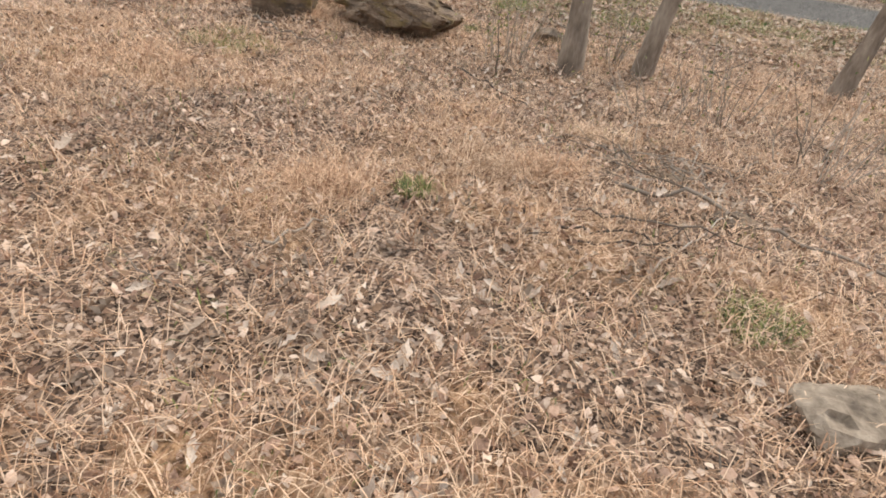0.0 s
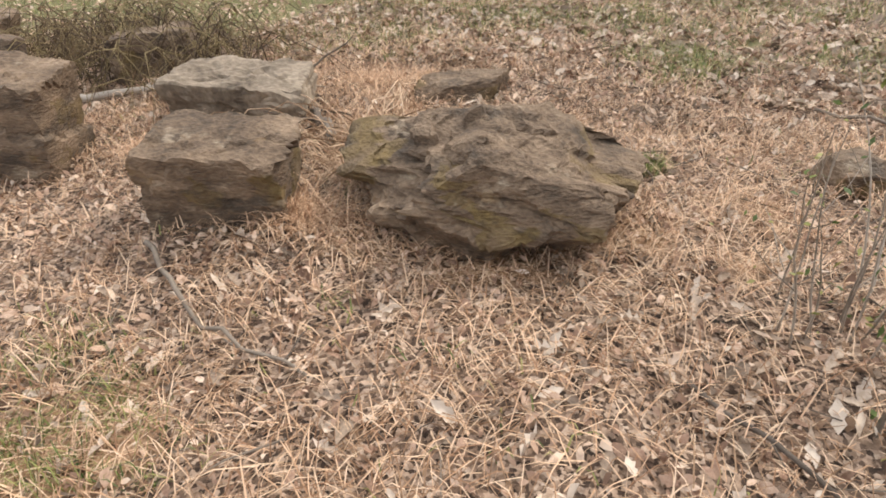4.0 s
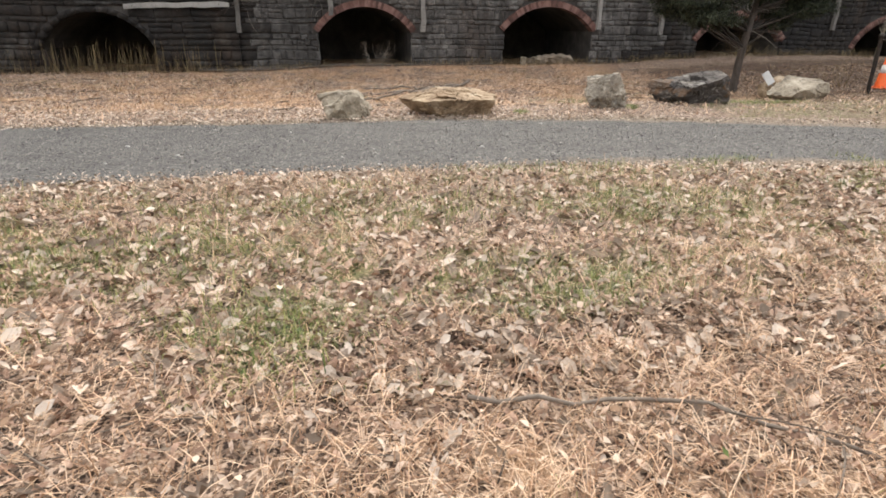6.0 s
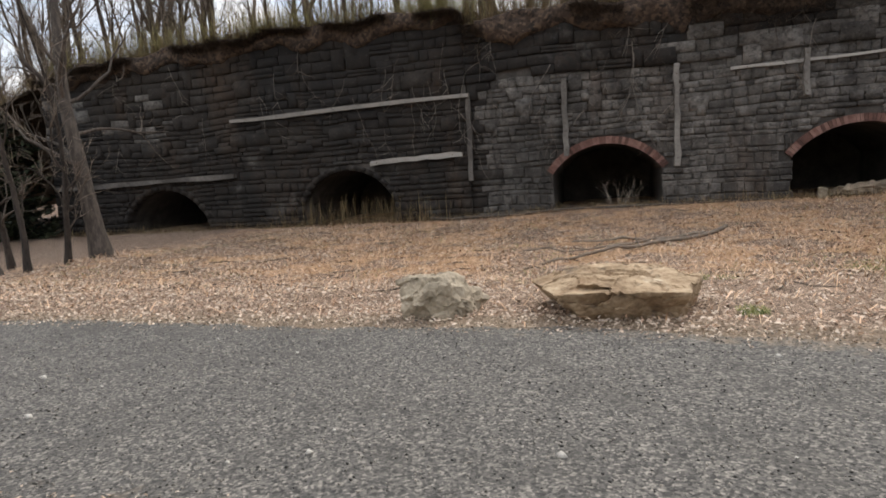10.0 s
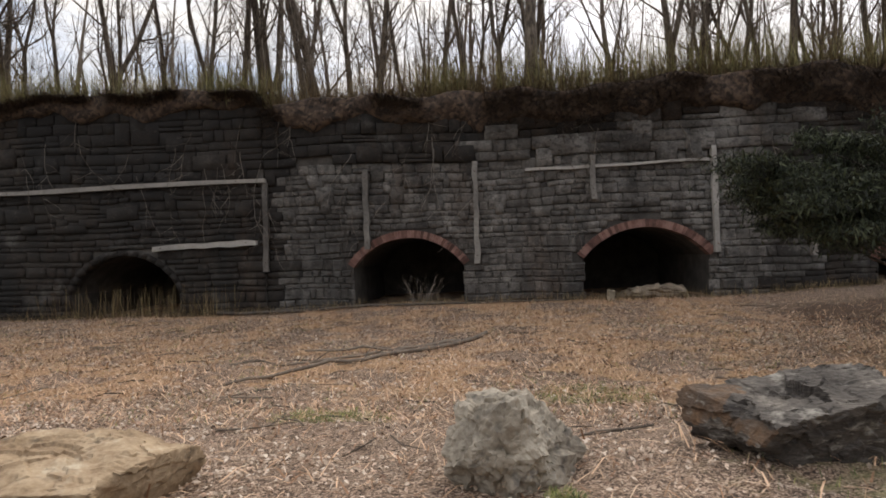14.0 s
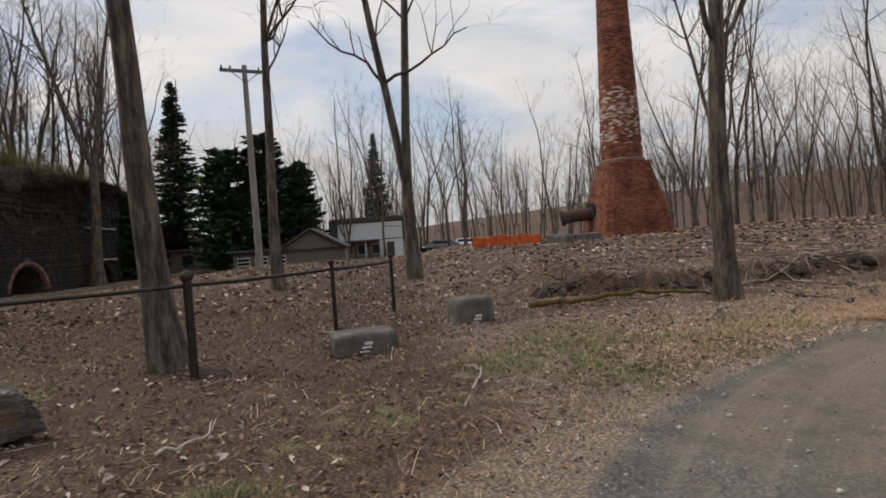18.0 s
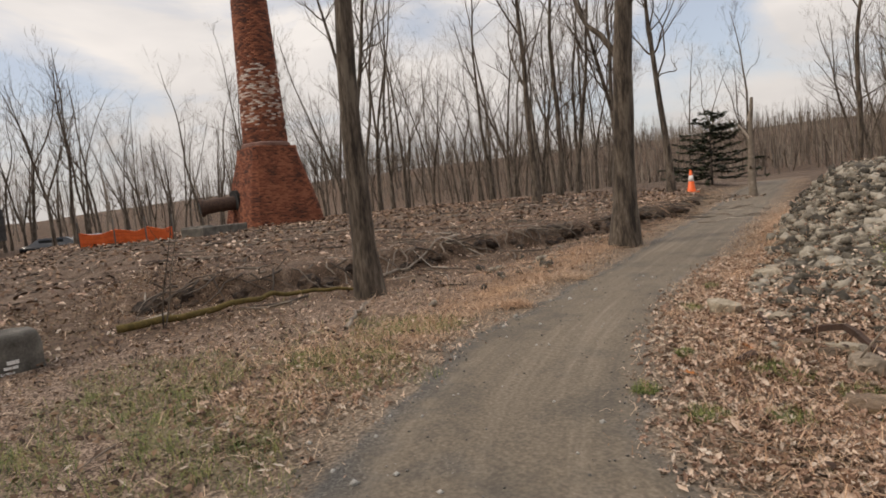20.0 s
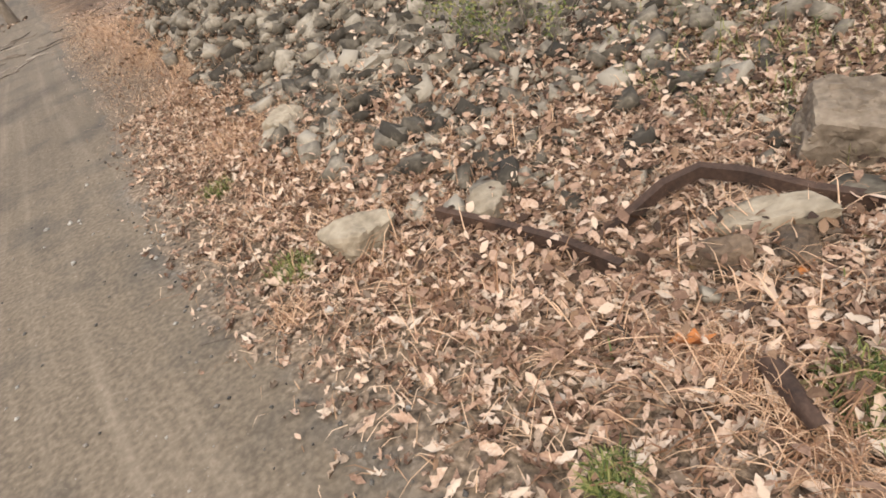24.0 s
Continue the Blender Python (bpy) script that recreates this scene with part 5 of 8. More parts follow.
def bare_tree(name, x, y, z, seed, tall, radius, label, group="", mat="bark", category="tree", sides=(12, 6, 3), **more):
    t = thing(name, label, category, group, at=(x, y, z))
    trunk, limb, fine = tree_paths(seed, tall, radius, **more)
    tubes("trunk", trunk, sides[0], M[mat], t)
    if sides[0] < 8:
        tubes("limb_work", limb, 3, M[mat], t, smooth=False)["kind"] = "stuff"
        tubes("crown", fine, 2, M["twig"], t, smooth=False)["kind"] = "stuff"
        return t
    for one in limb:
        tubes("limb", [one], sides[1], M[mat], t)
    if fine:
        tubes("fine_branching", fine, 2 if len(fine) > 300 else sides[2], M["twig"], t, smooth=False)["kind"] = "stuff"
    return t


def needle_tree(name, x, y, z, seed, tall, wide, mat, label, tiers=22, droop=-0.25, clear=0.05, per=9, clump=0.5, group="", leafy=1.0, taper=0.8):
    """A conifer: trunk, tiers of branches, and sprays of needles as many small blades along them."""
    rng = np.random.RandomState(seed)
    t = thing(name, label, "tree", group, at=(x, y, z))
    tubes("trunk", [grow(rng, (0, 0, -0.2), (0, 0, 1), tall, tall * 0.018, 0.01, 10, 0.0, 0.1)], 8, M["dark_bark"], t)
    limbs, centres, ways = [], [], []
    for i in range(tiers):
        for _ in range(per):
            f = min(clear + (1 - clear) * (i + rng.uniform(-0.5, 0.5) * 0.9) / tiers, 0.985)
            a = rng.uniform(0, 6.283)
            ln = wide / 2 * (1 - f) ** taper * rng.uniform(0.7, 1.12) + 0.08 * wide * (1 - f)
            w = np.array([math.cos(a), math.sin(a), droop * (1 - f) + rng.uniform(-0.1, 0.15)])
            L, S = grow(rng, (0, 0, f * tall), w, ln, 0.012 * tall * (1 - f) * 0.25 + 0.01, 0.06, 5, 0.03, 0.3)
            limbs.append((L, S))
            m = max(4, int(ln / clump * 7 * leafy))
            for u in rng.uniform(0.12, 1.0, m):
                k = u * 5
                j = min(int(k), 4)
                centres.append(L[j] + (L[j + 1] - L[j]) * (k - j) + rng.normal(0, 0.05 * clump, 3))
                ways.append(L[j + 1] - L[j])
    tubes("branches", limbs, 4, M["dark_bark"], t, smooth=False)
    C = np.array(centres)
    D = np.array([(-0.5, 0, 0), (0.0, -0.16, 0.02), (0.5, 0, -0.06), (0.0, 0.16, 0.02), (0, 0, -0.14)])
    V = place_batch(D, C[:, 0], C[:, 1], C[:, 2], rng.uniform(0.6, 1.2, len(C)) * clump, rng, 38)
    batch("needles", V, [(0, 1, 3), (1, 2, 3), (0, 4, 2)], M[mat], t)
    return t


def woods(name, spots, label, group, seeds, tall, radius, mat="bark", **more):
    """Copies of a few trees at the given spots (x, y, z, size, turn)."""
    kinds = [bare_tree(name, 0, 0, 0, s, tall * (0.85 + 0.1 * i), radius * (0.72 + 0.12 * i), label, group, mat, sides=(7, 4, 3), fork=(0.38, 0.28, None, 0.45, 0.2, 0.5)[i % 6], part_way=0.32, **more) for i, s in enumerate(seeds)]
    for i, (x, y, z, size, turn) in enumerate(spots):
        k = kinds[i % len(kinds)]
        m = pose(x, y, z, 0, 0, turn)
        if i < len(kinds):
            k.scale = (size,) * 3
            k.matrix_world = m @ Matrix.Diagonal((size, size, size, 1))
        else:
            k0 = k.scale.copy()
            k.scale = (size,) * 3
            copy_thing(k, m)
            k.scale = k0


rr = random.Random(4)
spots = []
for i in range(150):
    x, y = rr.uniform(-46, 84), 33.0 + abs(rr.gauss(0, 1)) * 9
    spots.append((x, y, float(upper(x, y)) - 0.1, rr.uniform(0.7, 1.15), rr.uniform(0, 360)))
woods("forest_tree", spots, "tall bare grey-brown tree on the bank", "bare trees above the wall", (11, 12, 13, 14, 15, 16), 16, 0.18, limbs=13, twigs=7, clear=0.18, bend=0.075, sprays=5, slim=True)
spots = []
for i in range(90):
    x, y = rr.uniform(-30, 68), 32.6 + abs(rr.gauss(0, 1)) * 3
    spots.append((x, y, float(upper(x, y)) - 0.1, rr.uniform(0.6, 1.25), rr.uniform(0, 360)))
woods("bank_sapling", spots, "thin bare sapling on top of the wall", "saplings above the wall", (17, 18, 19), 7, 0.05, limbs=13, twigs=5, clear=0.08, bend=0.07, sprays=4, slim=True)
spots = []
for i in range(180):
    if i < 70:
        x, y = rr.uniform(26, 95), rr.uniform(-75, -10)
        if x < 27 + (-y) * 0.45 + 3:
            x += 16
    else:
        x, y = rr.uniform(70, 120), rr.uniform(-60, 40)
    if i % 6:
        spots.append((x, y, float(height(x, y)) - 0.1, rr.uniform(0.75, 1.2), rr.uniform(0, 360)))
woods("woodland_tree", spots, "slender bare tree in the woods", "bare trees of the far woods", (21, 22, 23, 24, 25), 17, 0.15, limbs=11, twigs=6, clear=0.25, bend=0.065, sprays=4, slim=True)
spots = []
for i in range(18):
    x, y = rr.uniform(4, 40), rr.uniform(-62, -17)
    d0 = float(near_line(x, y, PATHLINE)[0])
    if d0 < 3.2:
        x -= 7
    spots.append((x, y, float(height(x, y)) - 0.1, rr.uniform(0.75, 1.15), rr.uniform(0, 360)))
for x, y in ((22.5, -44), (26, -52), (8.5, -45), (12.5, -50), (5, -38), (19, -50), (29.5, -60), (24, -60), (9.5, -19), (12.0, -24), (14.6, -20.5), (16.2, -29), (18.4, -24.5), (13.2, -36), (17.5, -40), (20.5, -34), (10.6, -31), (7.2, -26)):
    spots.append((x, y, float(height(x, y)) - 0.1, rr.uniform(0.85, 1.15), rr.uniform(0, 360)))
woods("roadside_tree", spots, "bare tree beside the path", "bare trees along the path", (31, 32, 33), 16, 0.18, limbs=11, twigs=7, clear=0.3, bend=0.06, sprays=4, slim=True)

# single trees near the walk
bare_tree("tree", 0.88, 2.98, float(height(0.88, 2.98)), 41, 9, 0.1, "bare tree with a grey-tan trunk on the bank", mat="pale_bark", clear=0.28, limbs=17)
bare_tree("tree", 1.52, 3.25, float(height(1.52, 3.25)), 42, 9, 0.085, "bare leaning tree on the bank", mat="pale_bark", clear=0.28, limbs=17, lean=(0.08, 0.05))
bare_tree("tree", 3.4, 4.1, float(height(3.4, 4.1)), 43, 9, 0.085, "bare leaning tree on the bank", mat="pale_bark", clear=0.28, limbs=17, lean=(0.12, 0.05))
bare_tree("tree", 18.68, 10.52, float(height(18.68, 10.52)), 44, 14, 0.2, "tall bare tree beside the black fence", clear=0.5, limbs=18, lean=(-0.02, 0.045), bend=0.02)
bare_tree("tree", 28.0, 10.75, float(height(28, 10.75)), 45, 17, 0.16, "tall bare tree beyond the fence", clear=0.36, limbs=17, bend=0.016, lean=(0, 0.0))
bare_tree("tree", 28.3, 6.75, float(height(28.3, 6.75)), 46, 20, 0.19, "tall bare twin-trunked tree", clear=0.42, limbs=13, fork=0.15, bend=0.012, part_way=0.13, fork_turn=1.5)
bare_tree("tree", 20.6, 1.52, float(height(20.6, 1.52)), 47, 13, 0.19, "tall bare tree with a crooked limb by the path", clear=0.35, limbs=17, bend=0.025)
bare_tree("tree", 20.12, -4.7, float(height(20.12, -4.7)), 48, 14, 0.26, "stout bare tree at the edge of the path", clear=0.3, limbs=17, bend=0.03, lean=(-0.03, 0.02))
bare_tree("tree", 60.0, 30.7, float(height(60, 30.7)), 49, 27, 0.46, "tall forked bare tree before the end of the wall", clear=0.45, limbs=18, fork=0.42, bend=0.025, part_way=0.4, fork_turn=2.0)
bare_tree("tree", -11.7, 20.3, float(height(-11.7, 20.3)), 50, 13, 0.24, "bare dark tree with low branches", mat="dark_bark", clear=0.15, limbs=16, twigs=5, bend=0.03, lean=(-0.1, 0.02))
for i, (x, y) in enumerate(((-13.2, 18.5), (-12.5, 18.7), (-12.2, 19.6), (-17.4, 20.0), (-14.6, 19.9))):
    bare_tree("sapling", x, y, float(height(x, y)), 60 + i, 6 + i * 0.8, 0.09, "thin bare sapling beside a dark tree", "saplings by the field", "dark_bark", clear=0.15, limbs=11, lean=((i % 3 - 1) * 0.2, 0))
for i, (x, y, h) in enumerate(((47.0, 2.5, 9), (36.0, -7.5, 16), (31, -14, 15), (28.5, -17, 14), (27.2, -19, 15), (52, 3, 10))):
    bare_tree("tree", x, y, float(height(x, y)), 70 + i, h, 0.011 * h, "bare tree near the chimney", "bare trees near the chimney", clear=0.4, limbs=18, bend=0.035, fork=0.35 if i % 2 else None)

needle_tree("spruce", 88, 33.2, -0.6, 81, 24.5, 8.2, "spruce", "tall dark spruce beyond the wall's end", 40, -0.3, 0.03, 13, 0.8, leafy=1.7, taper=0.7)
needle_tree("spruce", 100, 8.2, -0.8, 82, 19, 5.6, "bluespruce", "blue-green spruce behind the house", 34, -0.15, 0.03, 11, 0.7, leafy=1.7)
needle_tree("evergreen", 73.5, 23.6, -0.7, 83, 13, 7.5, "thuja", "broad dark evergreen beside the shed", 30, 0.25, 0.02, 12, 0.85, leafy=1.7, taper=0.28)
needle_tree("evergreen", 74.5, 20.2, -0.7, 84, 14.5, 7.5, "spruce", "broad dark evergreen beside the shed", 30, 0.2, 0.02, 12, 0.85, leafy=1.7, taper=0.28)
needle_tree("evergreen", 75.5, 16.6, -0.7, 85, 11.5, 6, "spruce", "broad dark evergreen behind the shed", 30, 0.2, 0.02, 12, 0.85, leafy=1.7, taper=0.28)
needle_tree("arborvitae", 68.5, 31, -0.9, 86, 9, 5, "thuja", "dark green arborvitae at the end of the wall", 18, 0.5, 0.0, 15, 0.7, leafy=1.6, taper=0.45)
needle_tree("arborvitae", -31, 30.5, -0.4, 87, 9, 6, "cedar", "dark green cedar at the end of the wall", 16, 0.4, 0.0, 11, 0.7)
needle_tree("arborvitae", -24, 24, -0.3, 88, 6.5, 5, "cedar", "dark green cedar at the edge of the field", 14, 0.3, 0.0, 11, 0.6)


def red_cedar():
    """The wide ragged cedar before the wall: a dark trunk, long boughs and foliage in flat separate pads with gaps."""
    x, y = 12.6, 19.65
    rng = np.random.RandomState(7)
    t = thing("cedar_tree", "dark ragged red cedar with a dead broken top", "tree", at=at_ground(x, y))
    P, R = grow(rng, (0, 0, -0.1), (-0.02, 0, 1), 5.0, 0.13, 0.03, 10, 0.0, 0.35)
    tubes("trunk", [(P, R)], 10, M["dark_bark"], t)
    pads = []
    masses = (((-2.15, -0.1, 2.95), (0.75, 0.7, 0.45), 15), ((-1.2, 0.3, 3.3), (0.5, 0.6, 0.35), 4), ((2.0, 0.2, 3.3), (0.85, 0.8, 0.75), 20), ((1.5, 0.4, 4.3), (0.6, 0.6, 0.45), 7),
              ((1.6, 0.8, 5.0), (0.5, 0.4, 0.3), 5), ((0.4, -0.5, 2.9), (0.7, 0.7, 0.25), 2), ((0.6, 0.2, 3.8), (0.6, 0.6, 0.6), 3))
    for mid, size, count in masses:
        for i in range(count):
            e = np.array(mid) + rng.normal(size=3) * np.array(size) * 0.62
            k = int(np.clip((e[2] - 0.35 * math.hypot(e[0], e[1])) / 5.0 * 10, 3, 9))
            s = P[k]
            m = s + (e - s) * 0.55 + rng.normal(0, 0.16, 3) - (0, 0, 0.1)
            f = np.linspace(0, 1, 7)[:, None]
            L = (1 - f) ** 2 * s + 2 * f * (1 - f) * m + f ** 2 * e + rng.normal(0, 0.03, (7, 3))
            tubes("limb", [(L, np.linspace(0.034, 0.008, 7))], 4, M["dark_bark"], t, smooth=False)
            for j in (4, 5, 6, 6):
                if rng.random_sample() < 0.9:
                    pads.append((L[j] + rng.normal(0, 0.14, 3), rng.uniform(0.26, 0.5)))
    C = np.concatenate([c + rng.normal(size=(int(560 * r / 0.4), 3)) * (r * 0.55, r * 0.5, r * 0.22) + (0, 0, 0.04) for c, r in pads])
    D = np.array([(-0.5, 0, 0), (0.0, -0.09, 0.02), (0.55, 0, 0.08), (0.0, 0.09, 0.02)])
    V = place_batch(D, C[:, 0], C[:, 1], C[:, 2], rng.uniform(0.07, 0.17, len(C)), rng, 80)
    batch("foliage", V, [(0, 1, 2, 3)], M["cedar"], t)
    bare = [grow(rng, P[rng.randint(3, 10)], (rng.normal(), 0.6 * rng.normal() - 0.2, rng.uniform(-0.25, 0.4)), rng.uniform(0.6, 2.0), 0.016, 0.16, 5, -0.02, 0.3) for _ in range(20)]
    for q in list(bare):
        bare += [grow(rng, q[0][rng.randint(1, 6)], (rng.normal(), rng.normal(), rng.normal(-0.1, 0.5)), rng.uniform(0.2, 0.7), 0.008, 0.2, 3, 0, 0.4) for _ in range(4)]
    tubes("dead_growth", bare, 3, M["vine"], t, smooth=False)["kind"] = "stuff"
    dead = [grow(rng, (-0.1, 0, 4.6), (-0.35, 0, 0.7), 0.9, 0.05, 0.1, 5, 0, 0.3), grow(rng, (-0.25, 0, 4.9), (0.5, -0.2, -0.2), 0.6, 0.03, 0.15, 4, 0, 0.3), grow(rng, (-0.1, 0, 4.6), (0.35, -0.2, -0.5), 0.9, 0.03, 0.15, 5, 0, 0.3)]
    tubes("dead_top", dead, 6, M["pale_twig"], t, label="bleached broken dead top")


red_cedar()


def terrace_ledge():
    t = thing("stone_ledge", "low broken ledge of dark earth, stones and roots", "ledge", at=at_ground(22.3, -4))
    o = np.array(t.matrix_world.translation)
    rng = np.random.RandomState(19)
    kinds = [rock_mesh("ledge_clod", (0.7, 0.42, 0.3), 300 + k, 3, 0.0, 0.13) for k in range(6)]
    for k, me in enumerate(kinds):
        me.materials.append(M["earth"])
    for i, y in enumerate(np.arange(4.2, -19, -0.24)):
        x = np.interp(y, [-28, -18, -12.7, -7, -2.9, 0.75, 3, 6], [30, 25, 22.9, 22.2, 22.5, 22.3, 22.2, 24])
        ob = new("ledge_clod", kinds[i % 6])
        ob.parent = t
        gap = 0.35 * (float(vnoise(y * 0.8, 3.0)) - 0.5)
        ob.matrix_basis = Matrix.Translation(Vector((x + 0.1 + gap + rng.uniform(0, 0.3), y + rng.uniform(-0.15, 0.15), float(height(x, y)) + rng.uniform(-0.1, 0.14))) - Vector(o)) @ pose(0, 0, 0, rng.uniform(-25, 25), rng.uniform(-25, 25), rng.uniform(0, 360)) @ Matrix.Scale(rng.uniform(0.4, 0.85), 4)
    for i in range(110):
        y = rng.uniform(-15, 4)
        x = np.interp(y, [-28, -18, -12.7, -7, -2.9, 0.75, 3, 6], [30, 25, 22.9, 22.2, 22.5, 22.3, 22.2, 24])
        P, R = grow(rng, np.array((x + 0.3, y, float(height(x + 0.4, y)))) - o, (-0.6, rng.normal(0, 0.8), -0.15), rng.uniform(0.4, 1.2), 0.02, 0.2, 5, -0.04, 0.4)
        tubes("root", [(P, R)], 4, M["twig"], t, smooth=False)


terrace_ledge()


def far_woods():
    """The wooded hills and the depth of the forest: bare trees too far off to tell apart."""
    rng = np.random.RandomState(31)
    X = np.concatenate([rng.uniform(-60, 330, 1500), rng.uniform(-55, 85, 420), rng.uniform(95, 230, 400), rng.uniform(20, 70, 60)])
    Y = np.concatenate([rng.uniform(-260, -90, 1500), rng.uniform(40, 95, 420), rng.uniform(-60, 110, 400), rng.uniform(-120, -60, 60)])
    Z = np.where((Y > 40) & (X < 90), upper(X, Y), height(X, Y, False)) - 0.3
    ok = (near_line(X, Y, PATHLINE)[0] > 6) & ~((X < 16) & (Y < -20) & (Y > -70)) & ~((X > 60) & (X < 104) & (Y > -12) & (Y < 40))
    X, Y, Z = X[ok], Y[ok], Z[ok]
    size = rng.uniform(0.75, 1.25, len(X)) * np.where((Y < -40) & (X < 160), 0.5, 1.0)
    a = rng.uniform(0, 6.283, len(X))
    for k in range(4):
        trunk, limb, fine = tree_paths(200 + k, 15, 0.2, clear=0.2, limbs=14, twigs=4, bend=0.04, sprays=1, slim=True)
        thin = lambda some: [(P[[0, len(P) // 2, -1]], R[[0, len(R) // 2, -1]]) for P, R in some]
        V0, F0 = tube_arrays([(P[::2], R[::2]) for P, R in trunk] + thin(limb) + [(P[[0, -1]], 1.3 * R[[0, -1]]) for P, R in fine], 2)
        i = np.arange(k, len(X), 4)
        c, s = np.cos(a[i])[:, None], np.sin(a[i])[:, None]
        V = np.empty((len(i), len(V0), 3))
        V[:, :, 0] = X[i][:, None] + size[i][:, None] * (c * V0[None, :, 0] - s * V0[None, :, 1])
        V[:, :, 1] = Y[i][:, None] + size[i][:, None] * (s * V0[None, :, 0] + c * V0[None, :, 1])
        V[:, :, 2] = Z[i][:, None] + size[i][:, None] * V0[None, :, 2]
        tagged(batch("far_woods", V, F0, M["twig"]), "bare brown woods on the far hillside", "woods", kind="stuff")


far_woods()


def dead_snag():
    rng = np.random.RandomState(5)
    t = thing("dead_snag", "bleached broken dead tree trunk beside the path", "tree", at=at_ground(24.4, -21.0))
    tubes("trunk", [grow(rng, (0, 0, -0.2), (0.05, 0, 1), 4.6, 0.2, 0.03, 9, 0.02, 0.35)], 8, M["pale_twig"], t)
    for z, w, n in ((2.6, (0.4, 0.3, 0.9), 0.8), (3.4, (-0.4, 0.1, 0.8), 0.5), (1.2, (-0.5, 0.5, 0.5), 0.4)):
        tubes("broken_limb", [grow(rng, (0.1, 0, z), w, n, 0.07, 0.12, 5, 0, 0.4)], 6, M["pale_twig"], t)


dead_snag()
needle_tree("evergreen", 31.0, -30.5, float(height(31.0, -30.5)), 90, 5.0, 6.2, "cedar", "low spreading dark evergreen beside the path", 13, -0.16, 0.14, 6, 0.4, leafy=0.85, taper=0.5)

for i, (cx, cy, tall) in enumerate(((-30, 27, 6.5), (-35, 23, 7.5), (-40, 28, 8), (-28, 21.5, 5), (-28, 30.2, 7), (-36, 35, 9), (-44, 41, 10))):
    needle_tree("cedar_tree", cx, cy, float(height(cx, cy)) - 0.1, 120 + i, tall, 5.5, "cedar", "dark cedar closing the end of the field", 14, 0.2, 0.0, 10, 0.7, "dark cedars at the field's end", 1.2, 0.5)

def leaning_pole():
    """A long pale dead stem that leans over the crest of the rubble."""
    rng = np.random.RandomState(15)
    t = thing("dead_branch", "pale leaning dead stem on the crest of the rubble", "branch", at=at_ground(13.82, -4.85))
    tubes("stem", [grow(rng, (0, 0, -0.05), (1.47, -1.15, 1.6), 2.6, 0.022, 0.02, 8, 0.0, 0.5)], 6, M["pale_twig"], t)
    for z, w in ((0.5, (0.3, 0.5, 0.5)), (0.8, (-0.5, 0.2, 0.3)), (1.2, (0.4, -0.3, 0.8))):
        tubes("twig", [grow(rng, np.array((0.6, -0.47, 0.65)) * z, w, 0.5, 0.01, 0.15, 4, 0, 0.4)], 4, M["pale_twig"], t)


def leaning_sapling():
    """The thin crooked stem before the flat rocks."""
    rng = np.random.RandomState(16)
    t = thing("sapling", "thin crooked bare sapling leaning over the rocks", "sapling", at=at_ground(14.05, 1.73))
    P, R = grow(rng, (0, 0, -0.03), (-0.63, 0.22, 1.0), 1.7, 0.008, 0.09, 9, 0.05, 0.5)
    tubes("stem", [(P, R)], 6, M["pale_bark"], t)
    for i in (2, 3, 5, 6, 7, 8):
        tubes("side_twig", [grow(rng, P[i], rng.normal(size=3) * (1, 1, 0.4) + (0, 0, 0.6), rng.uniform(0.25, 0.6), 0.006, 0.2, 4, 0, 0.3)], 4, M["pale_bark"], t)


leaning_pole()
leaning_sapling()

# ---------- fence, cone, signs, blocks ----------
def iron_fence():
    posts = [(15.62, 17.68), (16.38, 15.16), (16.91, 12.45), (18.16, 10.05), (20.19, 8.47), (22.2, 7.5)]
    t = thing("iron_fence", "low black iron pipe fence with worn paint", "fence", at=at_ground(17, 12.5))
    o = t.matrix_world.translation
    tops = []
    for i, (x, y) in enumerate(posts):
        z0 = float(height(x, y))
        top = 1.3 - 0.02 * i
        r = 0.055 if i < 4 else 0.035
        tubes("post", [(np.array([(x, y, z0 - 0.15), (x, y, top - 0.1), (x, y, top)]) - o, [r, r, r])], 10, M["black_iron"], t)
        bm = bmesh.new()
        bmesh.ops.create_uvsphere(bm, u_segments=10, v_segments=6, radius=r * 1.5, matrix=Matrix.Translation(Vector((x, y, top + 0.01)) - o))
        part("post_cap", bm, M["black_iron"], t, smooth=True)
        tops.append((x, y, top - 0.1))
    for a, b in zip(tops, tops[1:]):
        P = np.linspace(a, b, 5) - np.array(o)
        P[1:4, 2] -= 0.015
        tubes("rail", [(P, [0.026] * 5)], 8, M["black_iron"], t)


def wire_panel():
    """The sagging wire between the two thin posts."""
    t = thing("wire_panel", "sagging square wire netting on thin posts", "fence", at=at_ground(21.2, 8.0))
    o = np.array(t.matrix_world.translation)
    a, b = np.array((20.24, 8.44, 0.15)), np.array((22.15, 7.52, 0.2))
    for k in range(14):
        p = a + (b - a) * (k + 0.5) / 14
        tubes("wire", [(np.array([p, p + (0, 0, 0.5), p + (0.01, 0, 0.95)]) - o, [0.004] * 3)], 4, M["mesh_wire"], t)
    for k in range(8):
        z = np.array((0, 0, k * 0.135))
        tubes("wire", [(np.linspace(a + z, b + z, 4) - o, [0.004] * 4)], 4, M["mesh_wire"], t)


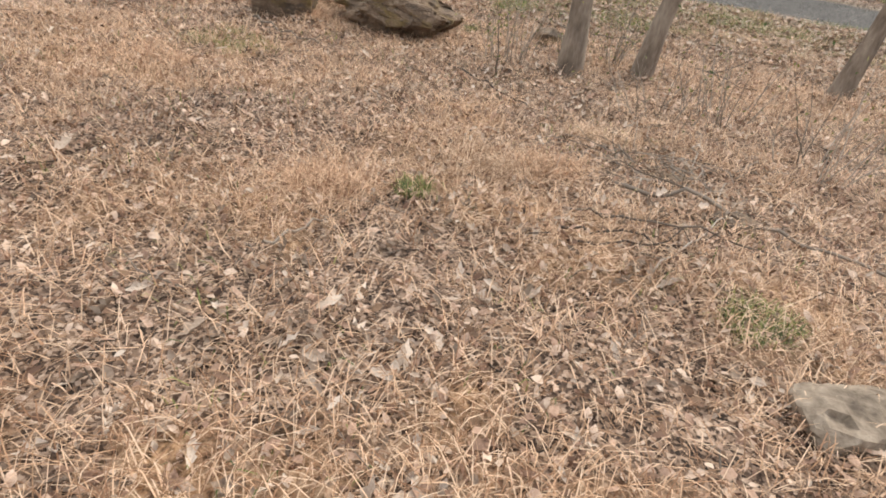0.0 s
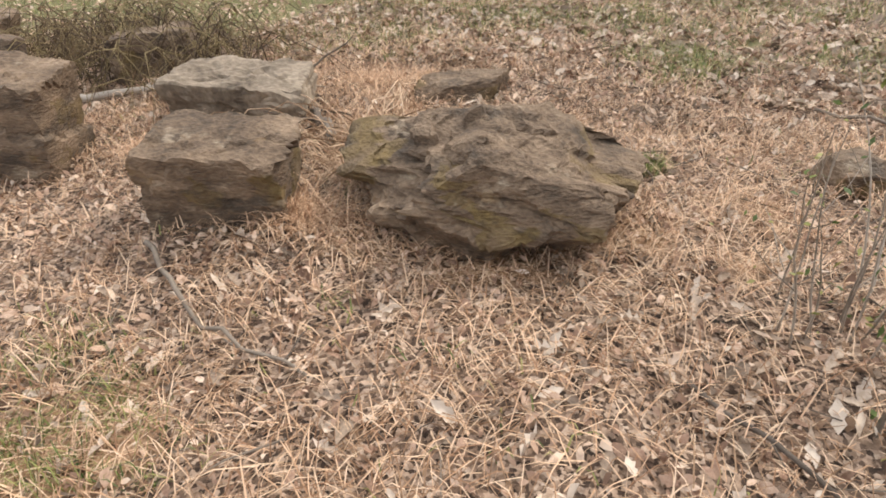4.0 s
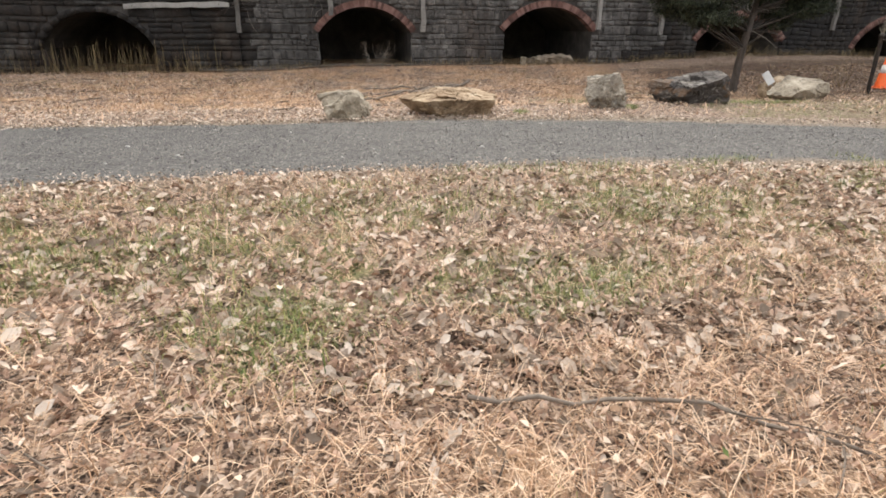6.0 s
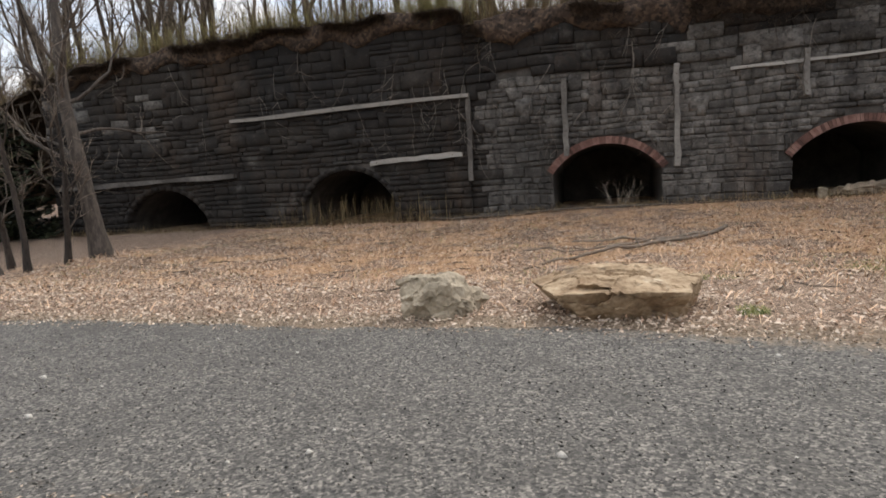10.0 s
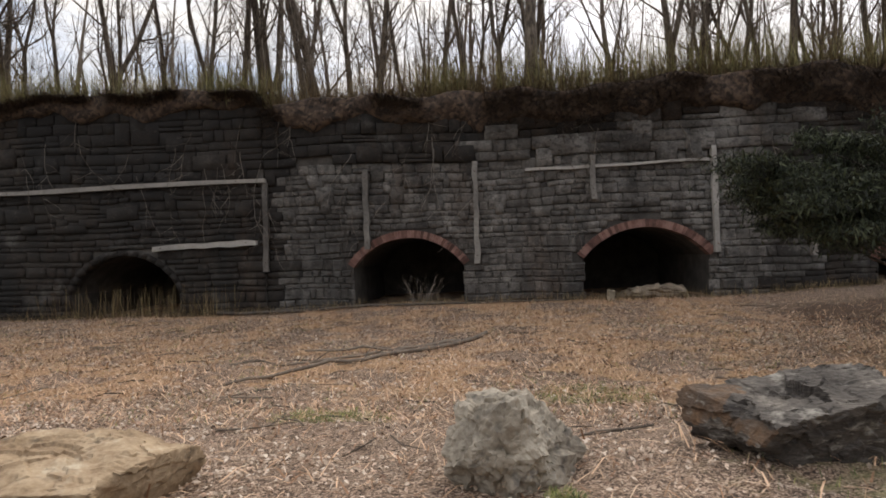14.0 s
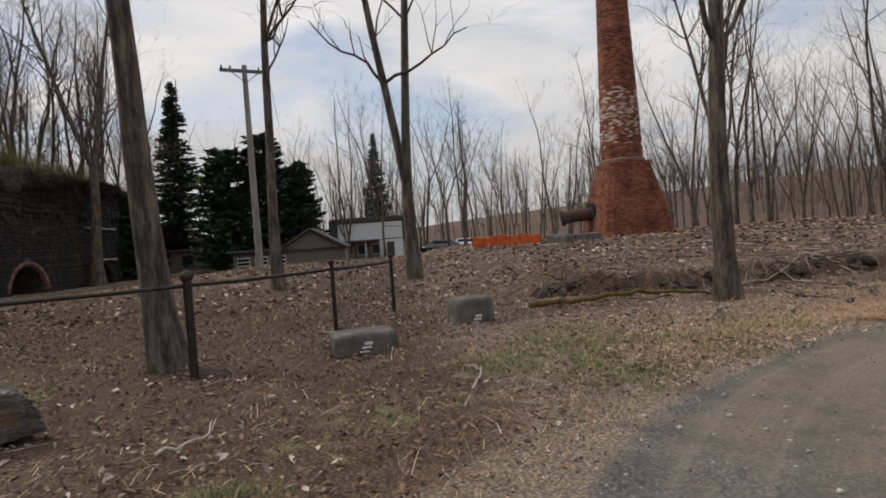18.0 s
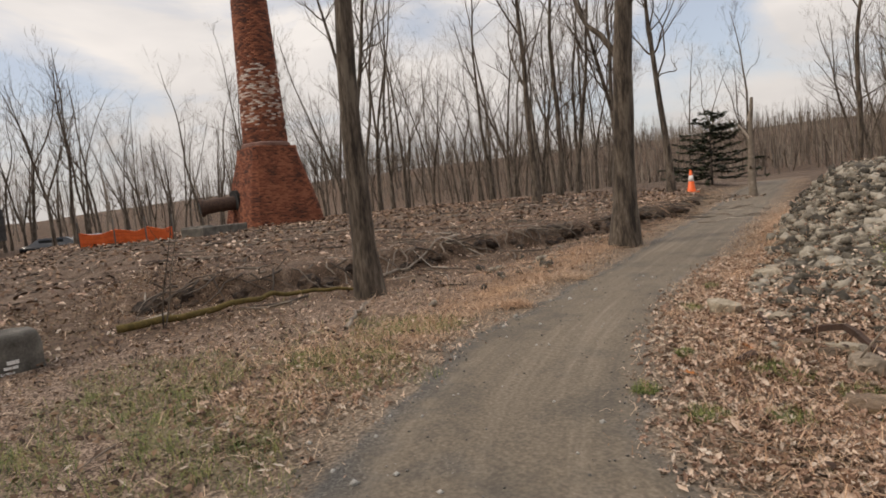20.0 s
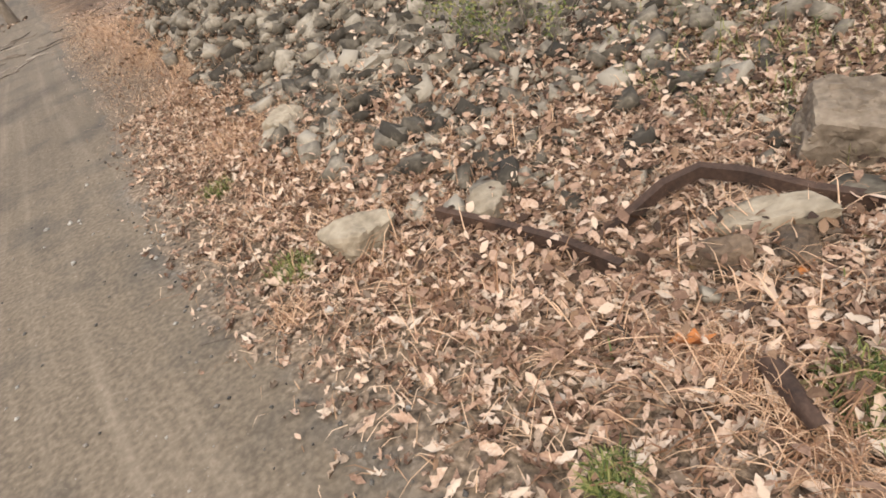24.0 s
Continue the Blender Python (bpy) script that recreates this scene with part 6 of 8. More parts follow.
def lathe(profile, seg=20):
    bm = bmesh.new()
    rings = [[bm.verts.new((r * math.cos(2 * math.pi * k / seg), r * math.sin(2 * math.pi * k / seg), z)) for k in range(seg)] for r, z in profile]
    for A, B in zip(rings, rings[1:]):
        for k in range(seg):
            bm.faces.new((A[k], A[(k + 1) % seg], B[(k + 1) % seg], B[k]))
    bm.faces.new(rings[-1])
    bm.faces.new(rings[0][::-1])
    return bm


def traffic_cone(x, y, z, tall=0.78):
    t = thing("traffic_cone", "bright orange traffic cone with a white band", "cone", "traffic cones", at=(x, y, z))
    k = tall / 0.78
    part("base", bevelled_box(-0.19 * k, 0.19 * k, -0.19 * k, 0.19 * k, 0, 0.04 * k, 0.012), M["cone"], t)
    part("shell", lathe([(0.15 * k, 0.04 * k), (0.14 * k, 0.06 * k), (0.035 * k, 0.76 * k), (0.02 * k, 0.78 * k)]), M["cone"], t, smooth=True)
    part("band", lathe([(0.094 * k, 0.39 * k), (0.064 * k, 0.59 * k), (0.05 * k, 0.59 * k)]), M["cone_band"], t, "white reflective band", True)


def signs():
    t = thing("fallen_sign", "small blank white sign lying beside its wooden stake", "sign", at=at_ground(14.25, 10.45), turn=-70)
    part("board", bevelled_box(-0.17, 0.17, -0.11, 0.11, 0.05, 0.065, 0.004, pose(0, 0, 0, 18, 0, 0)), M["white"], t)
    part("stake", bevelled_box(-0.02, 0.02, -0.012, 0.012, -0.1, 0.78, 0.003, pose(0.05, 0.16, 0, 0, -2, 0)), M["timber"], t, "thin weathered wooden stake")
    t = thing("leaning_sign", "small white sign on a stake leaning over a boulder", "sign", at=at_ground(11.72, 16.5), turn=-20)
    part("stake", bevelled_box(-0.015, 0.015, -0.012, 0.012, -0.1, 0.72, 0.003, pose(0, 0, 0, 0, -38, 0)), M["timber"], t, "thin weathered wooden stake")
    part("board", bevelled_box(-0.09, 0.09, -0.01, 0.01, 0.55, 0.9, 0.003, pose(0, -0.015, 0, 0, -38, 0)), M["white"], t)


def white_marker():
    t = thing("white_marker", "small blank white board leaning on the earth ledge", "sign", at=at_ground(22.25, -8.35), turn=-80)
    part("board", bevelled_box(-0.14, 0.14, -0.01, 0.01, -0.05, 0.34, 0.004, pose(0, 0, 0, -16, 4, 0)), M["white"], t)


white_marker()


def concrete_blocks():
    for x, y, a, w, h in ((18.62, 8.0, -78, 0.85, 0.34), (20.4, 6.22, -78, 0.66, 0.5)):
        t = thing("concrete_block", "stained old concrete footing block", "block", "concrete footings", at=at_ground(x + 0.2, y, -0.06), turn=a)
        bm = bevelled_box(-w / 2, w / 2, -0.3, 0.3, 0, h, 0.035)
        bmesh.ops.subdivide_edges(bm, edges=[e for e in bm.edges if e.calc_length() > 0.2], cuts=5, use_grid_fill=True)
        for v in bm.verts:
            v.co += v.normal * 0.03 * noise.fractal(v.co * 6 + Vector((x, y, 0)), 0.9, 2, 4)
        part("body", bm, M["concrete"], t, smooth=True)
        b2 = bmesh.new()
        for k in range(9):
            u, v = 0.02 * (k % 3) - 0.09 + 0.013 * k, 0.09 + 0.05 * ((k * 7) % 3)
            box(b2, u, u + 0.03 + 0.006 * (k % 4), -0.33, -0.3, v, v + 0.02 + 0.008 * (k % 3))
        part("paint_mark", b2, M["cone_band"], t, "flaking white paint mark")


def chimney():
    x, y = 42.0, -5.9
    z = float(height(x, y))
    t = thing("brick_chimney", "tall tapering red brick chimney with a flared base", "chimney", at=(x, y, z), turn=-88)
    # square flared base
    bm = bmesh.new()
    prof = [(1.98, 0.0), (1.9, 0.5), (1.62, 1.9), (1.27, 3.3), (1.2, 3.7), (1.18, 3.95)]
    rings = []
    for r, zz in prof:
        c = r * 0.84
        rings.append([bm.verts.new((sx, sy, zz)) for sx, sy in ((r, -c), (r, c), (c, r), (-c, r), (-r, c), (-r, -c), (-c, -r), (c, -r))])
    for A, B in zip(rings, rings[1:]):
        for k in range(8):
            bm.faces.new((A[k], A[(k + 1) % 8], B[(k + 1) % 8], B[k]))
    bm.faces.new(rings[-1])
    part("base", bm, M["brick"], t)
    part("shaft", lathe([(1.13, 3.6), (1.06, 6.0), (0.79, 14.0), (0.68, 20.0), (0.66, 21.5)], 32), M["brick"], t, smooth=True)
    part("band", lathe([(1.17, 3.97), (1.22, 4.05), (1.22, 4.18), (1.14, 4.24)], 32), M["arch_brick"], t, "dark brick band")
    rng = np.random.RandomState(3)
    # brick courses over the shaft and base, each brick proud of the joints
    V, W = [], []
    zz, row = 4.26, 0
    while zz < 15.5:
        r = np.interp(zz, [3.6, 6, 14, 20], [1.13, 1.06, 0.79, 0.68]) + 0.004
        n = int(2 * math.pi * r / 0.235)
        for k in range(n):
            a0 = 2 * math.pi * (k + 0.5 * (row % 2)) / n
            a1 = a0 + 2 * math.pi / n - 0.012 / r
            out = r + rng.uniform(0.004, 0.022)
            C = [(q * math.cos(a), q * math.sin(a), h) for q in (r - 0.03, out) for a, h in ((a0, zz), (a1, zz), (a1, zz + 0.068), (a0, zz + 0.068))]
            white = 4.6 < zz < 8.6 and rng.random_sample() < 0.5 * math.sin((zz - 4.6) / 4 * math.pi) * (0.4 + math.cos(a0 + 2.2))
            (W if white else V).append(C)
        zz += 0.08
        row += 1
    F = [(4, 5, 6, 7), (0, 4, 7, 3), (1, 2, 6, 5), (0, 1, 5, 4), (3, 7, 6, 2)]
    batch("bricks", np.array(V), F, M["brick"], t)["kind"] = "stuff"
    batch("limed_bricks", np.array(W), F, M["white_brick"], t)["kind"] = "stuff"
    B = []
    zz, row = 0.02, 0
    while zz < 4.0:
        r = np.interp(zz, [p[1] for p in prof], [p[0] for p in prof])
        c = r * 0.84
        R8 = [np.array(q) for q in ((r, -c), (r, c), (c, r), (-c, r), (-r, c), (-r, -c), (-c, -r), (c, -r))]
        for k in range(8):
            p, q = R8[k], R8[(k + 1) % 8]
            ln = np.linalg.norm(q - p)
            e = (q - p) / ln
            nrm = np.array((e[1], -e[0]))
            s = -0.1 * (row % 2)
            while s < ln - 0.02:
                s0, s1 = max(s, 0.0), min(s + 0.205, ln)
                if s1 - s0 > 0.04:
                    o = rng.uniform(0.004, 0.02)
                    C = []
                    for off in (-0.03, o):
                        for u, h in ((s0 + 0.005, zz), (s1 - 0.005, zz), (s1 - 0.005, zz + 0.068), (s0 + 0.005, zz + 0.068)):
                            xy = p + e * u + nrm * (off - 0.011 * (h - zz) * 6)
                            C.append((xy[0], xy[1], h))
                    B.append(C)
                s += 0.215
        zz += 0.08
        row += 1
    batch("base_bricks", np.array(B), F, M["brick"], t)["kind"] = "stuff"
    # flue pipe stub; black discs paint in the dark of its opening and bore
    bm = bmesh.new()
    bmesh.ops.create_cone(bm, cap_ends=True, segments=20, radius1=0.62, radius2=0.62, depth=0.25, matrix=pose(-1.7, 0.6, 1.35, 0, 90))
    part("flue_opening", bm, M["flue_dark"], t, "black disc painted as the dark hollow of the flue opening")
    pipe = tubes("flue_pipe", [(np.array([(-1.55, 0.6, 1.35), (-2.6, 0.75, 1.3), (-3.4, 0.95, 1.2)]), [0.36, 0.36, 0.36])], 18, M["rust"], t, label="rusty stub of a flue pipe")
    tubes("pipe_flange", [(np.array([(-3.26, 0.915, 1.22), (-3.42, 0.955, 1.2)]), [0.46, 0.46])], 18, M["rust"], pipe)
    tubes("pipe_bore", [(np.array([(-3.425, 0.957, 1.2), (-3.44, 0.96, 1.198)]), [0.3, 0.001])], 18, M["flue_dark"], pipe)
    for dx, dy, w in ((-4.2, 1.2, 1.9), (-2.6, 2.6, 1.5), (-6.4, 2.0, 1.7)):
        p = Vector((x, y, 0)) + Matrix.Rotation(radians(-20), 3, "Z") @ Vector((dx, dy + 1, 0))
        s = thing("foundation_slab", "broken pale concrete foundation slab", "slab", "foundations by the chimney", at=at_ground(p.x, p.y, -0.1), turn=-20 + dx * 5)
        part("body", bevelled_box(-w / 2, w / 2, -0.5, 0.5, 0, 0.45, 0.03), M["concrete"], s)


def power_pole(x, y, tall, r, label, arms=True):
    z = float(height(x, y))
    t = thing("utility_pole", label, "utility pole", at=(x, y, z - 0.3), turn=-68)
    tubes("pole", [(np.array([(0, 0, 0), (0, 0, tall * 0.5), (0, 0, tall + 0.3)]), [r * 1.3, r * 1.1, r * 0.85])], 12, M["pole_wood"], t)
    if arms:
        part("crossarm", bevelled_box(-1.3, 1.3, -0.13, -0.01, tall - 0.12, tall + 0.06, 0.01), M["timber"], t)
        for s in (-1, 1):
            tubes("brace", [(np.array([(s * 0.75, -0.16, tall - 0.1), (0, -0.19, tall - 0.7)]), [0.025, 0.025])], 6, M["mesh_wire"], t)
        for u in (-1.2, -0.75, 0.75, 1.2):
            part("insulator", lathe([(0.03, 0), (0.06, 0.05), (0.03, 0.1), (0.05, 0.14), (0.02, 0.18)], 10), M["glass"], t).matrix_basis = pose(u, -0.07, tall + 0.06)
        tubes("loose_wire", [(np.array([(1.2, -0.1, tall), (1.5, 0.1, tall - 1.6), (1.7, 0.2, tall - 3.0)]), [0.012] * 3)], 4, M["black_iron"], t)
    else:
        part("lamp_box", bevelled_box(-0.2, 0.2, -0.3, -0.05, tall - 1.2, tall - 0.5, 0.03), M["mesh_wire"], t)


def house():
    t = thing("white_house", "white-sided house with a dark mansard roof and porch", "house", at=(85.5, 9.2, -0.75), turn=90)
    w, d, h = 8.0, 7.0, 5.0
    part("wall", bevelled_box(-w / 2, w / 2, -d / 2, d / 2, 0, h, 0.02), M["tan_siding"], t)
    part("upper_siding", bevelled_box(-w / 2 + 0.1, w / 2 - 0.1, d / 2, d / 2 + 0.12, 2.5, h - 0.45, 0.02), M["siding"], t, "white boarded upper storey")
    part("side_siding", bevelled_box(-w / 2 + 0.1, -w / 2 + 3.0, d / 2, d / 2 + 0.12, 0.1, 2.4, 0.02), M["siding"], t, "white boarded wall beside the porch")
    part("roof", bevelled_box(-w / 2 - 0.7, w / 2 + 0.7, -d / 2 - 0.3, d / 2 + 0.3, h - 0.35, h + 0.25, 0.06), M["roof"], t)
    for s in (-1, 1):
        bm = bmesh.new()
        box(bm, s * (w / 2 + 0.02), s * (w / 2 + 0.9), -d / 2, d / 2 + 0.25, 2.0, h)
        bmesh.ops.recalc_face_normals(bm, faces=bm.faces)
        part("roof_slope", bm, M["roof"], t)
    part("porch_roof", bevelled_box(-w / 2 + 3.0, w / 2, d / 2, d / 2 + 1.6, 2.25, 2.5, 0.03), M["roof"], t)
    for k in range(4):
        part("porch_post", bevelled_box(-0.06, 0.06, d / 2 + 1.4, d / 2 + 1.52, 0, 2.25, 0.01, pose(-1.2 + k * 1.85, 0, 0)), M["siding"], t)
    for k in range(3):
        f = part("window", bevelled_box(-0.6, 0.6, d / 2 - 0.02, d / 2 + 0.05, 0.7, 2.0, 0.01, pose(-0.6 + k * 1.7, 0, 0)), M["siding"], t)
        part("pane", bevelled_box(-0.52, 0.52, d / 2 + 0.05, d / 2 + 0.065, 0.78, 1.92, 0.005, pose(-0.6 + k * 1.7, 0, 0)), M["glass"], f)
    part("door", bevelled_box(-w / 2 + 1.2, -w / 2 + 2.1, d / 2 + 0.12, d / 2 + 0.17, 0.1, 2.1, 0.01), M["roof"], t, "dark front door")


def shed():
    t = thing("low_shed", "long drab shed with a gabled dark roof", "shed", at=(60.2, 13.4, -0.55), turn=90)
    part("wall", bevelled_box(-2.6, 6.2, -2, 2, 0, 1.9, 0.02), M["tan_siding"], t)
    part("flat_roof", bevelled_box(1.8, 6.5, -2.3, 2.6, 1.9, 2.05, 0.03), M["roof"], t)
    bm = bmesh.new()
    V = [bm.verts.new(p) for p in ((-2.5, -2.4, 1.85), (2.5, -2.4, 1.85), (0, -2.4, 3.3), (-2.5, 2.3, 1.85), (2.5, 2.3, 1.85), (0, 2.3, 3.3))]
    for f in ((0, 1, 2), (5, 4, 3), (0, 2, 5, 3), (1, 4, 5, 2), (0, 3, 4, 1)):
        bm.faces.new([V[i] for i in f])
    part("gable", bm, M["tan_siding"], t)
    ang = math.degrees(math.atan2(1.45, 2.5))
    for turn in (0, 180):
        part("roof", bevelled_box(-0.05, 3.2, -2.7, 2.7, 0, 0.14, 0.02, pose(0, 0, 3.34, 0, 0, turn) @ pose(0, 0, 0, 0, ang, 0)), M["roof"], t)
    for k in range(3):
        f = part("window", bevelled_box(-0.5, 0.5, 1.98, 2.05, 0.5, 1.5, 0.01, pose(5.4 - k * 1.4, 0, 0)), M["siding"], t)
        for j in range(3):
            part("louvre", bevelled_box(-0.46, 0.46, 2.05, 2.07, 0.58 + j * 0.3, 0.8 + j * 0.3, 0.004, pose(5.4 - k * 1.4, 0, 0)), M["glass"], f)
    t = thing("cottage", "small dull cottage under trees behind the wall", "house", at=(84, 27.5, -0.7), turn=90)
    part("wall", bevelled_box(-5, 5, -3, 3, 0, 2.6, 0.02), M["tan_siding"], t)
    part("roof", bevelled_box(-5.5, 5.5, -3.5, 3.5, 2.6, 2.85, 0.04), M["roof"], t)
    for k in range(3):
        part("window", bevelled_box(-0.6, 0.6, 2.98, 3.06, 1.0, 2.1, 0.01, pose(-3 + k * 3, 0, 0)), M["glass"], t)


def car(x, y, turn, mat, label):
    t = thing("car", label, "car", "parked cars", at=at_ground(x, y), turn=turn)
    bm = bmesh.new()
    prof = [(-2.2, 0.35), (-2.25, 0.75), (-1.7, 0.9), (-1.0, 1.42), (0.9, 1.45), (1.6, 0.98), (2.2, 0.85), (2.25, 0.35)]
    A = [bm.verts.new((px, -0.85 + 0.14 * (pz > 1.2), pz)) for px, pz in prof]
    B = [bm.verts.new((px, 0.85 - 0.14 * (pz > 1.2), pz)) for px, pz in prof]
    n = len(prof)
    for k in range(n):
        bm.faces.new((A[k], A[(k + 1) % n], B[(k + 1) % n], B[k]))
    bm.faces.new(A[::-1])
    bm.faces.new(B)
    bmesh.ops.recalc_face_normals(bm, faces=bm.faces)
    bmesh.ops.bevel(bm, geom=list(bm.edges), offset=0.07, segments=2, affect="EDGES")
    part("body", bm, M[mat], t, smooth=True)
    for s in (-1, 1):
        part("side_window", bevelled_box(-0.85, 0.85, s * 0.8 - 0.02, s * 0.8 + 0.02, 0.98, 1.32, 0.01), M["glass"], t)
    for px in (-1.4, 1.4):
        for s in (-1, 1):
            bm = bmesh.new()
            bmesh.ops.create_cone(bm, cap_ends=True, segments=18, radius1=0.33, radius2=0.33, depth=0.22, matrix=pose(px, s * 0.76, 0.33, 90))
            wheel = part("wheel", bm, M["rubber"], t, smooth=False)
            bm = bmesh.new()
            bmesh.ops.create_cone(bm, cap_ends=True, segments=14, radius1=0.2, radius2=0.2, depth=0.03, matrix=pose(px, s * 0.88, 0.33, 90))
            part("rim", bm, M["car_silver"], wheel)


def orange_net():
    t = thing("orange_netting", "bright orange plastic safety netting along the site", "fence", at=at_ground(39.2, 1.6))
    o = np.array(t.matrix_world.translation)
    pts = [(39.7, 3.2), (39.3, 2.0), (39.0, 0.9), (38.8, -0.1)]
    for (ax, ay), (bx, by) in zip(pts, pts[1:]):
        P = []
        n = 9
        for k in range(n + 1):
            f = k / n
            x, y = ax + (bx - ax) * f, ay + (by - ay) * f
            z = float(height(x, y))
            P.append((x + 0.03 * math.sin(9 * f), y, z, 0.6 + 0.08 * math.sin(5 * f + ax)))
        for k in range(12):
            z = 0.06 + k * 0.075
            tubes("net_strand", [(np.array([(p[0], p[1], p[2] + z * p[3]) for p in P]) - o, [0.026] * (n + 1))], 4, M["net"], t)
        for k, p in enumerate(P):
            tubes("net_upright", [(np.array([(p[0], p[1], p[2]), (p[0], p[1], p[2] + 0.95 * p[3])]) - o, [0.02, 0.02])], 4, M["net"], t)
    for x, y in pts:
        tubes("stake", [(np.array([(x, y, float(height(x, y)) - 0.1), (x, y, float(height(x, y)) + 1.05)]) - o, [0.03, 0.03])], 6, M["timber"], t)


iron_fence()
wire_panel()
traffic_cone(16.75, 18.35, float(height(16.75, 18.35)), 0.92)
traffic_cone(25.9, -18.4, float(height(25.9, -18.4)), 1.0)
signs()
concrete_blocks()
chimney()
power_pole(43.6, 14.5, 11.2, 0.16, "grey wooden utility pole with a bare crossarm")
power_pole(88, 34.5, 8.5, 0.14, "pale utility pole with a lamp box", False)
house()
shed()
car(70.4, 1.6, 75, "car_dark", "dark car parked by the woods")
car(72.5, -1.2, 75, "car_silver", "silver car parked by the woods")
orange_net()


# ---------- iron, logs, branches, bushes ----------
def rusty_rail():
    t = thing("rusty_rail", "bent strip of rusted iron rail among stones", "scrap iron", at=at_ground(14.7, 0.9))
    o = np.array(t.matrix_world.translation)

    def bar(name, pts, w, th):
        bm = bmesh.new()
        P = [np.array(p) - o for p in pts]
        rings = []
        for i, p in enumerate(P):
            d = P[min(i + 1, len(P) - 1)] - P[max(i - 1, 0)]
            s = np.cross(d, (0, 0, 1.0))
            s /= np.linalg.norm(s)
            rings.append([bm.verts.new(p + s * u * th + np.array((0, 0, v * w))) for u, v in ((-0.5, -0.5), (0.5, -0.5), (0.5, 0.5), (-0.5, 0.5))])
        for A, B in zip(rings, rings[1:]):
            for j in range(4):
                bm.faces.new((A[j], A[(j + 1) % 4], B[(j + 1) % 4], B[j]))
        bm.faces.new(rings[0][::-1])
        bm.faces.new(rings[-1])
        bmesh.ops.recalc_face_normals(bm, faces=bm.faces)
        part(name, bm, M["rust"], t)

    h = lambda x, y: float(height(x, y))
    bar("bar", [(15.2, 0.36, h(15.2, 0.36) + 0.06), (15.0, 0.68, h(15.0, 0.68) + 0.055), (14.84, 0.96, h(14.84, 0.96) + 0.06), (14.74, 1.2, h(14.74, 1.2) + 0.05)], 0.07, 0.035)
    bar("bent_bar", [(14.8, 1.0, -0.02), (14.62, 0.97, 0.03), (14.42, 0.95, 0.1), (14.28, 0.98, 0.13), (14.17, 1.08, 0.11), (14.02, 1.24, 0.05), (13.86, 1.42, 0.02), (13.7, 1.62, 0.0)], 0.05, 0.04)
    t = thing("rusty_post", "short rusted iron stub in the leaves", "scrap iron", at=at_ground(14.62, 1.68))
    tubes("bar", [(np.array([(0, 0, -0.05), (0.02, 0.1, 0.06), (0.05, 0.3, 0.05)]), [0.032, 0.034, 0.026])], 7, M["rust"], t)


def fallen(name, pts, r, mat, label, group="", forks=2, seed=1):
    """A fallen branch on the ground along the given plan points."""
    rng = np.random.RandomState(seed)
    x0, y0 = pts[0]
    t = thing(name, label, "branch", group, at=at_ground(x0, y0))
    o = np.array(t.matrix_world.translation)
    q = np.array(pts, float)
    s = np.linspace(0, len(pts) - 1, 4 * len(pts))
    X, Y = np.interp(s, range(len(pts)), q[:, 0]), np.interp(s, range(len(pts)), q[:, 1])
    X, Y = X + rng.normal(0, r * 0.5, len(X)), Y + rng.normal(0, r * 0.5, len(X))
    P = np.stack([X, Y, height(X, Y) + r * 0.8 + 0.02 + 0.03 * np.abs(rng.normal(0, 1, len(X)))], -1) - o
    tubes("branch", [(P, r * np.linspace(1, 0.45, len(P)))], 7, M[mat], t)
    for _ in range(forks):
        one = grow(rng, P[rng.randint(2, len(P) - 1)], rng.normal(size=3) * (1, 1, 0.25) + (0, 0, 0.12), np.linalg.norm(P[-1] - P[0]) * rng.uniform(0.12, 0.3), r * 0.4, 0.12, 5, -0.02, 0.3)
        tubes("twig", [one], 4, M[mat], t)


rusty_rail()
g = "dark twigs by a fallen branch"
fallen("fallen_twig", [(1.55, -0.35), (1.8, -0.22), (2.1, -0.25)], 0.007, "dark_bark", "dark bent twig in dry leaves", g, 4, 31)
fallen("fallen_twig", [(1.6, -0.45), (1.95, -0.3), (2.25, -0.1)], 0.006, "twig", "dark bent twig in dry leaves", g, 4, 32)
fallen("fallen_twig", [(1.5, -0.1), (1.9, -0.1), (2.5, -0.05)], 0.008, "twig", "thin grey twig in dry leaves", g, 5, 33)
fallen("fallen_twig", [(2.0, -0.5), (2.15, -0.2), (2.3, 0.2)], 0.006, "pale_twig", "thin pale twig in dry leaves", g, 3, 34)
fallen("fallen_twig", [(-0.2, 2.4), (0.4, 2.0), (0.9, 1.5)], 0.009, "twig", "thin grey twig in dry leaves", g, 3, 35)
fallen("fallen_twig", [(-2.4, 2.35), (-1.8, 2.0), (-1.3, 1.95)], 0.012, "twig", "thin grey twig in dry leaves", g, 2, 36)
g = "dead poles on the field"
fallen("fallen_pole", [(5.1, 23.8), (3.6, 21.6), (2.2, 20.0), (0.8, 18.7)], 0.055, "twig", "long fallen pole lying on the straw", g, 4, 2)
fallen("fallen_pole", [(4.4, 23.0), (2.9, 22.0), (1.2, 21.7)], 0.045, "twig", "long fallen pole lying on the straw", g, 4, 3)
fallen("fallen_pole", [(3.4, 21.6), (1.9, 20.6), (0.2, 20.3)], 0.035, "twig", "thin fallen pole lying on the straw", g, 3, 4)
fallen("fallen_log", [(-5.2, 31.0), (0.0, 30.9), (8.0, 30.9)], 0.07, "dark_bark", "long dark log along the foot of the wall", "", 0, 5)
fallen("fallen_branch", [(1.69, 0.4), (2.2, 0.36), (2.8, 0.15), (3.5, -0.2)], 0.014, "twig", "crooked fallen branch in dry leaves", "", 2, 6)
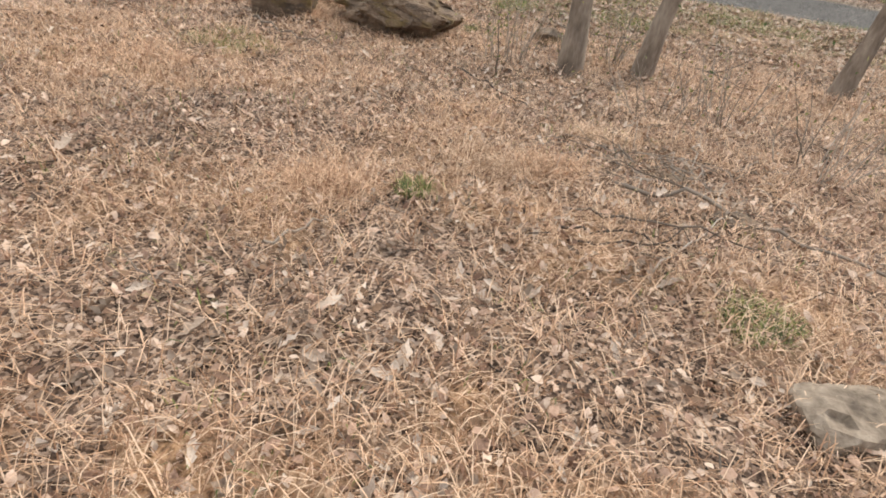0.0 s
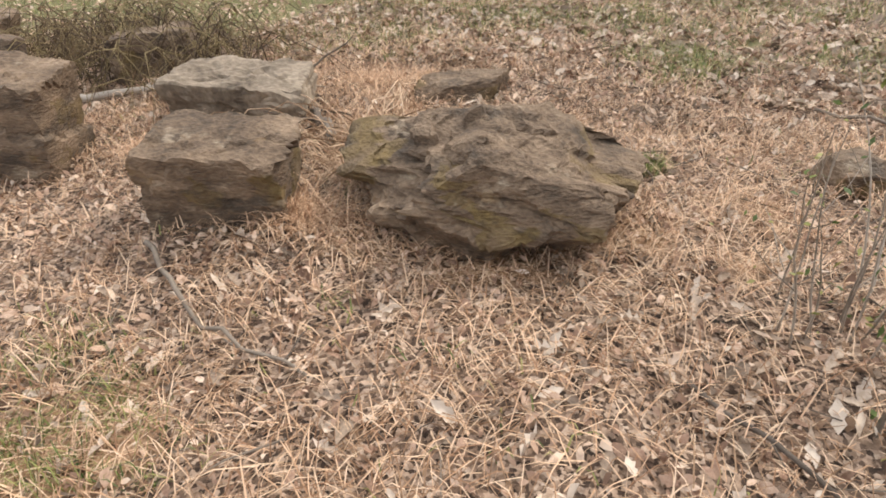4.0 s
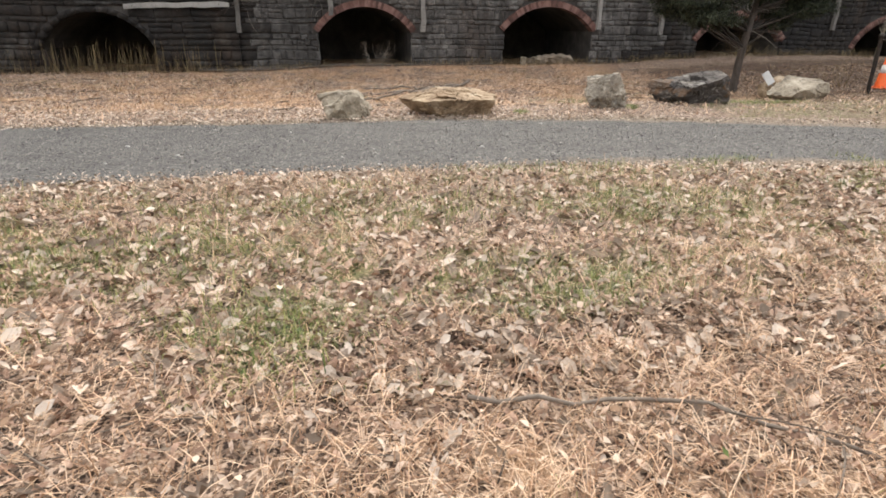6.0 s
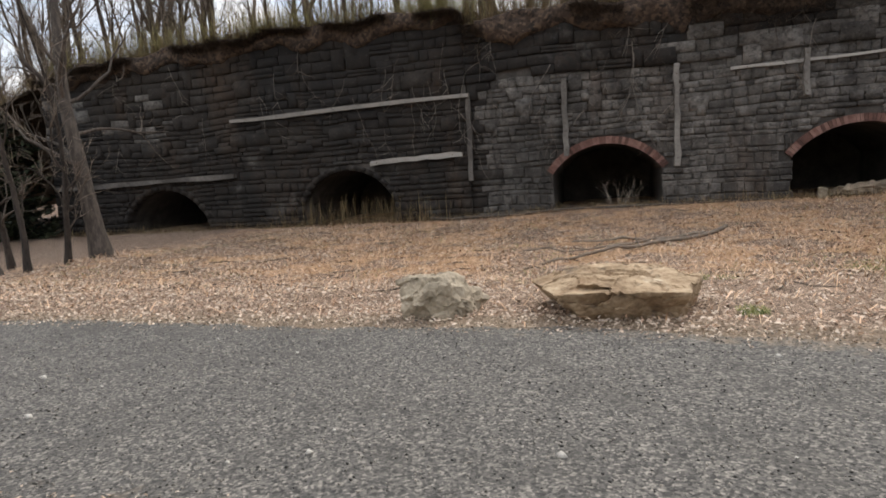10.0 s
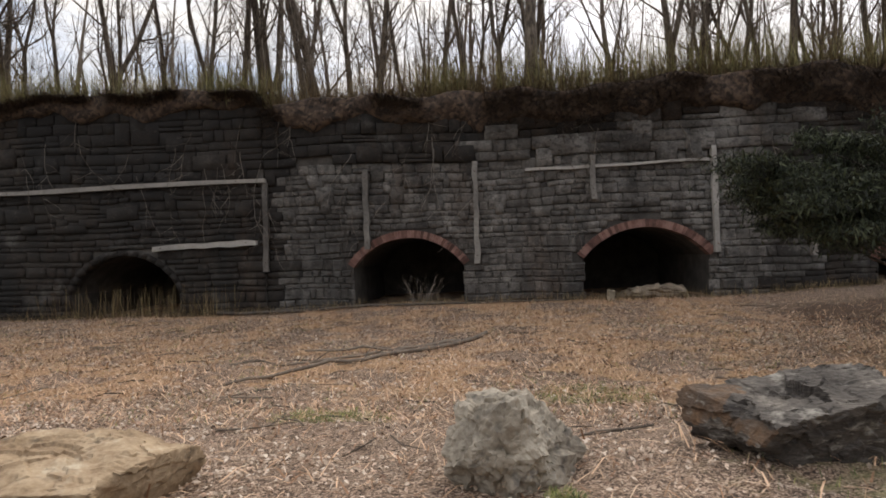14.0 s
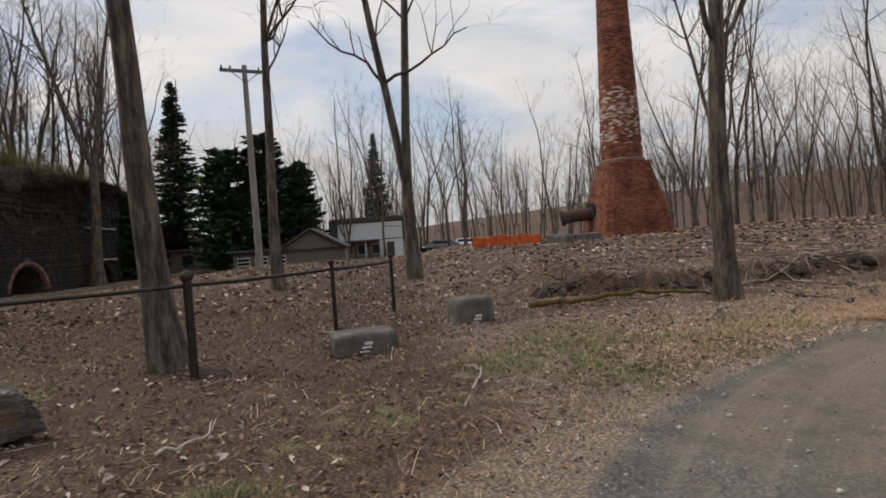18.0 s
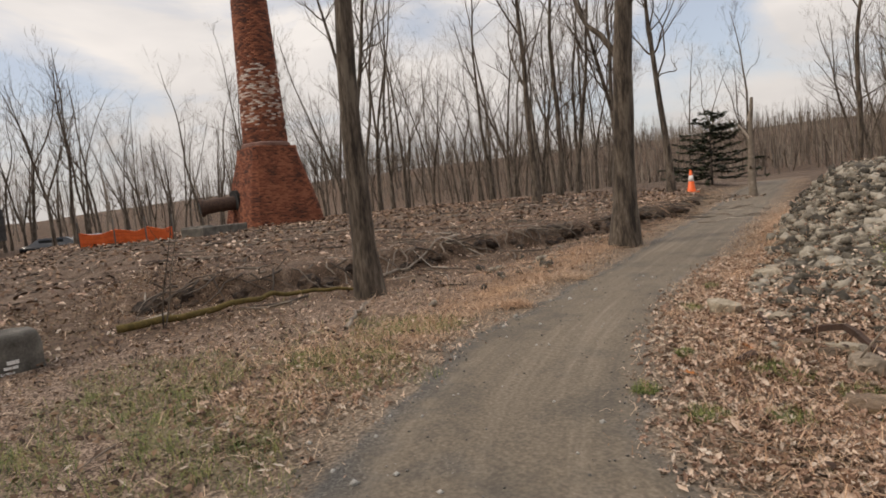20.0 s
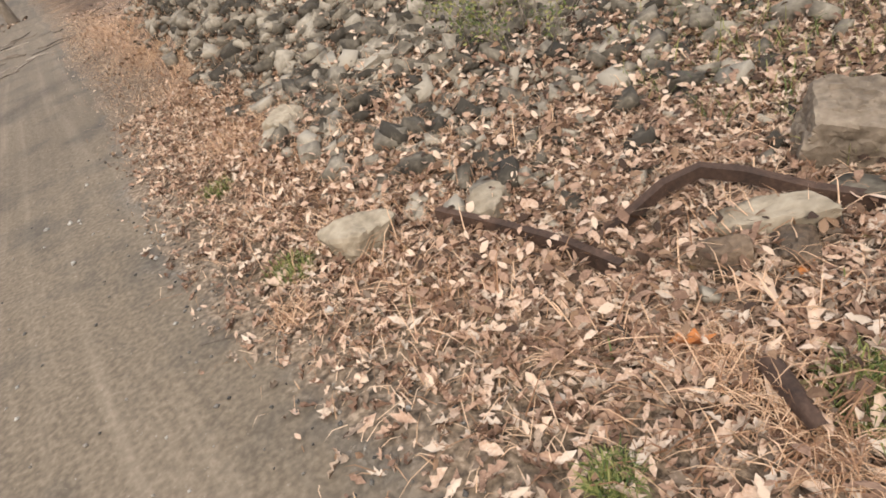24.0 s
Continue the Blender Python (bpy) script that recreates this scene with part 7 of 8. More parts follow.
fallen("fallen_branch", [(0.3, 4.9), (1.0, 4.75), (1.9, 4.1), (2.6, 3.3)], 0.011, "twig", "long thin fallen branch in the grass", "", 3, 7)
fallen("fallen_branch", [(0.45, -1.2), (0.5, -0.95), (0.56, -0.7)], 0.008, "pale_twig", "bleached stick standing in straw", "", 1, 8)
fallen("fallen_branch", [(-4.6, 3.6), (-3.6, 4.0), (-2.7, 3.9)], 0.03, "pale_twig", "dead branches heaped over stone blocks", "dead branches", 6, 9)
fallen("fallen_branch", [(-2.2, 3.5), (-2.7, 4.0), (-3.2, 4.7)], 0.028, "twig", "dead branches heaped over stone blocks", "dead branches", 5, 10)
fallen("fallen_branch", [(-5.6, 4.6), (-4.4, 4.5), (-3.5, 4.6)], 0.03, "twig", "dead branches heaped over stone blocks", "dead branches", 8, 11)
fallen("fallen_branch", [(18.9, 2.9), (19.6, 2.3), (20.1, 1.9)], 0.03, "pale_twig", "broken branch at the foot of a tree", "", 2, 12)
fallen("fallen_branch", [(22.0, 0.5), (22.6, -1.2), (23.2, -2.5)], 0.03, "pale_twig", "pale broken branch on the terrace", "", 2, 13)
fallen("fallen_branch", [(16.0, 6.9), (16.6, 6.7), (17.2, 6.8)], 0.014, "pale_twig", "thin pale twig on the leaves", "loose twigs", 3, 14)
fallen("fallen_branch", [(15.2, 9.4), (15.5, 9.1), (15.9, 9.2)], 0.014, "pale_twig", "thin pale twig on the leaves", "loose twigs", 3, 15)
fallen("fallen_branch", [(17.3, 9.7), (17.9, 9.5), (18.4, 9.9)], 0.016, "pale_twig", "thin pale twig on the leaves", "loose twigs", 4, 16)
fallen("fallen_log", [(21.6, 4.9), (21.6, 3.6), (21.9, 2.4), (21.3, 1.4)], 0.06, "moss", "mossy rotting log beside a tree", "", 0, 17)
fallen("fallen_branch", [(12.2, 1.4), (12.9, 1.25), (13.6, 1.9)], 0.02, "pale_twig", "bare branch over the rubble", "", 5, 18)


def stem_tangle(x, y, seed, count, wide, tall, label, mat="brush"):
    """Dead stems arching over one another in a low heap."""
    rng = np.random.RandomState(seed)
    t = thing("brush_heap", label, "brush", at=at_ground(x, y))
    S = []
    for _ in range(count):
        a, b = rng.uniform(0, 6.283, 2)
        p = np.array((wide * math.cos(a), 0.6 * wide * math.sin(a), 0.0)) * rng.uniform(0.2, 1.0)
        q = p + np.array((math.cos(b), math.sin(b), 0)) * rng.uniform(0.4, 1.0)
        f = np.linspace(0, 1, 7)[:, None]
        P = p + (q - p) * f + (0, 0, 1) * (4 * f * (1 - f) * rng.uniform(0.15, 1.0) * tall) + rng.normal(0, 0.025, (7, 3))
        S.append((P, np.linspace(0.005, 0.002, 7)))
    tubes("tangle", S, 3, M[mat], t, smooth=False)["kind"] = "stuff"


stem_tangle(-4.3, 4.35, 3, 300, 0.95, 0.5, "dark tangle of dead stems over stone blocks")
stem_tangle(-5.4, 4.6, 4, 220, 0.9, 0.5, "dark tangle of dead stems over stone blocks")
stem_tangle(-1.95, 3.5, 6, 90, 0.4, 0.25, "dry straw stems between two stones", "straw")
stem_tangle(2.0, 0.9, 8, 46, 0.6, 0.14, "thin dead stems over dark leaves", "pale_twig")


def bush(name, x, y, seed, tall, stems, label, leaves=0, mat="twig", leaf="grass", spread=0.35, wide=0.12, group="", thick=1.0):
    rng = np.random.RandomState(seed)
    t = thing(name, label, "bush", group, at=at_ground(x, y))
    S, C = [], []
    for i in range(stems):
        S1 = len(S)
        a = rng.uniform(0, 6.283)
        p = (wide * math.cos(a) * rng.uniform(0, 1), wide * math.sin(a) * rng.uniform(0, 1), -0.03)
        P, R = grow(rng, p, (spread * math.cos(a), spread * math.sin(a), 1), tall * rng.uniform(0.6, 1.1), (0.006 + 0.004 * tall) * thick, 0.09, 7, 0.0, 0.25)
        S.append((P, R))
        for _ in range(4):
            j = rng.randint(2, 8)
            w = P[j] - P[j - 1]
            w /= np.linalg.norm(w)
            S.append(grow(rng, P[j], side_way(rng, w, rng.uniform(0.4, 1.0)), tall * rng.uniform(0.15, 0.4), R[j] * 0.6, 0.15, 3, 0.02, 0.4))
        tubes("stem", S[S1:], 4, M[mat], t, smooth=False)
    if leaves:
        for P, R in S:
            for _ in range(leaves):
                k = rng.randint(1, len(P))
                C.append(P[k] + rng.normal(0, 0.025, 3))
        C = np.array(C)
        D = np.array([(0, 0, 0), (0.5, -0.22, 0.05), (1, 0, 0), (0.5, 0.22, 0.05)])
        batch("leaves", place_batch(D, C[:, 0], C[:, 1], C[:, 2], rng.uniform(0.012, 0.034, len(C)) * (1 + 0.3 * tall), rng, 70), [(0, 1, 2, 3)], M[leaf], t)
    return t


bush("sapling", 0.3, 2.42, 25, 0.95, 1, "single green-leaved sapling on the bank", 26, "twig", "grass", 0.03, 0.01)
bush("shrub", 0.3, 2.85, 5, 0.9, 18, "thin green-budding shrub on the bank", 2, "pale_twig", spread=0.14, wide=0.3, thick=0.5)
bush("shrub", 0.85, 3.15, 6, 0.7, 10, "thin green-budding shrub on the bank", 4, "pale_twig", spread=0.25, thick=0.6)
bush("shrub", 1.2, 3.6, 8, 0.8, 12, "thin green-budding shrub on the bank", 4, "pale_twig", spread=0.3, thick=0.6)
bush("shrub", 2.3, 2.2, 9, 0.8, 14, "bare twiggy shrub in dry leaves", 1, "pale_twig", spread=0.45, wide=0.3, thick=0.5)
bush("shrub", 2.9, 1.5, 10, 0.8, 14, "bare twiggy shrub in dry leaves", 1, "pale_twig", spread=0.45, wide=0.3, thick=0.5)
bush("shrub", 1.8, 1.9, 11, 0.7, 12, "bare twiggy shrub in dry leaves", 1, "pale_twig", spread=0.5, wide=0.3, thick=0.5)
bush("sapling", 26.0, 27.5, 12, 4.6, 5, "slender sapling with pale yellow buds", 9, "pale_twig", "green_brush", 0.1, 0.15, thick=0.5)
bush("shrub", 2.6, 31.6, 13, 1.2, 14, "leafless shrub inside an arch", 2, "pale_twig", "dark_leaf", 0.6, 0.4)
bush("shrub", 20.3, 29.4, 14, 1.3, 18, "dry brown brush before the wall", 0, "brush", spread=0.4, wide=0.7)
bush("shrub", 14.2, 18.9, 15, 0.9, 20, "dry brown brush under the cedar", 0, "brush", spread=0.4, wide=0.8)
bush("shrub", 16.4, 19.4, 16, 0.9, 16, "dry brown brush by the fence", 0, "brush", spread=0.4, wide=0.6)
bush("shrub", 12.6, 0.2, 17, 0.8, 14, "thin shrub growing on the rubble", 6, "pale_twig", spread=0.5, wide=0.3, thick=0.5)
bush("shrub", 14.1, -1.2, 18, 0.8, 26, "thin green shrub growing on the rubble", 18, "pale_twig", spread=0.45, wide=0.4, thick=0.45)
bush("shrub", 11.6, -0.4, 19, 1.0, 14, "thin shrub growing on the rubble", 4, "pale_twig", spread=0.6, wide=0.3, thick=0.5)
bush("shrub", 21.4, 4.4, 20, 1.8, 2, "thin bare sapling by the path", 0, "bark", spread=0.08, wide=0.02)
for x, y in ((14.2, -60), (11.8, -62), (16.5, -64)):
    bush("forsythia", x, y, int(x * 10), 2.6, 16, "yellow blossoming shrub on a far lawn", 26, "brush", "yellow", 0.5, 0.8, "yellow shrubs on the lawn", 1.2)
bush("shrub", 17.2, 13.0, 21, 0.6, 5, "small dry weed by the fence", 0, "brush", spread=0.3, wide=0.1)


# ---------- litter: leaves, straw, grass, pebbles ----------
rs = np.random.RandomState(77)


def scattered(n, x0, x1, y0, y1, keep):
    X, Y = rs.uniform(x0, x1, n), rs.uniform(y0, y1, n)
    k = keep(X, Y) > rs.uniform(0, 1, n)
    return X[k], Y[k]


def off_path(X, Y, a=-0.1, b=0.35):
    d, hw, _ = path_half(X, Y)
    return step(a, b, d - hw)


LEAF = np.array([(-0.5, 0, 0.02), (-0.18, -0.27, 0.1), (0.2, -0.22, 0.06), (0.52, 0, 0.0), (0.16, 0.26, 0.09), (-0.2, 0.2, 0.12), (0, 0, -0.02)])
LEAF4_F = [(0, 1, 5), (1, 4, 5), (1, 2, 4), (2, 3, 4)]
LEAF_F = [(0, 1, 6), (1, 2, 6), (2, 3, 6), (3, 4, 6), (4, 5, 6), (5, 0, 6)]
OAK = np.array([(-0.6, 0, 0.0), (-0.3, -0.2, 0.16), (-0.12, -0.13, 0.05), (0.1, -0.24, 0.2), (0.26, -0.12, 0.04), (0.55, 0.03, 0.14), (0.24, 0.15, 0.03), (0.06, 0.22, 0.16), (-0.14, 0.12, 0.04), (-0.3, 0.17, 0.12)])
OAK_F = [(0, 1, 2), (2, 3, 4), (4, 5, 6), (6, 7, 8), (8, 9, 0), (0, 2, 8), (2, 4, 8), (4, 6, 8)]


def leaves(name, X, Y, lo, hi, mat, label, shape=0, tilt=28):
    D, F = ((LEAF, LEAF_F), (OAK, OAK_F), (LEAF[:6], LEAF4_F))[shape]
    n = len(X)
    size = rs.uniform(lo, hi, n)
    S = np.stack([size, size * rs.uniform(0.65, 1.2, n), size * rs.uniform(0.3, 2.8, n)], -1)
    V = place_batch(D, X, Y, height(X, Y) + 0.012 + rs.uniform(0, 0.03, n) + (0.05 if name == "rubble_leaves" else 0.0), S, rs, tilt)
    return tagged(batch(name, V, F, M[mat]), label, "leaves", kind="stuff")


def blades(name, X, Y, lo, hi, width, mat, label, category, flat=0.25, base=None):
    """Grass: thin bent blades; flat says how far they lie down."""
    n = len(X)
    a, ln = rs.uniform(0, 2 * np.pi, n), rs.uniform(lo, hi, n)
    lift = np.clip(rs.normal(flat, 0.22, n), 0.03, 1.0)
    Z = (height(X, Y) if base is None else base) + 0.004 + rs.uniform(0, 0.035, n) * (flat < 0.3)
    dx, dy = np.cos(a), np.sin(a)
    w = width * rs.uniform(0.5, 1.2, n)
    hx = np.sqrt(np.clip(1 - lift**2, 0, 1))
    m = 0.55
    V = np.empty((n, 5, 3))
    for k, (f, ww, zz) in enumerate(((0, 1, 0), (0, -1, 0), (m, 0.7, 0.75), (m, -0.7, 0.75), (1, 0, 1))):
        V[:, k, 0] = X + dx * hx * ln * f - dy * w * ww / 2
        V[:, k, 1] = Y + dy * hx * ln * f + dx * w * ww / 2
        V[:, k, 2] = Z + lift * ln * zz * (1 if f else 0) + (0.02 if f == m else 0)
    me = batch(name, V[:, [0, 1, 3, 2, 4]], [(0, 1, 2), (0, 2, 3), (3, 2, 4)], M[mat])
    return tagged(me, label, category, kind="stuff")


bank = lambda X, Y: off_path(X, Y, -0.15, 0.3) * step(9.6, 8.8, Y)
clumpy = lambda X, Y: 0.3 + 0.7 * step(0.38, 0.64, fbm(X * 1.1, Y * 1.1 + 7))
# the strip of the bank that is walked, then its surroundings
X, Y = scattered(58000, -4.2, 4.2, -3.6, 9.2, lambda X, Y: bank(X, Y) * (1 - 0.6 * step(5.8, 7.4, Y)) * (0.55 + 0.45 * step(0.3, 0.6, fbm(X * 1.6, Y * 1.6 + 3))))
leaves("fallen_leaves", X[::2], Y[::2], 0.02, 0.065, "leaf", "dry pale-brown fallen leaves on the bank", 2, 55)
leaves("fallen_oak_leaves", X[1::8], Y[1::8], 0.03, 0.08, "leaf", "dry lobed fallen leaves on the bank", 1, 45)
leaves("bleached_leaves", X[5::8], Y[5::8], 0.02, 0.065, "grey_leaf", "bleached fallen leaves on the bank", 0, 55)
k = fbm(X[3::4] * 0.9 + 2, Y[3::4] * 0.9) > 0.5
leaves("old_leaves", X[3::4][k], Y[3::4][k], 0.018, 0.06, "dark_leaf", "dark rotting leaves on the bank", 2, 45)
X, Y = scattered(5200, -4.2, 4.4, -3.4, 6, lambda X, Y: bank(X, Y) * step(0.4, 0.62, fbm(X * 1.3 + 8, Y * 1.3)))
leaves("curled_leaves", X, Y, 0.06, 0.11, "grey_leaf", "broad pale curled leaves among the straw", 1, 40)
X, Y = scattered(8200, -4.2, 6, 5, 9.3, lambda X, Y: bank(X, Y) * (0.3 + 0.7 * step(0.4, 0.6, fbm(X * 1.2, Y * 1.2 + 5))))
leaves("broad_leaves", X, Y, 0.06, 0.12, "grey_leaf", "broad bleached leaves beside the gravel", 0, 40)
leaves("broad_brown_leaves", X[::2] + 0.04, Y[::2] + 0.06, 0.05, 0.11, "leaf", "broad brown leaves beside the gravel", 1, 40)
X, Y = scattered(30000, -12, 13, -5, 9.3, lambda X, Y: bank(X, Y) * (1 - step(-4.6, -3.8, X) * step(4.6, 3.8, X)))
leaves("outer_leaves", X, Y, 0.035, 0.09, "leaf", "dry fallen leaves over the wider bank", 2, 35)
X, Y = scattered(230000, -4.2, 4.2, -3.6, 9.2, lambda X, Y: bank(X, Y) * (0.1 + 0.9 * clumpy(X, Y)) * (0.4 + 0.6 * step(8, 4.8, Y + 2 * vnoise(X, Y))))
blades("straw", X[::2], Y[::2], 0.05, 0.21, 0.0044, "straw", "flattened dry straw on the bank", "straw", 0.17)
blades("orange_straw", X[1::2], Y[1::2], 0.05, 0.19, 0.0046, "orange_straw", "flattened orange straw on the bank", "straw", 0.17)
X, Y = scattered(40000, -12, 11, -5, 9.2, lambda X, Y: bank(X, Y) * clumpy(X, Y) * (1 - step(-4.6, -3.8, X) * step(4.6, 3.8, X)))
blades("outer_straw", X, Y, 0.1, 0.3, 0.008, "straw", "flattened dry straw over the wider bank", "straw", 0.16)
X, Y = scattered(34000, -5, 6, 5, 8.9, lambda X, Y: step(0.5, 0.6, fbm(X * 0.9 + 1, Y * 1.5)) * (0.4 + 0.6 * step(6.5, 7.6, Y)))
blades("bank_grass_patch", X, Y, 0.04, 0.13, 0.006, "grass", "patches of fresh green grass on the bank", "grass", 0.55)
X, Y = scattered(64000, -9, 9, 3.5, 9.1, lambda X, Y: bank(X, Y) * zones(X, Y)[2] * (0.35 + 0.65 * step(5.5, 7.5, Y)))
blades("grass", X, Y, 0.03, 0.1, 0.005, "grass", "patches of new green grass", "grass", 0.5)
for x, y, r in ((-1.95, 1.5, 0.34), (-3.2, 5.7, 0.6), (-4.9, 8.0, 0.9), (0.84, 5.83, 0.42), (-0.5, 5.76, 0.4), (1.24, 5.72, 0.25), (1.62, 6.02, 0.28), (-1.04, 6.65, 0.5), (-0.44, 5.56, 0.35), (-3.4, 7.2, 0.8), (2.4, 7.3, 0.5), (-2.2, 6.6, 0.5), (13.3, 9.8, 0.5), (14.2, 8.7, 0.4), (18.3, 5.2, 0.8), (17.2, 6.4, 0.5), (17.2, 12.2, 0.7), (17.5, 3.7, 0.7), (18.4, 2.4, 0.6), (16.5, 5.3, 0.6), (3.2, 16.4, 0.5), (6.4, 17.6, 0.6), (9.2, 14.6, 0.7)):
    n = int(3600 * r ** 1.5)
    a, q = rs.uniform(0, 6.28, n), r * np.sqrt(rs.uniform(0, 1, n))
    q *= 0.5 + vnoise(2.2 * np.cos(a) + x * 3, 2.2 * np.sin(a) + y)
    blades("green_patch", x + 1.3 * q * np.cos(a), y + q * np.sin(a), 0.04, 0.14, 0.0045, "grass", "patch of fresh green grass in the straw", "grass", 0.45)
X, Y = scattered(9000, -4, 5, -3, 4.5, lambda X, Y: step(0.56, 0.68, fbm(X * 2.3 + 5, Y * 2.3)))
blades("weeds", X, Y, 0.03, 0.09, 0.007, "grass", "sparse green weeds among the leaves", "grass", 0.5)
X, Y = scattered(84000, -14, 13, 12.2, 19.5, lambda X, Y: np.maximum(step(-1, -5, X), 0.18 + 0.82 * step(0.4, 0.6, fbm(X * 0.55, Y * 0.8 + 11))) * off_path(X, Y, -0.3, 0.4) * (0.2 + 0.8 * step(19, 14.5, Y)) * (0.12 + 0.88 * step(8.5, 5, X)))
leaves("verge_leaves", X[::3], Y[::3], 0.022, 0.06, "leaf", "dry bleached leaves on the verge", 2, 35)
leaves("verge_leaves", np.concatenate([X[1::3], X[2::3]]), np.concatenate([Y[1::3], Y[2::3]]), 0.022, 0.068, "grey_leaf", "dry pale leaves on the verge", 2, 35)
X, Y = scattered(70000, -14, 17, 12.2, 31, lambda X, Y: off_path(X, Y, -0.1, 0.3) * (0.35 + 0.65 * zones(X, Y)[0]))
blades("field_straw", X[::2], Y[::2], 0.1, 0.34, 0.016, "orange_straw", "orange straw over the field", "straw", 0.14)
blades("verge_straw", X[1::2], Y[1::2], 0.08, 0.26, 0.01, "straw", "dry straw over the field", "straw", 0.14)
X, Y = scattered(26000, -12, 14, 15, 29, lambda X, Y: 0.04 + 0.96 * step(0.5, 0.64, fbm(X * 0.45, Y * 0.8)))
leaves("field_leaves", X, Y, 0.03, 0.085, "dark_leaf", "dark leaves blown over the field", 2, 35)
X, Y = scattered(30000, -12, 14, 16, 30, lambda X, Y: np.maximum(step(-3, -8, X), 0.2 + 0.8 * step(0.42, 0.62, fbm(X * 0.5 + 9, Y * 0.5))))
leaves("field_pale_leaves", X, Y, 0.03, 0.085, "grey_leaf", "pale leaves blown over the field", 2, 35)
X, Y = scattered(46000, -12, 14, 16, 30, lambda X, Y: (0.25 + 0.75 * step(-9, -2, X + 3 * fbm(X * 0.4, Y * 0.4))) * (0.3 + 0.7 * step(0.38, 0.6, fbm(X * 0.9 + 4, Y * 0.9))))
blades("field_tussocks", X[::2], Y[::2], 0.12, 0.36, 0.016, "orange_straw", "matted tussocks of orange straw", "straw", 0.12)
leaves("field_tan_leaves", X[1::4], Y[1::4], 0.03, 0.085, "leaf", "tan leaves blown over the field", 2, 40)
X, Y = scattered(16000, -12, 14, 16, 30, lambda X, Y: step(0.5, 0.66, fbm(X * 0.8 + 2, Y * 0.8)))
blades("field_grass", X, Y, 0.04, 0.12, 0.012, "grass", "thin new grass on the field", "grass", 0.4)
X, Y = scattered(52000, 9, 26, 3, 26, lambda X, Y: off_path(X, Y, -0.1, 0.4) * (0.15 + 0.85 * step(11, 14, X)))
leaves("mulch_leaves", X, Y, 0.03, 0.08, "dark_leaf", "dark leaf litter round the fence", 2, 35)
X, Y = scattered(17000, 9, 26, 3, 26, lambda X, Y: off_path(X, Y, -0.1, 0.4) * (0.1 + 0.9 * step(0.46, 0.64, fbm(X * 0.6 + 5, Y * 0.6))))
leaves("pale_leaves", X, Y, 0.03, 0.1, "grey_leaf", "scattered pale leaves round the fence", 0, 35)
X, Y = scattered(60000, 9, 26, 3, 24, lambda X, Y: off_path(X, Y, -0.1, 0.4) * (0.15 + 0.85 * step(0.42, 0.62, fbm(X * 0.6, Y * 0.6 + 2))))
blades("mulch_stems", X[1::2], Y[1::2], 0.06, 0.3, 0.007, "brush", "dead brown stems over dark leaf litter", "grass", 0.12)
X, Y = X[::4], Y[::4]
blades("mulch_straw", X, Y, 0.08, 0.28, 0.008, "straw", "thin dry straw over dark leaf litter", "straw", 0.12)
X, Y = scattered(40000, 7, 22, 0, 16, lambda X, Y: off_path(X, Y, 0.0, 0.4) * np.maximum(zones(X, Y)[2], 0.06))
blades("verge_grass", X, Y, 0.03, 0.1, 0.006, "grass", "thin new grass beside the path", "grass", 0.5)
# beside the footpath
east = lambda X, Y: X > np.interp(Y, [-4.1, -1.8, 0.2, 2.2, 4.1, 6.1], [18.6, 17.8, 17.2, 16.3, 15.2, 13.0])
X, Y = scattered(84000, 12.2, 17.5, -3.5, 5.2, lambda X, Y: off_path(X, Y, -0.42, 0.3) * np.where(east(X, Y), 0.3, 1.0 - 0.6 * step(-0.2, -1.8, Y) * off_path(X, Y, 0.5, 1.0)))
leaves("path_leaves", X[::4], Y[::4], 0.035, 0.095, "leaf", "dry lobed leaves beside the footpath", 1, 38)
leaves("path_leaves", X[3::5], Y[3::5], 0.035, 0.075, "grey_leaf", "bleached lobed leaves beside the footpath", 1, 35)
leaves("path_leaves", X[1::3], Y[1::3], 0.025, 0.06, "leaf", "crumbled dry leaves beside the footpath", 1, 38)
X, Y = scattered(30000, 8, 27, -18, 5, lambda X, Y: off_path(X, Y, -0.3, 0.3) * (1 - step(12, 12.5, X) * step(17.6, 17.2, X) * step(-4, -3, Y)))
leaves("terrace_leaves", X[::2], Y[::2], 0.04, 0.08, "leaf", "dry leaves along the footpath", 2, 35)
leaves("terrace_old_leaves", X[1::4], Y[1::4], 0.04, 0.09, "dark_leaf", "dark old leaves along the footpath", 2, 35)
X, Y = scattered(120000, 11.5, 25, -16, 5, lambda X, Y: off_path(X, Y, -0.4, 0.25) * (0.15 + zones(X, Y)[0]))
blades("path_straw", X[::2], Y[::2], 0.06, 0.22, 0.0042, "straw", "dry straw along the footpath", "straw", 0.16)
blades("path_orange_straw", X[1::2], Y[1::2], 0.06, 0.22, 0.0042, "orange_straw", "orange straw along the footpath", "straw", 0.16)
X, Y = np.array([14.88, 14.3, 13.9, 14.75]), np.array([2.3, 1.5, 0.9, 1.6])
leaves("orange_leaves", X, Y, 0.09, 0.13, "orange_leaf", "a few bright orange leaves", 1)
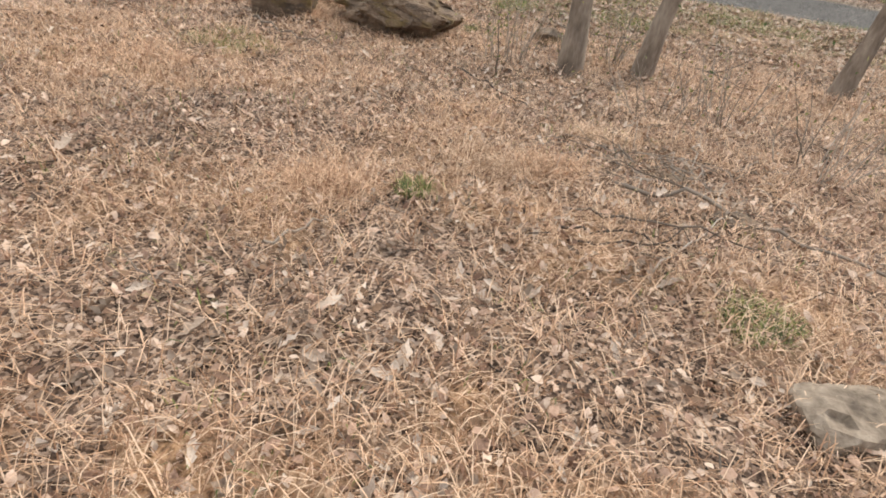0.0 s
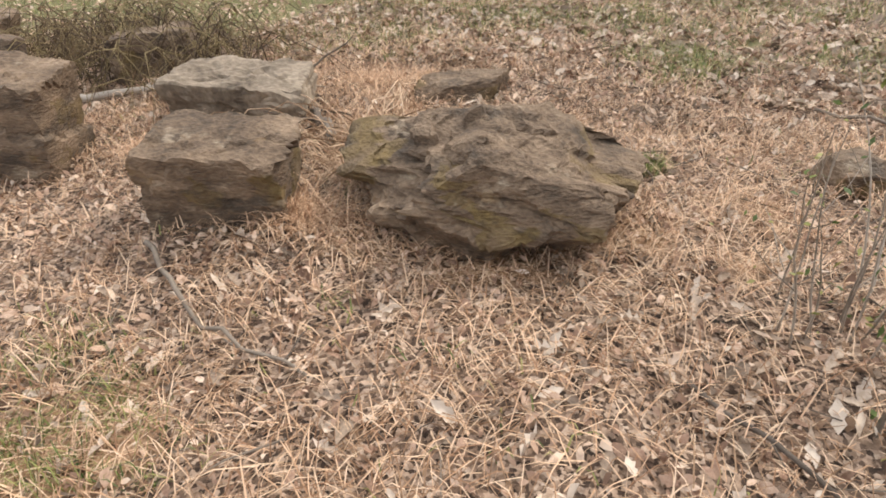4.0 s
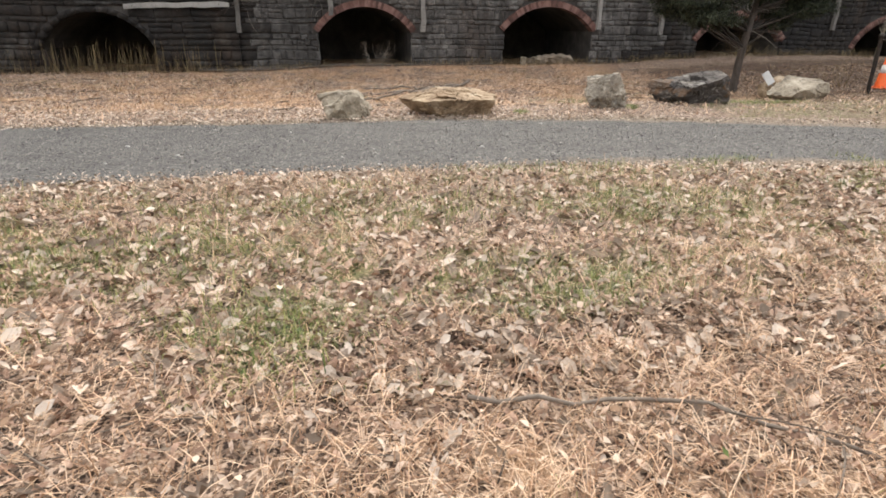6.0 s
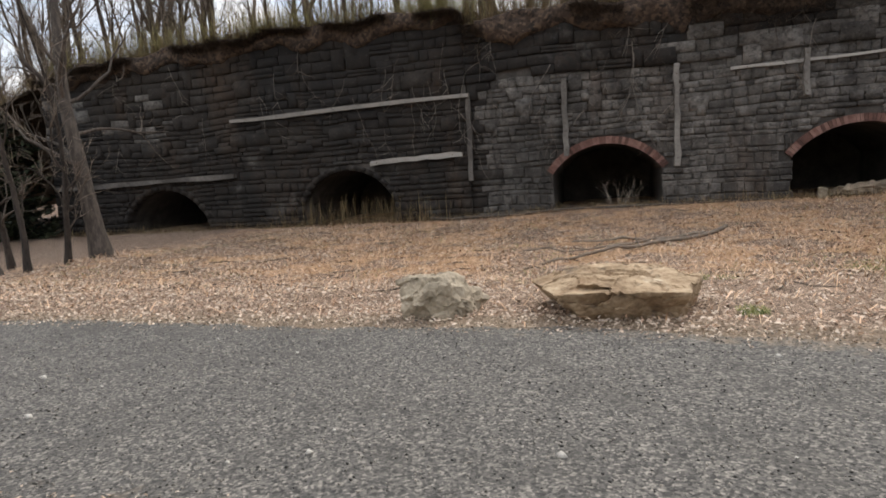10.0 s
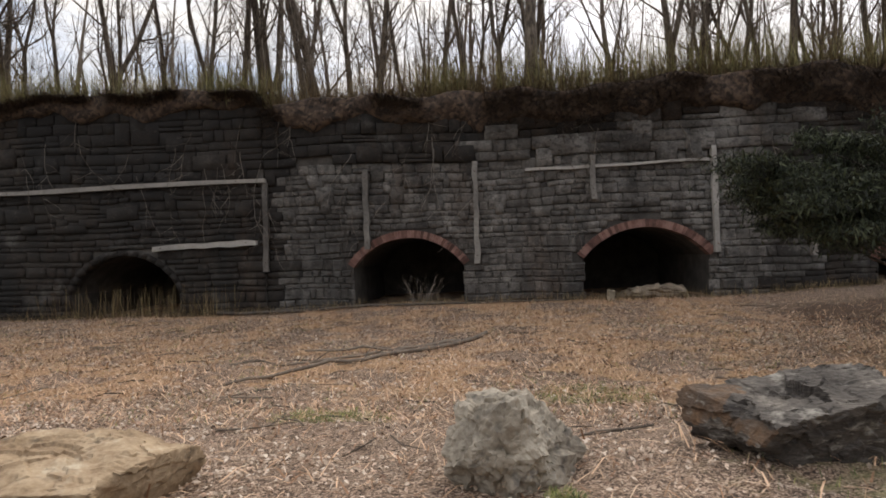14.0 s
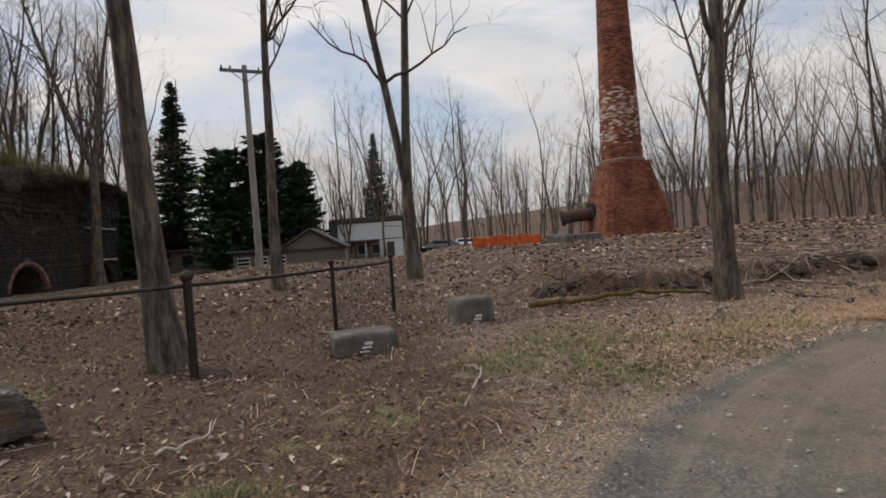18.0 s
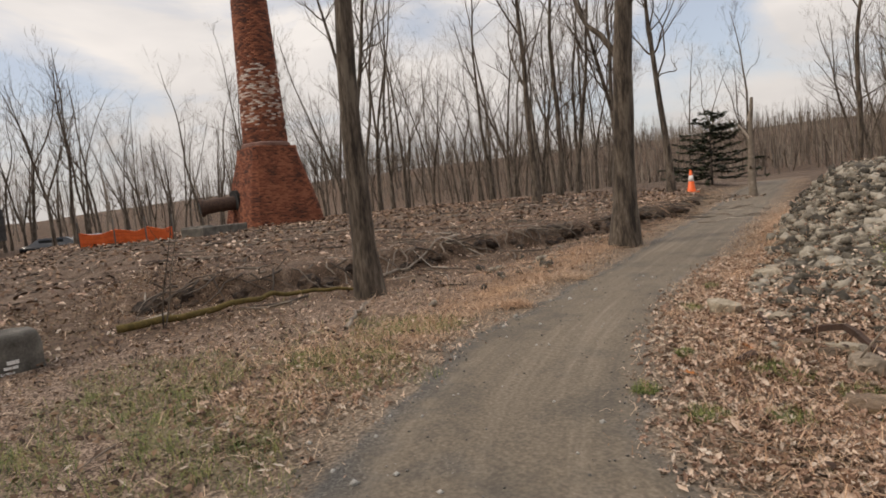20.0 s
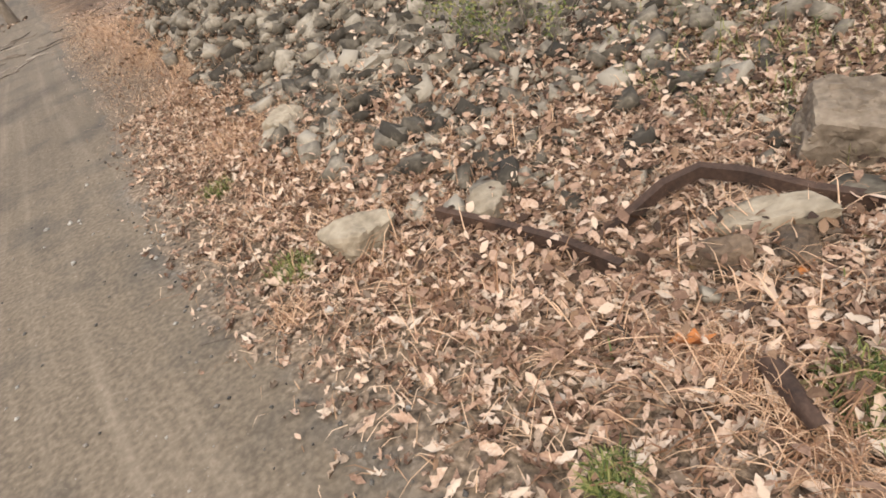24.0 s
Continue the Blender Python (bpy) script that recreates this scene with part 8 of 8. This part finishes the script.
for i, (x, y, r) in enumerate(((15.93, 0.28, 0.11), (14.25, 2.03, 0.14), (13.85, 2.1, 0.13), (14.95, 2.75, 0.09), (14.48, 1.95, 0.12), (15.15, 1.85, 0.06), (14.4, 2.95, 0.13), (16.35, -0.95, 0.1), (14.0, 2.75, 0.12), (0.75, -0.35, 0.1), (2.45, -0.6, 0.16), (3.35, 13.1, 0.14), (5.6, 13.25, 0.12), (-0.5, 3.9, 0.08))):
    a = rs.uniform(0, 6.28, 420)
    q = r * np.sqrt(rs.uniform(0, 1, 420))
    blades("grass_tuft", x + q * np.cos(a), y + q * np.sin(a), 0.03, 0.1, 0.005, "grass", "small tuft of green grass", "grass", 0.5)
for i, (x, y, r) in enumerate(((0.95, 0.25, 0.4), (1.3, 0.45, 0.3), (-2.0, 0.6, 0.5), (1.5, 1.3, 0.3), (0.3, -0.5, 0.35), (-1.85, 2.75, 0.25), (-1.9, 3.3, 0.3), (-3.0, 3.1, 0.4), (16.1, -1.6, 0.5), (-1.3, 4.1, 0.4), (-2.4, 4.6, 0.5), (17.9, 1.0, 0.3), (18.6, -1.0, 0.4))):
    a = rs.uniform(0, 6.28, 620)
    q = r * np.sqrt(rs.uniform(0, 1, 620)) * (0.55 + 0.6 * vnoise(3 * np.cos(a) + i * 7, 3 * np.sin(a)))
    X, Y = x + q * np.cos(a), y + q * np.sin(a) * 0.7
    blades("straw_clump", X, Y, 0.08, 0.3, 0.0045, "orange_straw" if i % 3 else "straw", "matted clump of dry straw", "straw", 0.1, height(X, Y) + 0.025 * np.clip(1 - q / r, 0, 1))
for x, y, r in ((14.7, 1.66, 0.1), (14.69, 1.84, 0.11), (14.68, 2.02, 0.1), (15.95, 0.62, 0.12)):
    a = rs.uniform(0, 6.28, 150)
    q = r * np.sqrt(rs.uniform(0, 1, 150))
    blades("straw_clump", x + q * np.cos(a) * 0.7, y + q * np.sin(a), 0.05, 0.17, 0.004, "orange_straw", "small matted clump of dry straw", "straw", 0.12)

X, Y = scattered(40000, 17, 62, 13, 31, lambda X, Y: 0.3 + 0.7 * step(0.4, 0.6, fbm(X * 0.3, Y * 0.6)))
blades("far_brush", X[::2], Y[::2], 0.12, 0.34, 0.016, "brush", "dull dead grass over the far field", "grass", 0.12)
X, Y = X[1::2], Y[1::2]
X, Y = X[::2], Y[::2]
blades("far_straw", X, Y, 0.1, 0.3, 0.015, "orange_straw", "dry straw over the far field", "straw", 0.12)
X, Y = scattered(16000, 24, 60, -22, 20, lambda X, Y: 0 * X + 1)
leaves("far_leaves", X, Y, 0.1, 0.22, "dark_leaf", "dark leaf litter under the far trees", 2, 35)
X, Y = scattered(7000, 24, 60, -22, 20, lambda X, Y: 0 * X + 1)
leaves("far_pale_leaves", X, Y, 0.08, 0.2, "leaf", "pale leaf litter under the far trees", 2, 35)

X, Y = scattered(46000, 8.5, 16.5, -6, 2.4, lambda X, Y: step(0.2, 0.42, np.hypot(X - 13.62, Y - 0.72)) * off_path(X, Y, 0.2, 0.6) * (0.25 + 0.75 * step(0.35, 0.6, fbm(X * 1.3, Y * 1.3))) * np.maximum(0.3 + 0.7 * step(-2.2, 0.6, Y), step(14, 12.5, X)))
leaves("rubble_leaves", X[::2], Y[::2], 0.03, 0.07, "leaf", "dry leaves caught among the rubble", 2, 45)
leaves("rubble_leaves", X[1::4], Y[1::4], 0.03, 0.07, "dark_leaf", "dark old leaves caught among the rubble", 2, 45)
X, Y = scattered(9000, 11, 15, -5, 1.5, lambda X, Y: step(0.55, 0.8, vnoise(X * 0.9 + 3, Y * 0.9)))
blades("rubble_weeds", X, Y, 0.06, 0.22, 0.006, "grass", "green weeds growing through the rubble", "grass", 0.6)

band = lambda X, Y, a, b, c: (lambda w: step(a, b, w) * step(c, b, w))(path_half(X, Y)[0] - path_half(X, Y)[1])
X, Y = scattered(90000, 10, 21, -12, 9, lambda X, Y: band(X, Y, -0.55, 0.05, 0.5))
blades("edge_straw", X[::2], Y[::2], 0.03, 0.13, 0.005, "straw", "broken straw strewn over the path's edge", "straw", 0.1)
leaves("edge_leaves", X[1::4], Y[1::4], 0.012, 0.04, "leaf", "leaf crumbs strewn over the path's edge", 2, 40)
leaves("edge_old_leaves", X[3::6], Y[3::6], 0.012, 0.04, "dark_leaf", "dark leaf crumbs strewn over the path's edge", 2, 40)
X, Y = scattered(90000, 12, 21, -12, 5, lambda X, Y: band(X, Y, -0.1, 0.5, 2.8) * (0.25 + 0.75 * step(0.36, 0.58, fbm(X * 1.4, Y * 1.4))))
blades("verge_orange_straw", X, Y, 0.06, 0.24, 0.006, "orange_straw", "orange straw matted beside the footpath", "straw", 0.18)
X, Y = scattered(60000, -6, 12, 8, 13.2, lambda X, Y: band(X, Y, -0.5, 0.05, 0.5))
leaves("gravel_edge_leaves", X, Y, 0.015, 0.05, "grey_leaf", "leaf crumbs strewn over the gravel's edge", 2, 40)

X, Y = scattered(11000, -40, 170, -210, -75, lambda X, Y: step(5, 9, near_line(X, Y, PATHLINE)[0]))
blades("hill_brush", X, Y, 2.0, 6.0, 0.16, "twig", "bare brown brush over the far hillside", "woods", 0.97)

def twig_litter(name, X, Y, lo, hi, r, mat, label):
    """Broken twigs lying every way on the ground."""
    n = len(X)
    a, ln = rs.uniform(0, 6.283, n), rs.uniform(lo, hi, n)
    S = []
    for i in range(n):
        b = a[i] + rs.normal(0, 0.35)
        px = X[i] + ln[i] * np.array((0, 0.5 * math.cos(a[i]), 0.5 * math.cos(a[i]) + 0.5 * math.cos(b)))
        py = Y[i] + ln[i] * np.array((0, 0.5 * math.sin(a[i]), 0.5 * math.sin(a[i]) + 0.5 * math.sin(b)))
        w = r * rs.uniform(0.5, 1.4)
        S.append((np.stack([px, py, height(px, py) + w + rs.uniform(0.005, 0.05, 3)], -1), np.array((w, 0.85 * w, 0.45 * w))))
    tagged(tubes(name, S, 4, M[mat], smooth=False), label, "twigs", kind="stuff")


X, Y = scattered(900, -4, 4.2, -3, 8.6, lambda X, Y: bank(X, Y))
twig_litter("twig_litter", X, Y, 0.08, 0.45, 0.0035, "twig", "thin broken twigs strewn over the bank")
X, Y = scattered(900, 12.5, 25, 4, 22, lambda X, Y: off_path(X, Y, 0.1, 0.6) * step(0.38, 0.62, fbm(X * 0.5, Y * 0.5 + 3)))
twig_litter("twig_litter", X[::4], Y[::4], 0.12, 0.45, 0.005, "pale_twig", "bleached broken twigs strewn round the fence")
twig_litter("twig_litter", X[1::2], Y[1::2], 0.12, 0.5, 0.006, "twig", "brown broken twigs strewn round the fence")
X, Y = scattered(1500, 20.5, 36, -16, 6, lambda X, Y: step(0.36, 0.6, fbm(X * 0.5, Y * 0.5)))
twig_litter("twig_litter", X[::4], Y[::4], 0.3, 1.2, 0.012, "pale_twig", "bleached sticks strewn over the terrace")
twig_litter("twig_litter", X[1::2], Y[1::2], 0.3, 1.4, 0.015, "twig", "brown sticks strewn over the terrace")
X, Y = scattered(500, 12, 18, -3, 4, lambda X, Y: off_path(X, Y, -0.3, 0.4))
twig_litter("twig_litter", X, Y, 0.08, 0.5, 0.004, "twig", "thin broken twigs beside the footpath")
X, Y = scattered(260, -12, 14, 14.5, 29, lambda X, Y: 0 * X + 1)
twig_litter("twig_litter", X, Y, 0.3, 1.2, 0.01, "twig", "broken twigs strewn over the field")

# pebbles on the path
trodden = lambda X, Y: step(10.5, 13, X) * (1 - off_path(X, Y, -0.6, -0.1))
X, Y = scattered(52000, -4, 18, -3, 13, lambda X, Y: (1 - off_path(X, Y, -0.25, 0.45)) * (1 - 0.93 * trodden(X, Y)))
ROUND = np.array([(0.5, 0, 0), (-0.5, 0.05, 0), (0, 0.42, 0), (0.05, -0.42, 0), (0, 0, 0.32), (0, 0, -0.3)])
ROUND_F = [(0, 2, 4), (2, 1, 4), (1, 3, 4), (3, 0, 4), (2, 0, 5), (1, 2, 5), (3, 1, 5), (0, 3, 5)]
n = len(X)
tagged(batch("gravel_stones", place_batch(ROUND, X, Y, height(X, Y) + 0.022, rs.uniform(0.01, 0.03, n), rs, 40), ROUND_F, M["pebble"]), "loose grey gravel chips on the path", "gravel", kind="stuff")
X, Y = scattered(1700, -4, 18, -3, 13, lambda X, Y: (1 - off_path(X, Y, -0.2, 0.2)) * (0.25 + 0.75 * step(12, 14, X)))
n = len(X)
tagged(batch("pale_stones", place_batch(ROUND, X, Y, height(X, Y) + 0.024, rs.uniform(0.02, 0.06, n) * rs.choice([0.6, 0.8, 1, 1.5], n), rs, 30), ROUND_F, M["pale_pebble"]), "pale loose stones on the path", "gravel", kind="stuff")

# dead growth on and above the wall; the budding shrubs by place, width and height
BUDDING = ((-5.1, 1.6, 2.4), (-12.8, 1.6, 1.8), (3.7, 1.2, 1.8), (24.9, 1.4, 1.6), (35.6, 1.6, 2.4), (51.6, 2.0, 3.0))
X, Y = rs.uniform(-40, 75, 30000), 31.62 + np.abs(rs.normal(0, 0.8, 30000))
blades("bank_grass", X, Y, 0.35, 1.1, 0.02, "brush", "dead brown grass along the top of the wall", "grass", 0.6, upper(X, Y))
X, Y = rs.uniform(-26, 66, 44000), 31.8 + np.abs(rs.normal(0, 1.8, 44000))
blades("bank_thicket", X[::2], Y[::2], 0.6, 2.6, 0.013, "brush", "brown leafless thicket along the top of the wall", "brush", 0.78, upper(X[::2], Y[::2]))
X, Y = X[1::2], Y[1::2]
k = vnoise(X * 0.2, Y * 0 + 2) > 0.5
X, Y = X[k], Y[k]
for i, (x, r, tall) in enumerate(BUDDING):
    n = int(700 * r)
    U, V = x + rs.normal(0, 0.45 * r, n), 32.7 + rs.normal(0, 0.3 * r, n)
    blades("budding_shrub", U, V, 0.3 * tall, tall, 0.014, "green_brush", "pale green budding shrub on top of the wall", "bush", 0.85, upper(U, V))
blades("bank_brush", X, Y, 0.7, 2.4, 0.016, "green_brush", "pale budding brush along the top of the wall", "brush", 0.8, upper(X, Y))


X = rs.uniform(-26, 67, 52000)
X = X[vnoise(X * 0.5, X * 0 + 4) > 0.3]
Zt = np.interp(X, np.arange(-26, 67.5, 0.5), [wall_top(v) for v in np.arange(-26, 67.5, 0.5)])
Yt = 31.42 - rs.uniform(0, 0.26, len(X)) - np.where(X < -3.45, 0.14, 0.06)
drop = np.abs(rs.normal(0, 0.75, len(X))) * (1 + 0.8 * step(14, 20, X)) * (0.25 + 1.1 * vnoise(X * 0.35, X * 0)) * np.where(X < -3.45, 0.3, 1)
blades("hanging_growth", X, Yt, 0.2, 0.7, 0.022, "wall_brush", "dead tangled growth hanging over the wall's edge", "brush", 0.1, Zt + 0.1 - drop)


def vines():
    rng = np.random.RandomState(15)
    for i in range(64):
        x = rng.choice([rng.uniform(-25, 15), rng.uniform(15, 50), rng.uniform(-12, 4)])
        z = rng.uniform(3.0, 7.6)
        t = thing("dead_vine", "dead bare vine hanging on the stone wall", "vine", "dead vines on the wall", at=(x, face_y(x, z) - 0.13, z))
        S = [grow(rng, (0, 0, 0), (rng.normal(0, 0.3), 0, -1), rng.uniform(1.0, 3.2), 0.015, 0.16, 9, -0.05, 0.4)]
        for _ in range(5):
            j = rng.randint(2, 9)
            S.append(grow(rng, S[0][0][j], (rng.normal(0, 0.8), -0.1, -0.5), rng.uniform(0.3, 1.1), 0.012, 0.2, 5, -0.04, 0.4))
        for P, R in S:
            P[:, 1] = np.clip(P[:, 1], -0.12, 0.02)
        tubes("stem", S, 4, M["vine"], t, smooth=False)


vines()
for x in (-10.6, -9.8, -8.9, -8.0, -7.2, -6.2, -11.8, -5.4):
    X, Y = x + rs.normal(0, 0.6, 60), 31.1 + rs.normal(0, 0.25, 60)
    blades("reed_clump", X, Y, 0.4, 1.5, 0.018, "brush", "dry reeds standing before an arch", "grass", 0.93)
X, Y = rs.uniform(-26, 30, 6000), 31.2 + rs.normal(0, 0.3, 6000)
blades("wall_foot_weeds", X, Y, 0.15, 0.5, 0.015, "brush", "dead weeds along the foot of the wall", "grass", 0.7)
rock("stone", 9.6, 31.0, (0.3, 0.25, 0.42), 0, 95, "rock_pale", "pale upright stone at the mouth of an arch", 3)
rock("rubble_stone", 11.6, 32.3, (2.4, 1.2, 0.5), 0, 96, "rock_grey", "grey rubble heaped inside an arch", 4, 0.0, 0.09)

wall_blocks()
arch_rings()
timber_beams()
rubble_heap()
